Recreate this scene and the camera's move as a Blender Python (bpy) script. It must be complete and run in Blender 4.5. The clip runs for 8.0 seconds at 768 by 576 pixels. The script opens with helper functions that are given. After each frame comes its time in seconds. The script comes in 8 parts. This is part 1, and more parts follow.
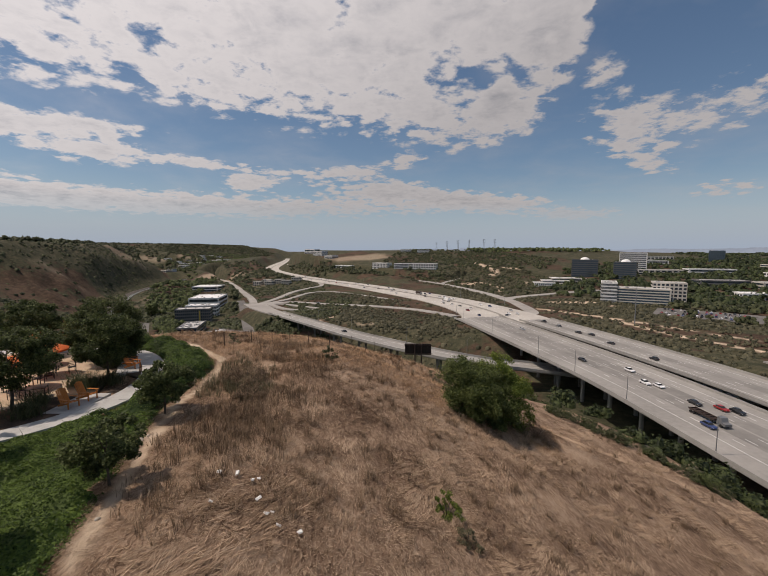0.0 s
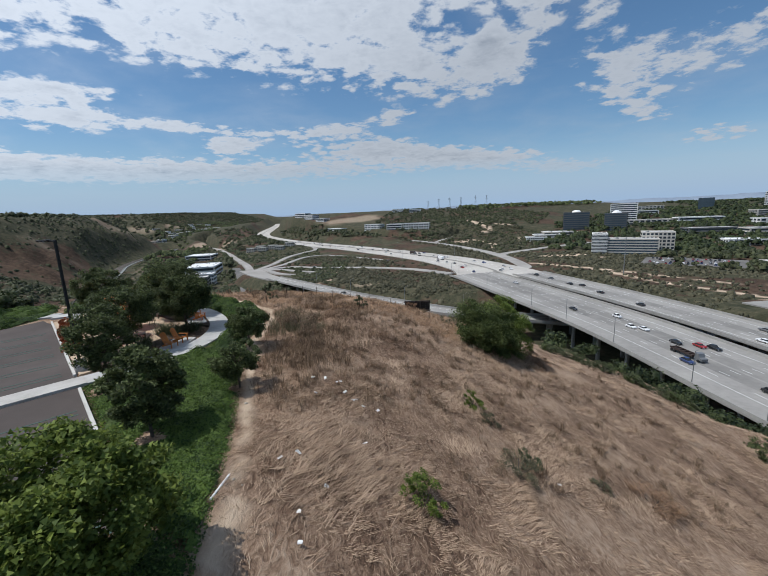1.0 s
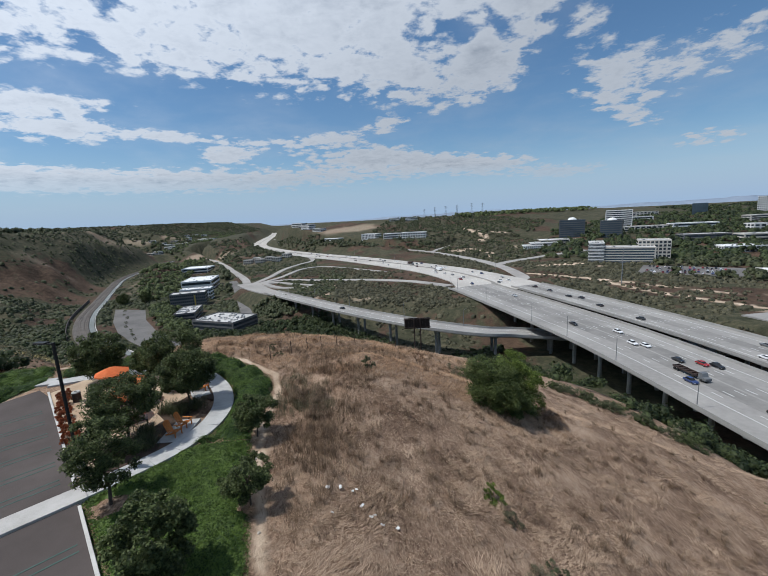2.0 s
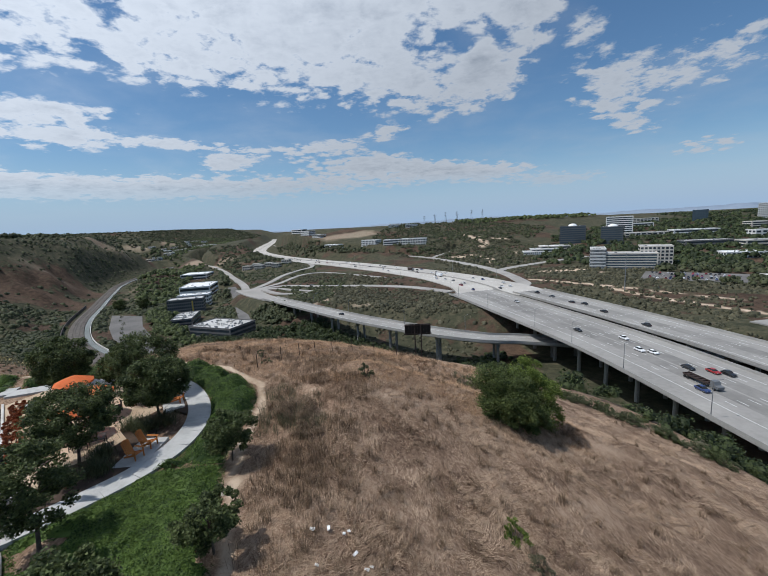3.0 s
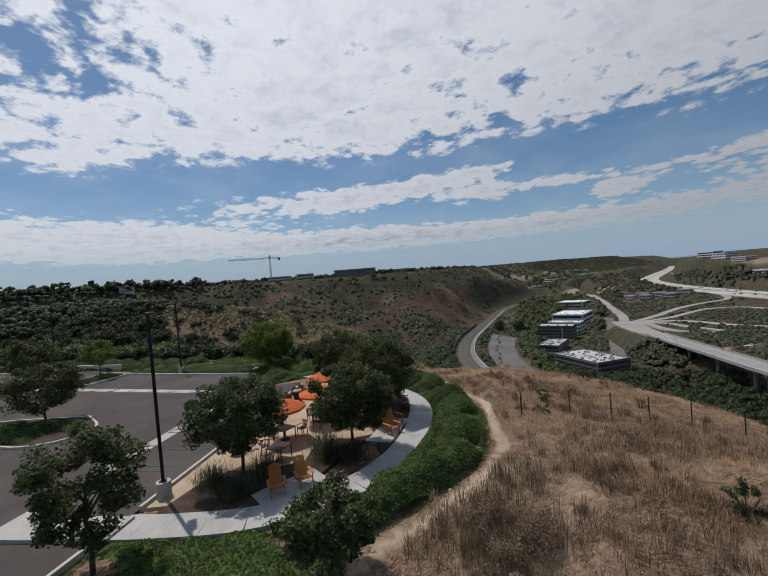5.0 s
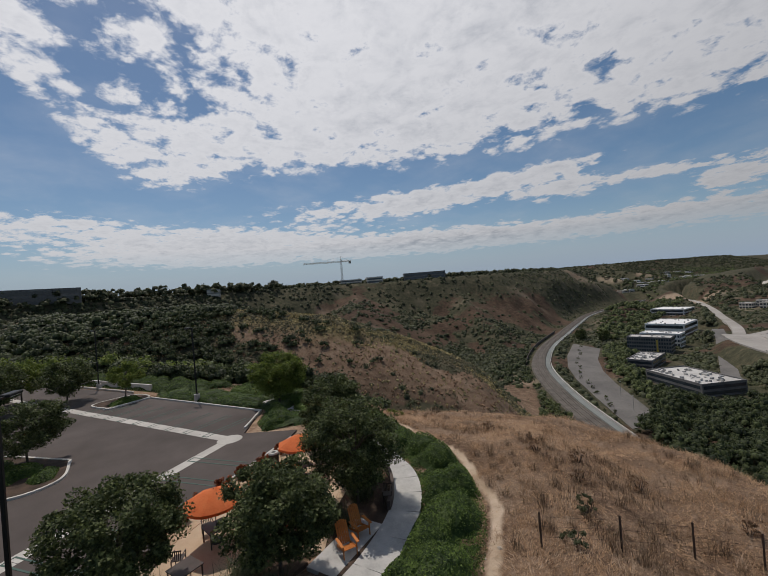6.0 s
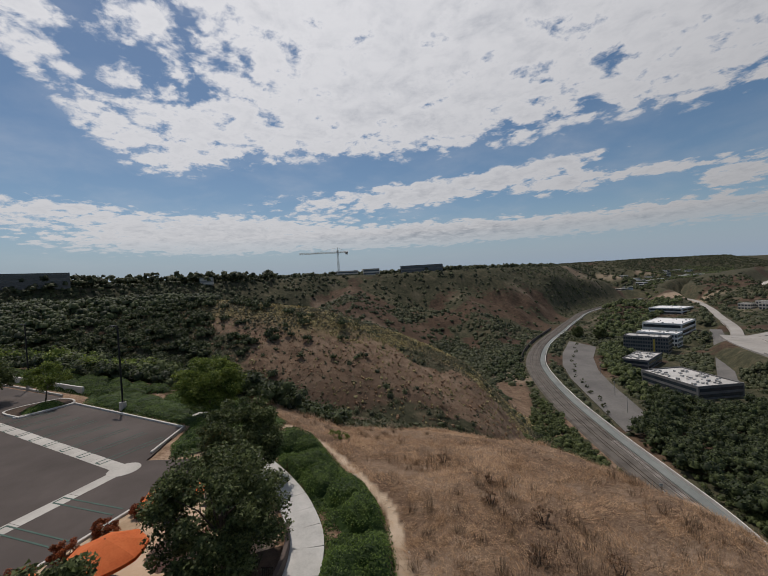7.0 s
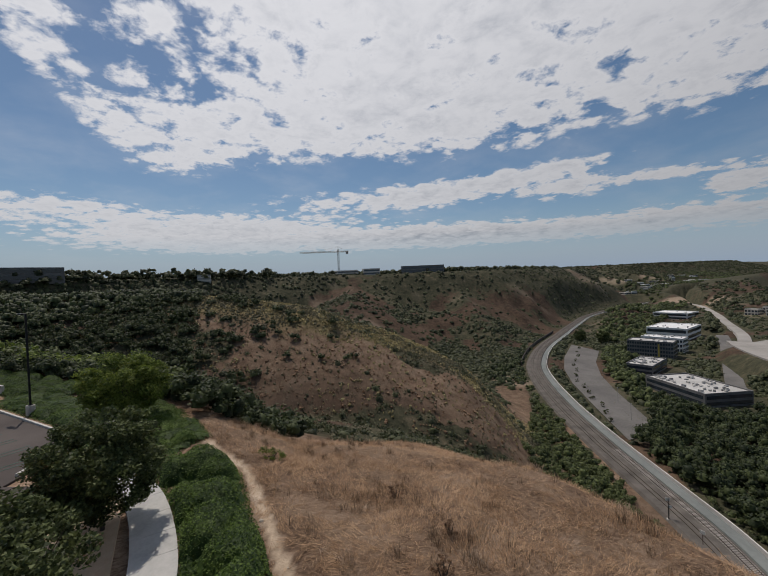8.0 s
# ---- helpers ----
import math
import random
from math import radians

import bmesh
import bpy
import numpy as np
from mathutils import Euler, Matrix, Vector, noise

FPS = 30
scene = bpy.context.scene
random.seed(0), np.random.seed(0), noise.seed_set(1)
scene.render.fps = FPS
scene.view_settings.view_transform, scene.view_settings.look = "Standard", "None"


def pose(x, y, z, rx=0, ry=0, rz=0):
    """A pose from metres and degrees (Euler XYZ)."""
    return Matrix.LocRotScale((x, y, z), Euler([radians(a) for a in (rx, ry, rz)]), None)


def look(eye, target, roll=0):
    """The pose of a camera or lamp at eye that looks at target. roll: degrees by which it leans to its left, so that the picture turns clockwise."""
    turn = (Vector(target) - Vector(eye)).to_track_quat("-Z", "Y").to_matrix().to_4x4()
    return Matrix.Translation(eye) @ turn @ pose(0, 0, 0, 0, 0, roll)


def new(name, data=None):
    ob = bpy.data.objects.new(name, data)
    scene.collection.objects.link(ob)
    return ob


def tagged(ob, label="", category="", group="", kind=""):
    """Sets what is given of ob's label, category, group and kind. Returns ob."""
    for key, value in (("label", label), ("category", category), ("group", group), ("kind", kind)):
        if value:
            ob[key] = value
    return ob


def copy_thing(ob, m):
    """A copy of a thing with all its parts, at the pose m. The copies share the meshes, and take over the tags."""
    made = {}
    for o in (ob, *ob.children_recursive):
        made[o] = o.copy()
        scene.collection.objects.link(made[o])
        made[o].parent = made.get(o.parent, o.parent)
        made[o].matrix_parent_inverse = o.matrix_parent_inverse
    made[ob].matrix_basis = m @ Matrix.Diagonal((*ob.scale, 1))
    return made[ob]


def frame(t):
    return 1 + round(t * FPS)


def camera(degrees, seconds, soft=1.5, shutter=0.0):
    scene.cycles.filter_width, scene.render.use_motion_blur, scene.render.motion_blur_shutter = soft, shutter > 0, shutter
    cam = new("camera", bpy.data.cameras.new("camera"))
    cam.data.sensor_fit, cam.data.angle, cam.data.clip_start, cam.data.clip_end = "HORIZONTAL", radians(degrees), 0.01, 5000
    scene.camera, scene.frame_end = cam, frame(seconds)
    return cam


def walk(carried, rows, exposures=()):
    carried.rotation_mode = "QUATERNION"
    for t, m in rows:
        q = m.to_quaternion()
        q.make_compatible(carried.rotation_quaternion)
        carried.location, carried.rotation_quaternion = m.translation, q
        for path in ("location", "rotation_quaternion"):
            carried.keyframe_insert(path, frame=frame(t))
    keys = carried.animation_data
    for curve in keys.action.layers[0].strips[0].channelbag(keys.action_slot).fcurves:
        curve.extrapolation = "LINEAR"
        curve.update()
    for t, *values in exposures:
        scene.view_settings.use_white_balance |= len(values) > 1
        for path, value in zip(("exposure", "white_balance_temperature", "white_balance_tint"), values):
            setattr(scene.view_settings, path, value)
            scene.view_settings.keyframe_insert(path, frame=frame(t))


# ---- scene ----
cam = camera(90, 8.0, 0.9)
EXPOSURES = [(0.0, -0.1, 7400, 18), (0.5, 0.12, 6600, 11), (1.2, 0.12, 6050, 9), (3.5, 0.08, 6050, 9), (4.5, -0.15, 6200, 9), (5.2, -0.28, 6550, 12), (7.0, -0.36, 6850, 13), (8.0, -0.36, 6800, 13)]
PATH = [
    (0, pose(2.40, -0.59, 9.49, 84.58, -0.09, 2.07)),
    (0.2, pose(1.71, -2.42, 8.77, 82.59, 1.15, 1.54)),
    (0.5, pose(0.66, -5.17, 7.66, 79.58, 2.95, 0.69)),
    (1, pose(-0.37, -6.69, 9.57, 78.84, 2.27, 0.68)),
    (1.5, pose(-0.87, -5.89, 13.22, 78.52, 2.64, 0.58)),
    (2, pose(-1.25, -4.62, 14.87, 79.83, 3.01, 0.11)),
    (2.2, pose(-1.39, -3.89, 15.17, 79.99, 2.96, -0.09)),
    (3.5, pose(-1.09, 2.31, 11.40, 81.90, 2.93, 0.71)),
    (4, pose(-0.61, 6.10, 9.56, 84.41, 5.87, 16.95)),
    (4.5, pose(-0.05, 10.37, 8.90, 87.11, 5.34, 35.75)),
    (5, pose(-0.27, 15.31, 9.24, 89.05, 4.80, 53.00)),
    (5.2, pose(-0.51, 17.22, 9.64, 89.54, 4.69, 58.13)),
    (6.3, pose(-3.70, 26.00, 11.95, 89.96, 4.32, 64.24)),
    (6.5, pose(-4.36, 27.34, 12.05, 89.50, 3.86, 64.29)),
    (7, pose(-6.30, 30.63, 11.82, 88.92, 3.21, 63.76)),
    (7.5, pose(-8.53, 33.76, 11.08, 88.90, 3.26, 62.92)),
    (8, pose(-10.85, 36.75, 10.16, 89.11, 2.37, 64.16)),
]
walk(cam, PATH, EXPOSURES)
# ---------------- light ----------------
SUN_EL, SUN_AZ = radians(63), radians(-95)      # azimuth from +y towards +x


def build_world():
    w = bpy.data.worlds.new("sky")
    scene.world = w
    w.use_nodes = True
    nt = w.node_tree
    nt.nodes.clear()
    N, L = nt.nodes.new, nt.links.new

    def math_node(op, a, b=None, clamp=False):
        n = N("ShaderNodeMath")
        n.operation, n.use_clamp = op, clamp
        for i, v in enumerate((a, b)):
            if v is None:
                continue
            if isinstance(v, (int, float)):
                n.inputs[i].default_value = v
            else:
                L(v, n.inputs[i])
        return n.outputs[0]

    sky = N("ShaderNodeTexSky")
    sky.sky_type, sky.sun_disc = "NISHITA", False
    sky.sun_elevation, sky.sun_rotation = SUN_EL, SUN_AZ
    sky.air_density, sky.dust_density, sky.ozone_density = 1.0, 0.5, 3.0
    tc = N("ShaderNodeTexCoord")
    sep = N("ShaderNodeSeparateXYZ")
    L(tc.outputs["Generated"], sep.inputs[0])
    x, y, z = sep.outputs
    zc = math_node("MAXIMUM", z, 0.012)
    az = math_node("MULTIPLY", math_node("ARCTAN2", x, y), 180 / math.pi)
    el = math_node("MULTIPLY", math_node("ARCSINE", z), 180 / math.pi)
    # a flat cloud layer overhead: the direction met with a plane above
    zl = math_node("ADD", zc, 0.15)
    px, py = math_node("DIVIDE", x, zl), math_node("DIVIDE", y, zl)
    comb = N("ShaderNodeCombineXYZ")
    L(px, comb.inputs[0]), L(py, comb.inputs[1])

    def noise_tex(scale, detail, rough, dist=0.0, shift=0.0):
        n = N("ShaderNodeTexNoise")
        n.noise_dimensions = "3D"
        n.inputs["Scale"].default_value, n.inputs["Detail"].default_value = scale, detail
        n.inputs["Roughness"].default_value, n.inputs["Distortion"].default_value = rough, dist
        mp = N("ShaderNodeMapping")
        mp.inputs["Location"].default_value = (shift, shift * 0.7, 0)
        L(comb.outputs[0], mp.inputs[0]), L(mp.outputs[0], n.inputs["Vector"])
        return n.outputs["Fac"]

    big = noise_tex(1.6, 5, 0.55, 0.2, 3.0)
    mid = noise_tex(7.0, 8, 0.62, 0.4, 11.0)
    fine = noise_tex(34.0, 5, 0.6, 0.3, 5.0)
    cell = N("ShaderNodeTexVoronoi")
    cell.feature = "SMOOTH_F1"
    cell.inputs["Scale"].default_value, cell.inputs["Smoothness"].default_value = 10.0, 0.6
    warp = N("ShaderNodeTexNoise")
    warp.inputs["Scale"].default_value, warp.inputs["Detail"].default_value = 9.0, 3.0
    wmix = N("ShaderNodeMix")
    wmix.data_type = "RGBA"
    wmix.blend_type = "ADD"
    wmix.inputs["Factor"].default_value = 0.12
    L(comb.outputs[0], warp.inputs["Vector"]), L(comb.outputs[0], wmix.inputs["A"]), L(warp.outputs["Color"], wmix.inputs["B"])
    L(wmix.outputs["Result"], cell.inputs["Vector"])
    puff = math_node("SUBTRACT", 0.42, cell.outputs["Distance"])
    # the great bank: its lower edge follows the azimuth
    edge = N("ShaderNodeValToRGB")
    stops = edge.color_ramp.elements
    while len(stops) < len(BANK_EDGE):
        stops.new(0.5)
    for e, (a0, e0) in zip(stops, BANK_EDGE):
        e.position, e.color = (a0 + 180) / 360, (e0 / 60, e0 / 60, e0 / 60, 1)
    L(math_node("ADD", math_node("DIVIDE", az, 360.0), 0.5), edge.inputs[0])
    rise = math_node("DIVIDE", math_node("SUBTRACT", el, math_node("MULTIPLY", edge.outputs[0], 60.0)), 5.0)
    high = N("ShaderNodeMapRange")
    high.inputs[1].default_value, high.inputs[2].default_value, high.inputs[3].default_value, high.inputs[4].default_value = 36.0, 58.0, 0.92, 0.30
    L(el, high.inputs[0])
    cover = math_node("MULTIPLY", math_node("ADD", math_node("MULTIPLY", rise, 0.75), 0.38, True), high.outputs[0])
    # single clouds: azimuth, elevation, half widths, lean, weight
    for a0, e0, wa, we, lean, k in GAPS + PUFFS + STREAKS:
        da = math_node("SUBTRACT", az, a0)
        de = math_node("SUBTRACT", math_node("SUBTRACT", el, e0), math_node("MULTIPLY", da, lean))
        r2 = math_node("ADD", math_node("POWER", math_node("ABSOLUTE", math_node("DIVIDE", da, wa)), 2.0),
                       math_node("POWER", math_node("ABSOLUTE", math_node("DIVIDE", de, we)), 2.0))
        g = math_node("MULTIPLY", math_node("EXPONENT", math_node("MULTIPLY", r2, -1.0)), k)
        cover = math_node("ADD", cover, g)
    cover = math_node("MAXIMUM", cover, 0.0)
    grain = math_node("ADD", math_node("MULTIPLY", math_node("SUBTRACT", big, 0.5), 0.9),
                      math_node("ADD", math_node("MULTIPLY", math_node("SUBTRACT", mid, 0.5), 1.25),
                                math_node("MULTIPLY", math_node("SUBTRACT", fine, 0.5), 0.62)))
    grain = math_node("ADD", grain, math_node("MULTIPLY", puff, 0.85))
    dens = math_node("ADD", cover, math_node("MULTIPLY", grain, math_node("MULTIPLY", cover, 1.9, True)))
    ramp = N("ShaderNodeMapRange")
    ramp.interpolation_type = "SMOOTHSTEP"
    ramp.inputs[1].default_value, ramp.inputs[2].default_value = 0.30, 0.66
    L(dens, ramp.inputs[0])
    thick = N("ShaderNodeMapRange")
    thick.inputs[1].default_value, thick.inputs[2].default_value = 0.7, 1.5
    L(dens, thick.inputs[0])
    fade = N("ShaderNodeMapRange")
    fade.inputs[1].default_value, fade.inputs[2].default_value = 2.0, 7.0
    L(el, fade.inputs[0])
    veil = math_node("MULTIPLY", math_node("SUBTRACT", big, 0.44), math_node("ADD", math_node("MULTIPLY", mid, 1.4), 0.0), True)
    mask = math_node("MULTIPLY", math_node("MULTIPLY", math_node("MAXIMUM", ramp.outputs[0], veil), fade.outputs[0]), 0.93)
    cloud = N("ShaderNodeMix")
    cloud.data_type = "RGBA"
    cloud.inputs["A"].default_value = CLOUD_THIN
    cloud.inputs["B"].default_value = CLOUD_THICK
    tone = math_node("SUBTRACT", math_node("ADD", math_node("MULTIPLY", mid, 2.0), -0.55), math_node("MULTIPLY", puff, 1.3))
    L(math_node("MULTIPLY", thick.outputs[0], tone, True), cloud.inputs["Factor"])
    # clouds scatter the light forwards: they are brighter towards the sun
    toward = N("ShaderNodeVectorMath")
    toward.operation = "DOT_PRODUCT"
    toward.inputs[1].default_value = (math.sin(SUN_AZ) * math.cos(SUN_EL), math.cos(SUN_AZ) * math.cos(SUN_EL), math.sin(SUN_EL))
    L(tc.outputs["Generated"], toward.inputs[0])
    glow = N("ShaderNodeMapRange")
    glow.inputs[1].default_value, glow.inputs[2].default_value, glow.inputs[3].default_value, glow.inputs[4].default_value = 0.15, 0.85, 0.60, 1.22
    L(toward.outputs["Value"], glow.inputs[0])
    lit = N("ShaderNodeVectorMath")
    lit.operation = "SCALE"
    L(cloud.outputs["Result"], lit.inputs[0]), L(glow.outputs[0], lit.inputs["Scale"])
    low = N("ShaderNodeMapRange")
    low.interpolation_type = "SMOOTHSTEP"
    low.inputs[1].default_value, low.inputs[2].default_value, low.inputs[3].default_value, low.inputs[4].default_value = -1.0, 10.0, 1.0, 0.0
    L(el, low.inputs[0])
    haze = N("ShaderNodeMix")
    haze.data_type = "RGBA"
    haze.inputs["B"].default_value = HAZE
    rich = N("ShaderNodeHueSaturation")
    rich.inputs["Hue"].default_value = 0.495
    rich.inputs["Saturation"].default_value, rich.inputs["Value"].default_value = SKY_SATURATION, SKY_VALUE
    L(sky.outputs[0], rich.inputs["Color"])
    L(low.outputs[0], haze.inputs["Factor"]), L(rich.outputs[0], haze.inputs["A"])
    mix = N("ShaderNodeMix")
    mix.data_type = "RGBA"
    L(mask, mix.inputs["Factor"]), L(haze.outputs["Result"], mix.inputs["A"]), L(lit.outputs[0], mix.inputs["B"])
    bg, out = N("ShaderNodeBackground"), N("ShaderNodeOutputWorld")
    bg.inputs["Strength"].default_value = 0.085
    L(mix.outputs["Result"], bg.inputs[0]), L(bg.outputs[0], out.inputs[0])


# lower edge of the bank overhead: azimuth, elevation
BANK_EDGE = [(-180, 34), (-118, 34), (-108, 23), (-101, 16.5), (-94, 13.6), (-83, 16.6), (-70, 17.2), (-50, 17.6), (-42, 17.3), (-35, 18.4), (-26, 17.4), (-18, 16.8), (-3, 15.6), (5, 14.0), (12, 13.9), (18, 15.0), (21, 19), (25, 27), (34, 38), (180, 36)]
# azimuth, elevation, half width in azimuth, in elevation, lean, weight
GAPS = [(-101, 25, 10, 10, 0.0, -0.48), (13, 22.5, 7.5, 3.4, 0.0, -0.62), (-30, 24, 12, 3.0, 0.0, -0.16), (-88, 30, 9, 5, 0.0, -0.25)]
PUFFS = [(29.5, 15.2, 6.0, 4.2, -0.1, 0.72), (31.5, 10.8, 3.2, 1.6, -0.3, 0.55), (13.9, 20.2, 2.0, 1.6, 0.3, 1.0), (26, 21.5, 4, 2.2, 0.0, 0.5), (41, 16.5, 6, 4.5, 0.0, 0.52), (39, 7.0, 3.6, 1.2, 0.0, 0.62), (20, 25, 5, 1.6, 0.0, 0.5)]
STREAKS = [(-43, 14.0, 11.2, 1.01, 0.06, 0.8), (-58, 12.3, 20.2, 1.82, 0.02, 1.0), (-38, 11.2, 5.0, 1.35, 0.0, 0.71), (-26.5, 11.4, 7.3, 0.74, -0.03, 0.73), (-21, 9.3, 3.4, 1.22, 0.0, 0.89), (-8, 11.3, 9.0, 0.94, 0.07, 0.68),
           (1, 13.0, 2.9, 0.81, 0.1, 0.71), (-2, 8.8, 9.5, 1.69, -0.05, 1.0), (12, 7.0, 9.5, 1.35, -0.03, 0.94), (-25, 6.1, 25.8, 1.69, 0.0, 1.0), (-55, 6.6, 15.7, 1.49, 0.0, 0.94), (-88, 8.2, 24.6, 2.03, -0.01, 1.0),
           (-82, 5.8, 26.9, 1.35, 0.0, 0.71), (24, 4.9, 6.7, 0.94, 0.0, 0.65), (-105, 10.6, 6.7, 1.22, 0.0, 0.71)]
HAZE = (3.8, 5.1, 6.8, 1)
SKY_SATURATION, SKY_VALUE = 1.10, 1.02
CLOUD_THIN, CLOUD_THICK = (8.8, 9.2, 9.8, 1), (4.9, 5.4, 6.2, 1)
build_world()
sun = new("sun", bpy.data.lights.new("sun", "SUN"))
sun.data.energy, sun.data.angle, sun.data.color = 3.2, radians(0.6), (1.0, 0.95, 0.88)
sun.matrix_world = look((0, 0, 300), Vector((0, 0, 300)) - Vector((math.sin(SUN_AZ) * math.cos(SUN_EL), math.cos(SUN_AZ) * math.cos(SUN_EL), math.sin(SUN_EL))))
scene.view_settings.exposure = 0.0


# ---------------- materials ----------------
def surface(name, stops, scale=1.0, fine=8.0, rough=0.85, bump=0.15, metal=0.0, space="object", spec=0.3, random_shift=0.0, attribute=""):
    """A worn surface: colours along stops mixed by noise at two sizes (scale and fine are in turns a metre), with relief from the finer."""
    m = bpy.data.materials.new(name)
    m.use_nodes = True
    nt = m.node_tree
    N, L = nt.nodes.new, nt.links.new
    b = nt.nodes["Principled BSDF"]
    if space == "object":
        co = N("ShaderNodeTexCoord").outputs["Object"]
    else:
        co = N("ShaderNodeNewGeometry").outputs["Position"]
    n1, n2 = N("ShaderNodeTexNoise"), N("ShaderNodeTexNoise")
    for n, s, d in ((n1, scale, 5), (n2, fine, 4)):
        n.inputs["Scale"].default_value, n.inputs["Detail"].default_value, n.inputs["Roughness"].default_value = s, d, 0.6
        L(co, n.inputs["Vector"])
    mix = N("ShaderNodeMath")
    mix.operation = "MULTIPLY_ADD"
    L(n2.outputs["Fac"], mix.inputs[0])
    mix.inputs[1].default_value = 0.5
    half = N("ShaderNodeMath")
    half.operation = "MULTIPLY_ADD"
    L(n1.outputs["Fac"], half.inputs[0])
    half.inputs[1].default_value, half.inputs[2].default_value = 1.2, -0.35
    L(half.outputs[0], mix.inputs[2])
    fac = mix.outputs[0]
    if random_shift:
        r = N("ShaderNodeObjectInfo").outputs["Random"]
        if random_shift < 0:
            r = N("ShaderNodeNewGeometry").outputs["Random Per Island"]
        q = N("ShaderNodeMath")
        q.operation = "MULTIPLY_ADD"
        L(r, q.inputs[0])
        q.inputs[1].default_value = abs(random_shift)
        L(fac, q.inputs[2])
        p = N("ShaderNodeMath")
        p.operation = "SUBTRACT"
        L(q.outputs[0], p.inputs[0])
        p.inputs[1].default_value = abs(random_shift) / 2
        fac = p.outputs[0]
    ramp = N("ShaderNodeValToRGB")
    e = ramp.color_ramp.elements
    while len(e) < len(stops):
        e.new(0.5)
    for i, c in enumerate(stops):
        e[i].position, e[i].color = 0.25 + 0.5 * i / max(1, len(stops) - 1), (*c, 1)
    L(fac, ramp.inputs[0])
    L(ramp.outputs[0], b.inputs["Base Color"])
    b.inputs["Roughness"].default_value, b.inputs["Metallic"].default_value = rough, metal
    b.inputs["Specular IOR Level"].default_value = spec
    if bump:
        bp = N("ShaderNodeBump")
        bp.inputs["Strength"].default_value, bp.inputs["Distance"].default_value = bump, 0.5 / fine
        L(n2.outputs["Fac"], bp.inputs["Height"]), L(bp.outputs[0], b.inputs["Normal"])
    return m


def leafy(name, dark, light, trans=0.25):
    """Leaves: two greens by random island, a little light through."""
    m = surface(name, (dark, tuple((a + b) / 2 for a, b in zip(dark, light)), light), 0.9, 6.0, 0.62, 0.0, spec=0.25, random_shift=-0.7)
    nt = m.node_tree
    b = nt.nodes["Principled BSDF"]
    t, mx = nt.nodes.new("ShaderNodeBsdfTranslucent"), nt.nodes.new("ShaderNodeMixShader")
    nt.links.new(b.inputs["Base Color"].links[0].from_socket, t.inputs[0])
    mx.inputs[0].default_value = trans
    nt.links.new(b.outputs[0], mx.inputs[1]), nt.links.new(t.outputs[0], mx.inputs[2])
    nt.links.new(mx.outputs[0], nt.nodes["Material Output"].inputs[0])
    return m


CONCRETE = surface("concrete", ((0.36, 0.34, 0.31), (0.44, 0.42, 0.39), (0.50, 0.48, 0.45)), 0.6, 12, 0.85, 0.08)
OLD_CONCRETE = surface("old_concrete", ((0.24, 0.23, 0.21), (0.31, 0.30, 0.28), (0.37, 0.36, 0.33)), 0.08, 1.5, 0.85, 0.05)
# darker copy of the concrete: shade below the decks put into its colour
SHADE_CONCRETE = surface("shade_toned_concrete", ((0.20, 0.19, 0.17), (0.27, 0.26, 0.24), (0.33, 0.32, 0.3)), 0.15, 2.5, 0.9, 0.1)
PALE_ROAD = surface("pale_roadway", ((0.36, 0.335, 0.30), (0.45, 0.42, 0.38), (0.51, 0.485, 0.44)), 0.03, 0.6, 0.85, 0.0)
VIADUCT_ROAD = surface("viaduct_roadway", ((0.22, 0.21, 0.195), (0.285, 0.272, 0.252), (0.335, 0.32, 0.295)), 0.03, 0.6, 0.85, 0.0)
GREY_ROAD = surface("weathered_roadway", ((0.25, 0.235, 0.215), (0.32, 0.30, 0.275), (0.37, 0.35, 0.32)), 0.04, 0.7, 0.88, 0.0)
DARK_ROAD = surface("worn_asphalt", ((0.10, 0.095, 0.09), (0.14, 0.133, 0.125), (0.18, 0.17, 0.16)), 0.05, 1.2, 0.9, 0.0)
BALLAST = surface("ballast", ((0.07, 0.062, 0.055), (0.11, 0.098, 0.086), (0.15, 0.132, 0.118)), 0.2, 4, 0.95, 0.1)
SOIL = surface("bare_soil", ((0.30, 0.21, 0.13), (0.40, 0.29, 0.19), (0.48, 0.36, 0.25)), 0.5, 9, 0.95, 0.4)
MULCH = surface("bark_mulch", ((0.035, 0.024, 0.017), (0.06, 0.04, 0.028), (0.10, 0.065, 0.045)), 1.0, 18, 0.95, 0.6)
BLACK_METAL = surface("black_metal", ((0.012, 0.012, 0.012), (0.02, 0.02, 0.02)), 2, 30, 0.5, 0.0, 0.3)
BARK = surface("bark", ((0.05, 0.04, 0.03), (0.09, 0.07, 0.055), (0.13, 0.10, 0.08)), 3, 25, 0.95, 0.6)
OAK = leafy("oak_leaves", (0.036, 0.050, 0.018), (0.125, 0.152, 0.053))
BRIGHT_LEAF = leafy("bright_leaves", (0.068, 0.102, 0.020), (0.20, 0.25, 0.050), 0.35)
OLIVE = leafy("olive_leaves", (0.045, 0.058, 0.026), (0.12, 0.13, 0.065))
HEDGE_LEAF = leafy("ground_cover_leaves", (0.028, 0.056, 0.012), (0.120, 0.185, 0.036), 0.3)
SHRUB = leafy("chaparral_leaves", (0.030, 0.038, 0.017), (0.085, 0.095, 0.042), 0.2)
TUSSOCK = leafy("dry_tussock", (0.21, 0.170, 0.074), (0.46, 0.385, 0.185), 0.2)
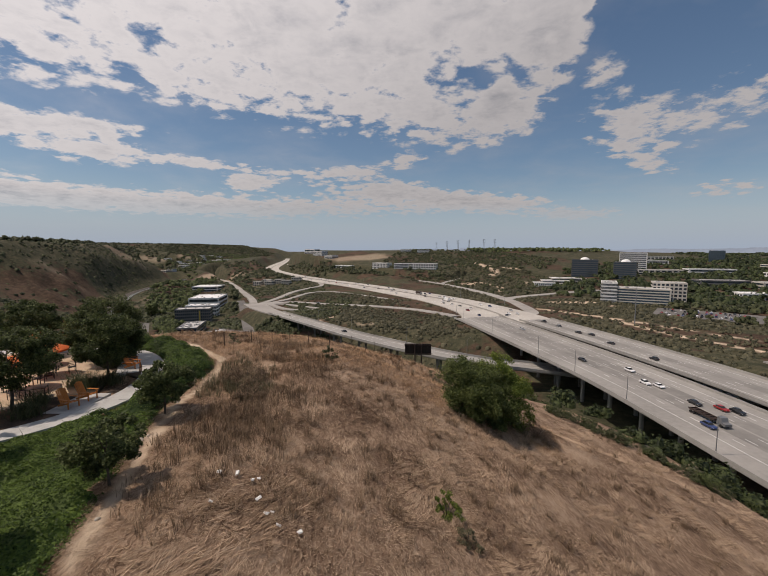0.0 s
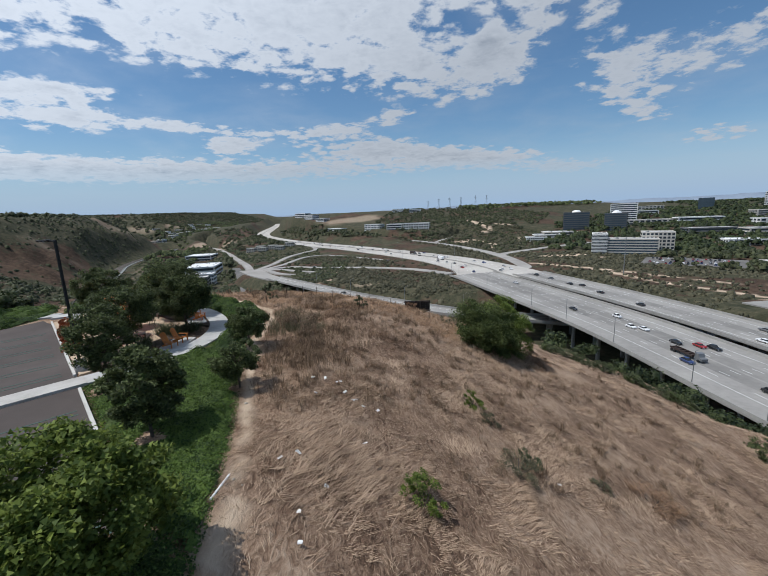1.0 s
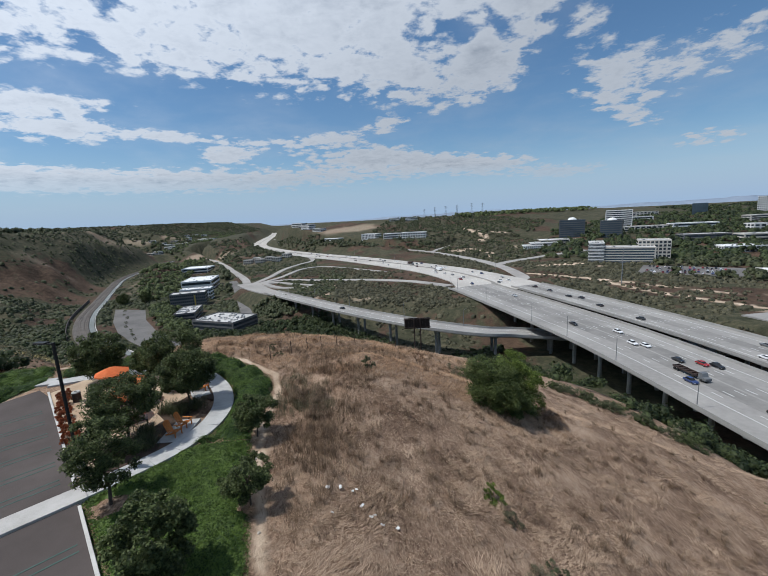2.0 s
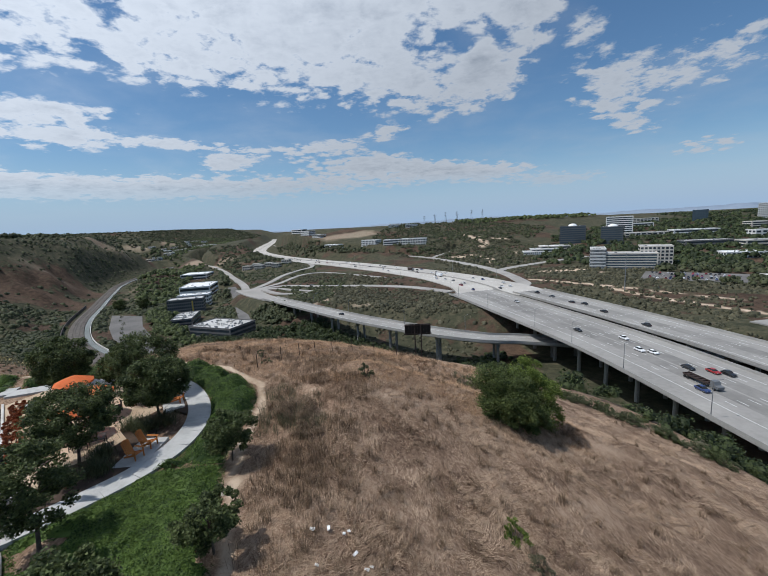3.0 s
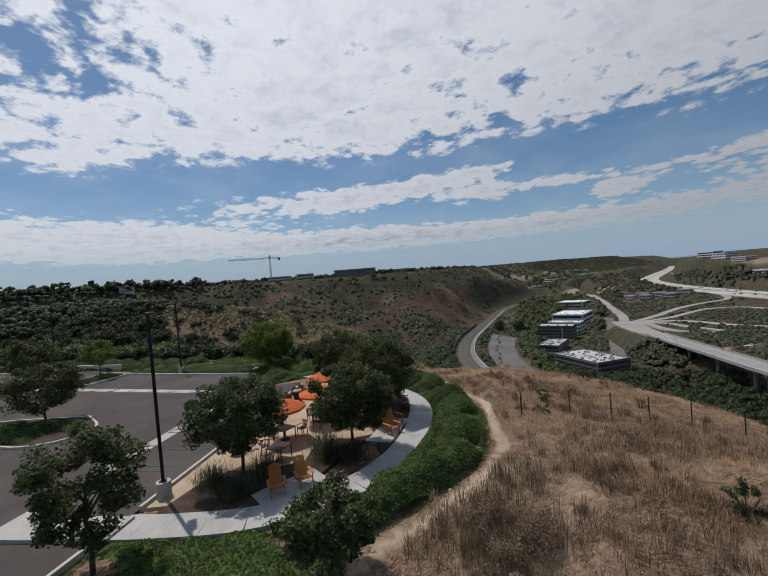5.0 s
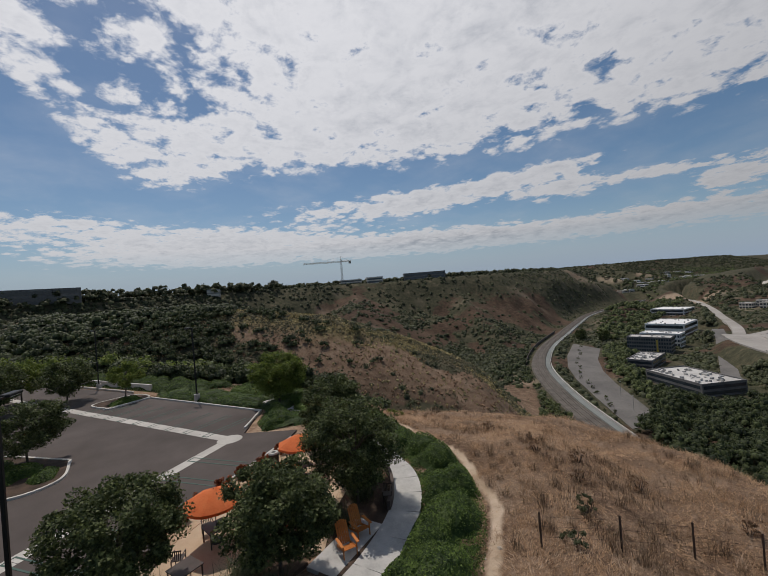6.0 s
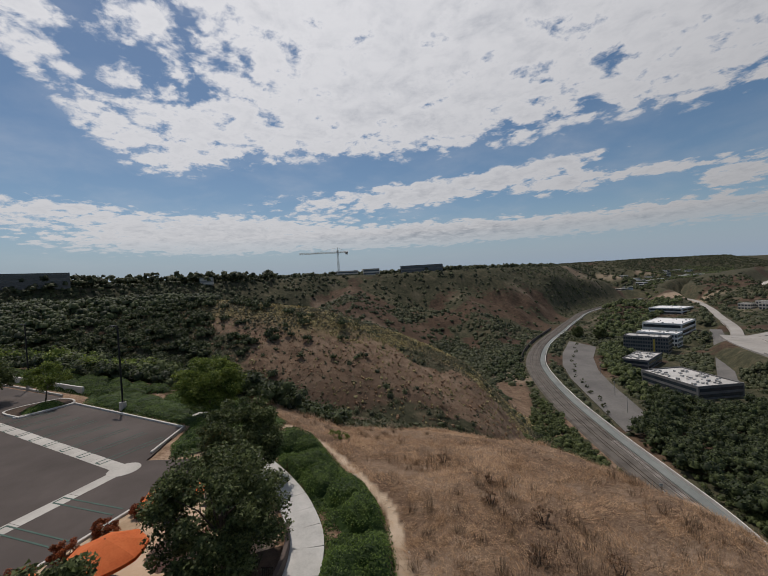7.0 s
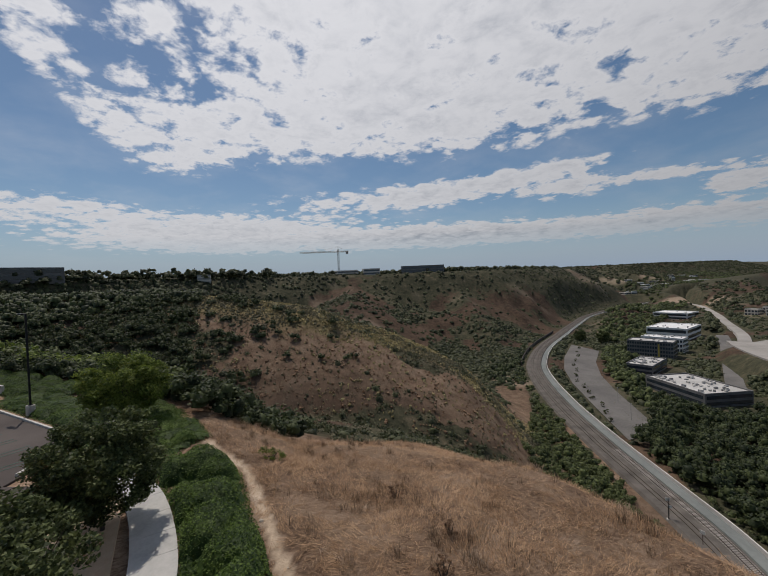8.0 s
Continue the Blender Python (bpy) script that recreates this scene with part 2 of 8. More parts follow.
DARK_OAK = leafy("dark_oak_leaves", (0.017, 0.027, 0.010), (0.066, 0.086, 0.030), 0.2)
VALLEY_LEAF = leafy("valley_brush_leaves", (0.040, 0.055, 0.018), (0.118, 0.140, 0.050), 0.25)
SCRUB = leafy("grey_scrub_leaves", (0.055, 0.056, 0.032), (0.125, 0.115, 0.068), 0.2)
BUSH_LEAF = leafy("bush_leaves", (0.040, 0.058, 0.017), (0.135, 0.165, 0.050), 0.3)
SAGE = leafy("sage_leaves", (0.09, 0.085, 0.05), (0.19, 0.17, 0.10))
RED_LEAF = leafy("red_leaves", (0.13, 0.030, 0.016), (0.38, 0.115, 0.038))
STRAW = leafy("dry_stalks", (0.25, 0.168, 0.110), (0.56, 0.415, 0.290), 0.2)
DEAD = leafy("dead_stems", (0.17, 0.098, 0.056), (0.32, 0.20, 0.118), 0.1)
WEED = leafy("grey_brown_weeds", (0.105, 0.068, 0.042), (0.255, 0.178, 0.112), 0.1)
GOLD = leafy("golden_stalks", (0.25, 0.145, 0.080), (0.54, 0.36, 0.215), 0.2)
WHITE = surface("white_paint", ((0.72, 0.72, 0.70), (0.80, 0.80, 0.78)), 0.3, 5, 0.6, 0.0)


# ---------------- mesh helpers ----------------
def raw_mesh(name, verts, faces, material=None, smooth=False):
    me = bpy.data.meshes.new(name)
    verts = np.asarray(verts, dtype=np.float32)
    me.vertices.add(len(verts))
    me.vertices.foreach_set("co", verts.ravel())
    sizes = np.array([len(f) for f in faces], dtype=np.int32) if not isinstance(faces, np.ndarray) else np.full(len(faces), faces.shape[1], dtype=np.int32)
    loops = np.concatenate([np.asarray(f, dtype=np.int32) for f in faces]) if not isinstance(faces, np.ndarray) else faces.astype(np.int32).ravel()
    me.loops.add(len(loops))
    me.loops.foreach_set("vertex_index", loops)
    me.polygons.add(len(sizes))
    me.polygons.foreach_set("loop_start", np.concatenate(([0], np.cumsum(sizes)[:-1])).astype(np.int32))
    me.polygons.foreach_set("loop_total", sizes)
    me.polygons.foreach_set("use_smooth", np.full(len(sizes), smooth, dtype=bool))
    me.update(calc_edges=True)
    me.validate()
    if material:
        me.materials.append(material)
    return me


def part(name, data, material=None, parent=None, label=""):
    """Links a bmesh or a mesh as ONE mesh object, under a thing or a part."""
    if isinstance(data, bmesh.types.BMesh):
        bmesh.ops.recalc_face_normals(data, faces=data.faces)
        me = bpy.data.meshes.new(name)
        data.to_mesh(me)
        data.free()
        data = me
    if material and not data.materials:
        data.materials.append(material)
    ob = new(name, data)
    if parent:
        ob.parent = parent
    if label:
        ob["label"] = label
    return ob


def thing(name, label, category, group="", loc=(0, 0, 0), turn=0.0, kind=""):
    ob = new(name)
    ob.empty_display_size = 0.2
    ob.matrix_basis = pose(*loc, 0, 0, turn)
    return tagged(ob, label, category, group, kind)


def box(bm, size, at=(0, 0, 0), bevel=0.0, m=None):
    r = bmesh.ops.create_cube(bm, size=1.0)
    vs = r["verts"]
    bmesh.ops.scale(bm, vec=size, verts=vs)
    if bevel:
        es = list({e for v in vs for e in v.link_edges})
        g = bmesh.ops.bevel(bm, geom=es, offset=bevel, segments=1, affect="EDGES")
        vs = list({v for f in g["faces"] for v in f.verts} | {v for v in vs if v.is_valid})
    bmesh.ops.transform(bm, matrix=(m or Matrix.Identity(4)) @ Matrix.Translation(at) if not m else Matrix.Translation(at) @ m, verts=vs)
    return vs


def rod(bm, a, b, r1, r2=None, n=8):
    a, b = Vector(a), Vector(b)
    d = b - a
    r = bmesh.ops.create_cone(bm, cap_ends=True, segments=n, radius1=r1, radius2=r1 if r2 is None else r2, depth=d.length)
    bmesh.ops.transform(bm, matrix=Matrix.Translation((a + b) / 2) @ d.to_track_quat("Z", "Y").to_matrix().to_4x4(), verts=r["verts"])
    return r["verts"]


def spline(pts, n=12):
    """Catmull-Rom through the points, n steps a piece; tuples of any length."""
    p = [np.array(q, float) for q in pts]
    p = [2 * p[0] - p[1]] + p + [2 * p[-1] - p[-2]]
    out = []
    for i in range(1, len(p) - 2):
        for k in range(n):
            t = k / n
            out.append(0.5 * (2 * p[i] + (p[i + 1] - p[i - 1]) * t + (2 * p[i - 1] - 5 * p[i] + 4 * p[i + 1] - p[i + 2]) * t * t
                              + (3 * p[i] - p[i - 1] - 3 * p[i + 1] + p[i + 2]) * t ** 3))
    out.append(p[-2])
    return np.array(out)


def ribbon(line, offsets, closed=False):
    """Sweeps a profile of (side, height) along a line of x, y, z: side is to the right of the way. Returns verts and faces."""
    line = np.asarray(line, float)
    t = np.gradient(line[:, :2], axis=0)
    t /= np.linalg.norm(t, axis=1)[:, None] + 1e-9
    right = np.stack([t[:, 1], -t[:, 0]], 1)
    k = len(offsets)
    V = np.empty((len(line), k, 3))
    for j, (s, h) in enumerate(offsets):
        V[:, j, :2] = line[:, :2] + right * s
        V[:, j, 2] = line[:, 2] + h
    F = []
    for i in range(len(line) - 1):
        for j in range(k if closed else k - 1):
            j2 = (j + 1) % k
            F.append((i * k + j, i * k + j2, (i + 1) * k + j2, (i + 1) * k + j))
    if closed:
        F += [tuple(range(k))[::-1], tuple((len(line) - 1) * k + j for j in range(k))]
    return V.reshape(-1, 3), F


def slab(outline, z0, z1):
    """A flat body over an outline of x, y."""
    bm = bmesh.new()
    vs = [bm.verts.new((x, y, z1)) for x, y in outline]
    f = bm.faces.new(vs)
    g = bmesh.ops.extrude_face_region(bm, geom=[f])
    bmesh.ops.translate(bm, vec=(0, 0, z0 - z1), verts=[v for v in g["geom"] if isinstance(v, bmesh.types.BMVert)])
    return bm


# ---------------- the lie of the land ----------------
def side(x, y, poly):
    """Signed distance to a closed outline, negative inside."""
    p = np.asarray(poly, float)
    q = np.roll(p, -1, axis=0)
    best, inside = np.full(x.shape, 1e18), np.zeros(x.shape, bool)
    for (ax, ay), (bx, by) in zip(p, q):
        dx, dy = bx - ax, by - ay
        t = np.clip(((x - ax) * dx + (y - ay) * dy) / (dx * dx + dy * dy), 0, 1)
        best = np.minimum(best, (x - ax - t * dx) ** 2 + (y - ay - t * dy) ** 2)
        cross = ((ay > y) != (by > y)) & (x < (bx - ax) * (y - ay) / (by - ay + 1e-12) + ax)
        inside ^= cross
    d = np.sqrt(best)
    return np.where(inside, -d, d)


def along(x, y, line):
    """Distance to an open line of x, y, z and the z of its nearest point."""
    p = np.asarray(line, float)
    best, zz = np.full(x.shape, 1e18), np.zeros(x.shape)
    for a, b in zip(p[:-1], p[1:]):
        d = b - a
        t = np.clip(((x - a[0]) * d[0] + (y - a[1]) * d[1]) / (d[0] ** 2 + d[1] ** 2), 0, 1)
        r = (x - a[0] - t * d[0]) ** 2 + (y - a[1] - t * d[1]) ** 2
        zz = np.where(r < best, a[2] + t * d[2], zz)
        best = np.minimum(best, r)
    return np.sqrt(best), zz


def ridge(x, y, line, slope, soft):
    """Height of a ridge that falls away from its crest line by the slope."""
    p, out = np.asarray(line, float), np.full(x.shape, -1e9)
    for a, b in zip(p[:-1], p[1:]):
        d = b - a
        t = np.clip(((x - a[0]) * d[0] + (y - a[1]) * d[1]) / (d[0] ** 2 + d[1] ** 2), 0, 1)
        r = (x - a[0] - t * d[0]) ** 2 + (y - a[1] - t * d[1]) ** 2
        out = np.maximum(out, a[2] + t * d[2] - slope * np.sqrt(r + soft))
    return out


_rng = np.random.RandomState(4)
_perm = _rng.permutation(512)
_val = _rng.rand(512)


def vnoise(x, y):
    """Smooth value noise, 0 to 1."""
    xi, yi = np.floor(x).astype(int), np.floor(y).astype(int)
    fx, fy = x - xi, y - yi
    fx, fy = fx * fx * (3 - 2 * fx), fy * fy * (3 - 2 * fy)

    def h(i, j):
        return _val[(_perm[i & 511] + j) & 511]
    return (h(xi, yi) * (1 - fx) + h(xi + 1, yi) * fx) * (1 - fy) + (h(xi, yi + 1) * (1 - fx) + h(xi + 1, yi + 1) * fx) * fy


def fbm(x, y, size, octaves=4, gain=0.5):
    s, a, out, tot = 1.0 / size, 1.0, 0, 0
    for i in range(octaves):
        out = out + a * vnoise(x * s + 17.3 * i, y * s - 9.1 * i)
        tot += a
        s, a = s * 2.03, a * gain
    return out / tot


def smax(a, b, k):
    h = np.clip(0.5 + 0.5 * (a - b) / k, 0, 1)
    return b + (a - b) * h + k * h * (1 - h)


HOME = [(-9, -70), (-8, -10), (-7, 15), (-5.5, 36), (-4, 45), (-11, 51), (-20, 54), (-29, 53.5), (-37, 47.5), (-45, 37), (-66, 22), (-100, -2), (-150, -80), (-60, -150)]
WEST = [(-400, -420), (-420, -150), (-480, -20), (-540, 130), (-545, 235), (-490, 350), (-478, 445), (-520, 600), (-600, 780), (-760, 1000), (-950, 1350),
        (-1100, 1500), (-4900, 2500), (-4900, -3000), (-1000, -3000)]
FARWEST = [(-1350, 1750), (-1100, 2100), (-1050, 2600), (-1500, 4700), (-4800, 4700), (-4800, 2300)]
TERRACE = [(-125, 354), (-95, 328), (-50, 312), (-5, 287), (40, 260), (78, 245), (115, 225), (150, 190), (185, 155), (260, 105), (400, 10), (900, -300), (4800, -1500), (4800, 4800),
           (-420, 4800), (-780, 2600), (-680, 1900), (-600, 1250), (-540, 1020), (-420, 880), (-330, 735), (-262, 600), (-208, 495), (-182, 430), (-152, 385)]
CENTRE = [(-260, 1330), (-60, 1210), (60, 1190), (250, 1170), (420, 1230), (700, 1350), (1000, 1800), (900, 2500), (-300, 2600), (-420, 1900)]
KNOLL = [(-300, -60, 8), (-228, -33, 5.6), (-207, 21, 5.3), (-186, 44, 3.5), (-172, 72, -1), (-164, 94.5, -10), (-153, 118, -27), (-136, 131, -45), (-124, 145, -60)]
SPUR = [(-560, 420, 16), (-450, 365, -6), (-370, 330, -32), (-320, 318, -48)]
SPUR_B = [(-560, 560, 14), (-510, 560, -12), (-455, 560, -50)]
SPUR_D = [(-860, 1170, 20), (-740, 1110, 2), (-640, 1075, -22), (-560, 1060, -52)]
SPUR_E = [(-1050, 1520, 24), (-860, 1470, 4), (-740, 1430, -20), (-660, 1415, -52)]
SPUR_F = [(-1250, 2050, 30), (-1020, 1980, 8), (-900, 1950, -20), (-800, 1930, -52)]
SPUR_C = [(-540, 240, 14), (-420, 190, -6), (-330, 150, -26), (-270, 165, -44), (-230, 195, -62)]


# lines of road and rail (x, y, z) that the ground is graded to, with half widths and the run-out beside them
RAIL_EDGE = [(45, 86, -54), (0, 111, -57), (-37, 142, -58.5), (-58, 159, -59), (-81, 173.5, -59.5), (-111, 191, -59.5), (-150, 216, -59.5), (-190, 246, -59.5), (-222, 275, -59.5), (-254, 314, -59.5), (-283, 357, -59.5), (-313, 410, -59.5),
             (-348, 470, -59.5), (-386, 538, -59.5), (-422.6, 606, -59.5), (-459.5, 707, -59.5), (-520, 930, -59.5)]
FWY_LINE = [(90, 285, -43.5), (84, 352, -44.6), (48, 454, -46), (-52, 628, -48), (-166, 798, -50), (-316, 1050, -52), (-460, 1388, -54), (-604, 1945, -55), (-760, 2600, -56), (-1000, 3500, -56)]
ROAD_CONNECT = [(-160, 425, -51), (-124, 448, -50.5), (-78, 425, -49.5), (-25, 402, -48), (21, 368, -46.5), (52, 322, -44.8)]
ROAD_UP = [(-157, 430, -51), (-153, 490, -51), (-153, 559, -50.5), (-143, 612, -50), (-130, 660, -49.6), (-148, 730, -49.6)]
ROAD_SIDE = [(-150, 440, -51), (-136, 473, -50.5), (-125, 544, -50), (-95, 560, -49.5), (-42, 499, -48), (-4, 450, -47)]
ROAD_LEFT = [(-160, 425, -51), (-192, 500, -53), (-250, 610, -55), (-306, 718, -57), (-402, 882, -59), (-510, 1022, -60), (-558, 1204, -60), (-570, 1370, -60)]
ROAD_STREET = [(-205, 495, -55.5), (-182, 448, -57), (-133, 338, -60.5), (-122, 316, -61)]
ROAD_FAR = [(-568, 1948, -55), (-336, 1255, -53), (-193, 993, -52), (-63, 847, -49), (42, 751, -47), (96, 610, -46), (128, 470, -46), (126, 360, -45), (112, 327, -44)]
ROAD_HILL = [(76, 664, -46), (140, 791, -44), (253, 755, -40), (340, 690, -38)]
ROAD_EAST = [(128, 450, -46), (150, 480, -47), (189, 509, -47), (290, 560, -45)]
ROAD_OVER = [(180.5, 181, -43.4), (192, 183, -43.5), (240, 188, -44), (330, 200, -45)]
LOOP = [(-143, 428, -50.4), (-116, 393, -50), (-89, 380, -49.6), (-81, 394, -49.6), (-104, 410, -50), (-126, 428, -50.2)]
GRADES = [([(x - 5, y - 7.5, z) for x, y, z in RAIL_EDGE], 13, 45), (FWY_LINE, 30, 45), (ROAD_CONNECT, 7, 9), (ROAD_UP, 7, 9), (ROAD_SIDE, 6, 8), (ROAD_LEFT, 8, 14), (ROAD_STREET, 10, 12),
          (ROAD_FAR, 9, 14), (ROAD_HILL, 7, 10), (ROAD_EAST, 9, 12), (ROAD_OVER, 12, 8), (LOOP, 5, 6), ([(-150, 408, -51.2), (-122, 371, -50.2), (-106, 349, -49.4)], 11, 14)]


GRD = -61.5      # floor of the valley car park and offices
# outlines that stay clear of trees: the valley car park and the offices
PARKING = [(-113, 199), (-112, 212), (-124, 231), (-160, 262), (-187, 288), (-215, 322), (-243, 366), (-280, 376), (-268, 358), (-243, 320), (-214, 284), (-185, 256), (-149, 227)]
BLOCKS = [[(-157, 283), (-113, 265), (-98, 300), (-142, 318)], [(-185, 306), (-158, 314), (-167, 352), (-195, 344)], [(-222, 366), (-176, 380), (-182, 402), (-228, 388)],
          [(-229, 400), (-182, 409), (-185, 430), (-232, 420)], [(-265, 540), (-263, 468), (-213, 478), (-220, 545)]]
EAST_LOT = [(232, 352), (292, 308), (330, 348), (268, 398)]
EAST_LOT_B = [(330, 300), (385, 262), (415, 300), (360, 340)]


def land(x, y):
    x, y = np.atleast_1d(np.asarray(x, float)), np.atleast_1d(np.asarray(y, float))
    r = np.hypot(x + 2, y - 15)
    az = np.degrees(np.arctan2(x + 2, y - 15))
    rough = fbm(x, y, 60, 4)
    # valley floor
    z = -61.6 + 1.4 * (fbm(x, y, 300, 3) - 0.5)
    dc, zc = along(x, y, [(-60, 180, -61), (30, 178, -59), (90, 152, -57), (150, 105, -55), (260, 40, -50), (420, -60, -44)])
    z = np.where(x > -60, np.maximum(z, zc - 2), z)
    # the level of the interchange and the slopes east of it
    d = side(x, y, TERRACE)
    top = -47.5 + np.clip((r - 600) * 0.06, 0, 48) * np.clip((az - 10) / 8, 0, 1) - np.clip((r - 900) * 0.012, 0, 18) * np.clip((-8 - az) / 6, 0, 1)
    top = top - np.clip((-50 - x) / 100, 0, 1) * 5
    top = top + np.clip(-d / 60, 0, 1) * 7 * (fbm(x, y, 180, 3) - 0.5)
    z = smax(z, top - np.maximum(d, 0) * 0.42 - np.maximum(d, 0) / 60 * 6 * (rough - 0.5), 3)
    # hill in the middle distance
    d = side(x, y, CENTRE)
    z = smax(z, 13 + 4 * (fbm(x, y, 300, 3) - 0.5) - np.maximum(d, 0) * 0.118 - np.clip(d / 80, 0, 1) * 16 * (fbm(x, y, 170, 3) - 0.5), 6)
    # western mesa with its spurs and gullies
    d = side(x, y, WEST)
    gully = 26 * (np.abs(fbm(x, y, 150, 3) - 0.5) * 2) * np.clip(d / 60, 0, 1) + 19 * np.abs(fbm(x + 40, y, 55, 4) - 0.5) * 2 * np.clip(d / 40, 0, 1)
    w = 17 + np.clip(-d * 0.006, 0, 34) - np.maximum(d, 0) * 0.40 - np.clip(d, 0, 70) * 0.12 - gully + 5
    w = w + 3 * (fbm(x, y, 40, 3) - 0.5)
    z = smax(z, w, 5)
    for line, slope in ((SPUR, 0.5), (SPUR_B, 0.5), (SPUR_C, 0.45), (SPUR_D, 0.42), (SPUR_E, 0.42), (SPUR_F, 0.4)):
        z = smax(z, ridge(x, y, line, slope, 0) - 5 * (rough - 0.5), 8)
    d = side(x, y, FARWEST)
    z = smax(z, 44 + 10 * (fbm(x, y, 500, 3) - 0.5) - np.maximum(d, 0) * 0.25 - np.clip(d / 100, 0, 1) * 90 * np.abs(fbm(x, y, 260, 4) - 0.5), 12)
    # knoll across the side canyon
    dl, zl = along(x, y, KNOLL)
    z = smax(z, ridge(x, y, KNOLL, 0.52, 100) + 8 - 4 * (fbm(x, y, 16, 3) - 0.5) * np.clip(dl / 15, 0.2, 1) - 5 * (rough - 0.5) * np.clip(dl / 20, 0, 1), 6)
    # the far rim
    rim = (-2 + 30 * (fbm(az * 20, r * 0.2, 260, 4) - 0.35)) - np.maximum(4350 - r, 0) * 0.2
    z = smax(z, rim, 10)
    for line, half, run in GRADES:
        near = (x > min(p[0] for p in line) - 60) & (x < max(p[0] for p in line) + 60) & (y > min(p[1] for p in line) - 60) & (y < max(p[1] for p in line) + 60)
        if not near.any():
            continue
        dl, zl = along(x[near], y[near], line)
        k = np.clip((half + run - dl) / run, 0, 1)
        k = k * k * (3 - 2 * k)
        z[near] = z[near] * (1 - k) + (zl - 0.35) * k
    for outline in [EAST_LOT, EAST_LOT_B]:
        k = np.clip((10 - side(x, y, outline)) / 9, 0, 1)
        z = z * (1 - k) + -47.3 * k
    for outline in [PARKING] + BLOCKS:
        near = (np.abs(x - outline[0][0]) < 250) & (np.abs(y - outline[0][1]) < 250)
        if near.any():
            k = np.clip((7 - side(x[near], y[near], outline)) / 6, 0, 1)
            z[near] = z[near] * (1 - k) + (GRD - 0.25) * k
    # the home hill
    d = side(x, y, HOME)
    e = np.maximum(d, 0)
    way = np.degrees(np.arctan2(x + 14, y - 40))
    steep = np.clip((way + 62) / 42, 0, 1) * np.clip((28 - way) / 20, 0, 1)
    h = -0.44 * np.maximum(np.sqrt(e * e + 6) - 2.45, 0) + np.clip(e - 25, 0, 25) * 0.05 - np.maximum(e - 50, 0) * 0.25 * (1 - 0.8 * steep) - np.clip(e / 40, 0, 1) * 5 * (fbm(x, y, 45, 4) - 0.5)
    h = h - 0.32 * steep * np.maximum(e - 4, 0)
    h = h + 0.5 * (fbm(x, y, 7, 3) - 0.5) * np.clip(e / 4, 0, 1) + 0.12 * (fbm(x, y, 1.3, 2) - 0.5) * np.clip((d + 12) / 6, 0, 1)
    h = h - 0.19 * np.clip((y - 37) / 6, 0, 1) * np.clip(d + 13, 0, 13)
    z = smax(z, h, 2.0 + np.clip(e / 20, 0, 3))
    # the graded lot and garden, made level
    g = side(x, y, GRADED)
    flat = np.clip(-g / 1.2, 0, 1)
    z = z * (1 - flat) + (-0.13) * flat
    return z


GRADED = [(-6.5, -20), (-7.2, 2.6), (-9, 9), (-11.3, 16.3), (-13, 22.5), (-13.4, 28.6), (-16.5, 33.5), (-20.5, 36.5), (-25, 38.2), (-34, 37.8), (-39, 36), (-47, 31), (-66, 19), (-98, -6), (-130, -60), (-60, -120)]
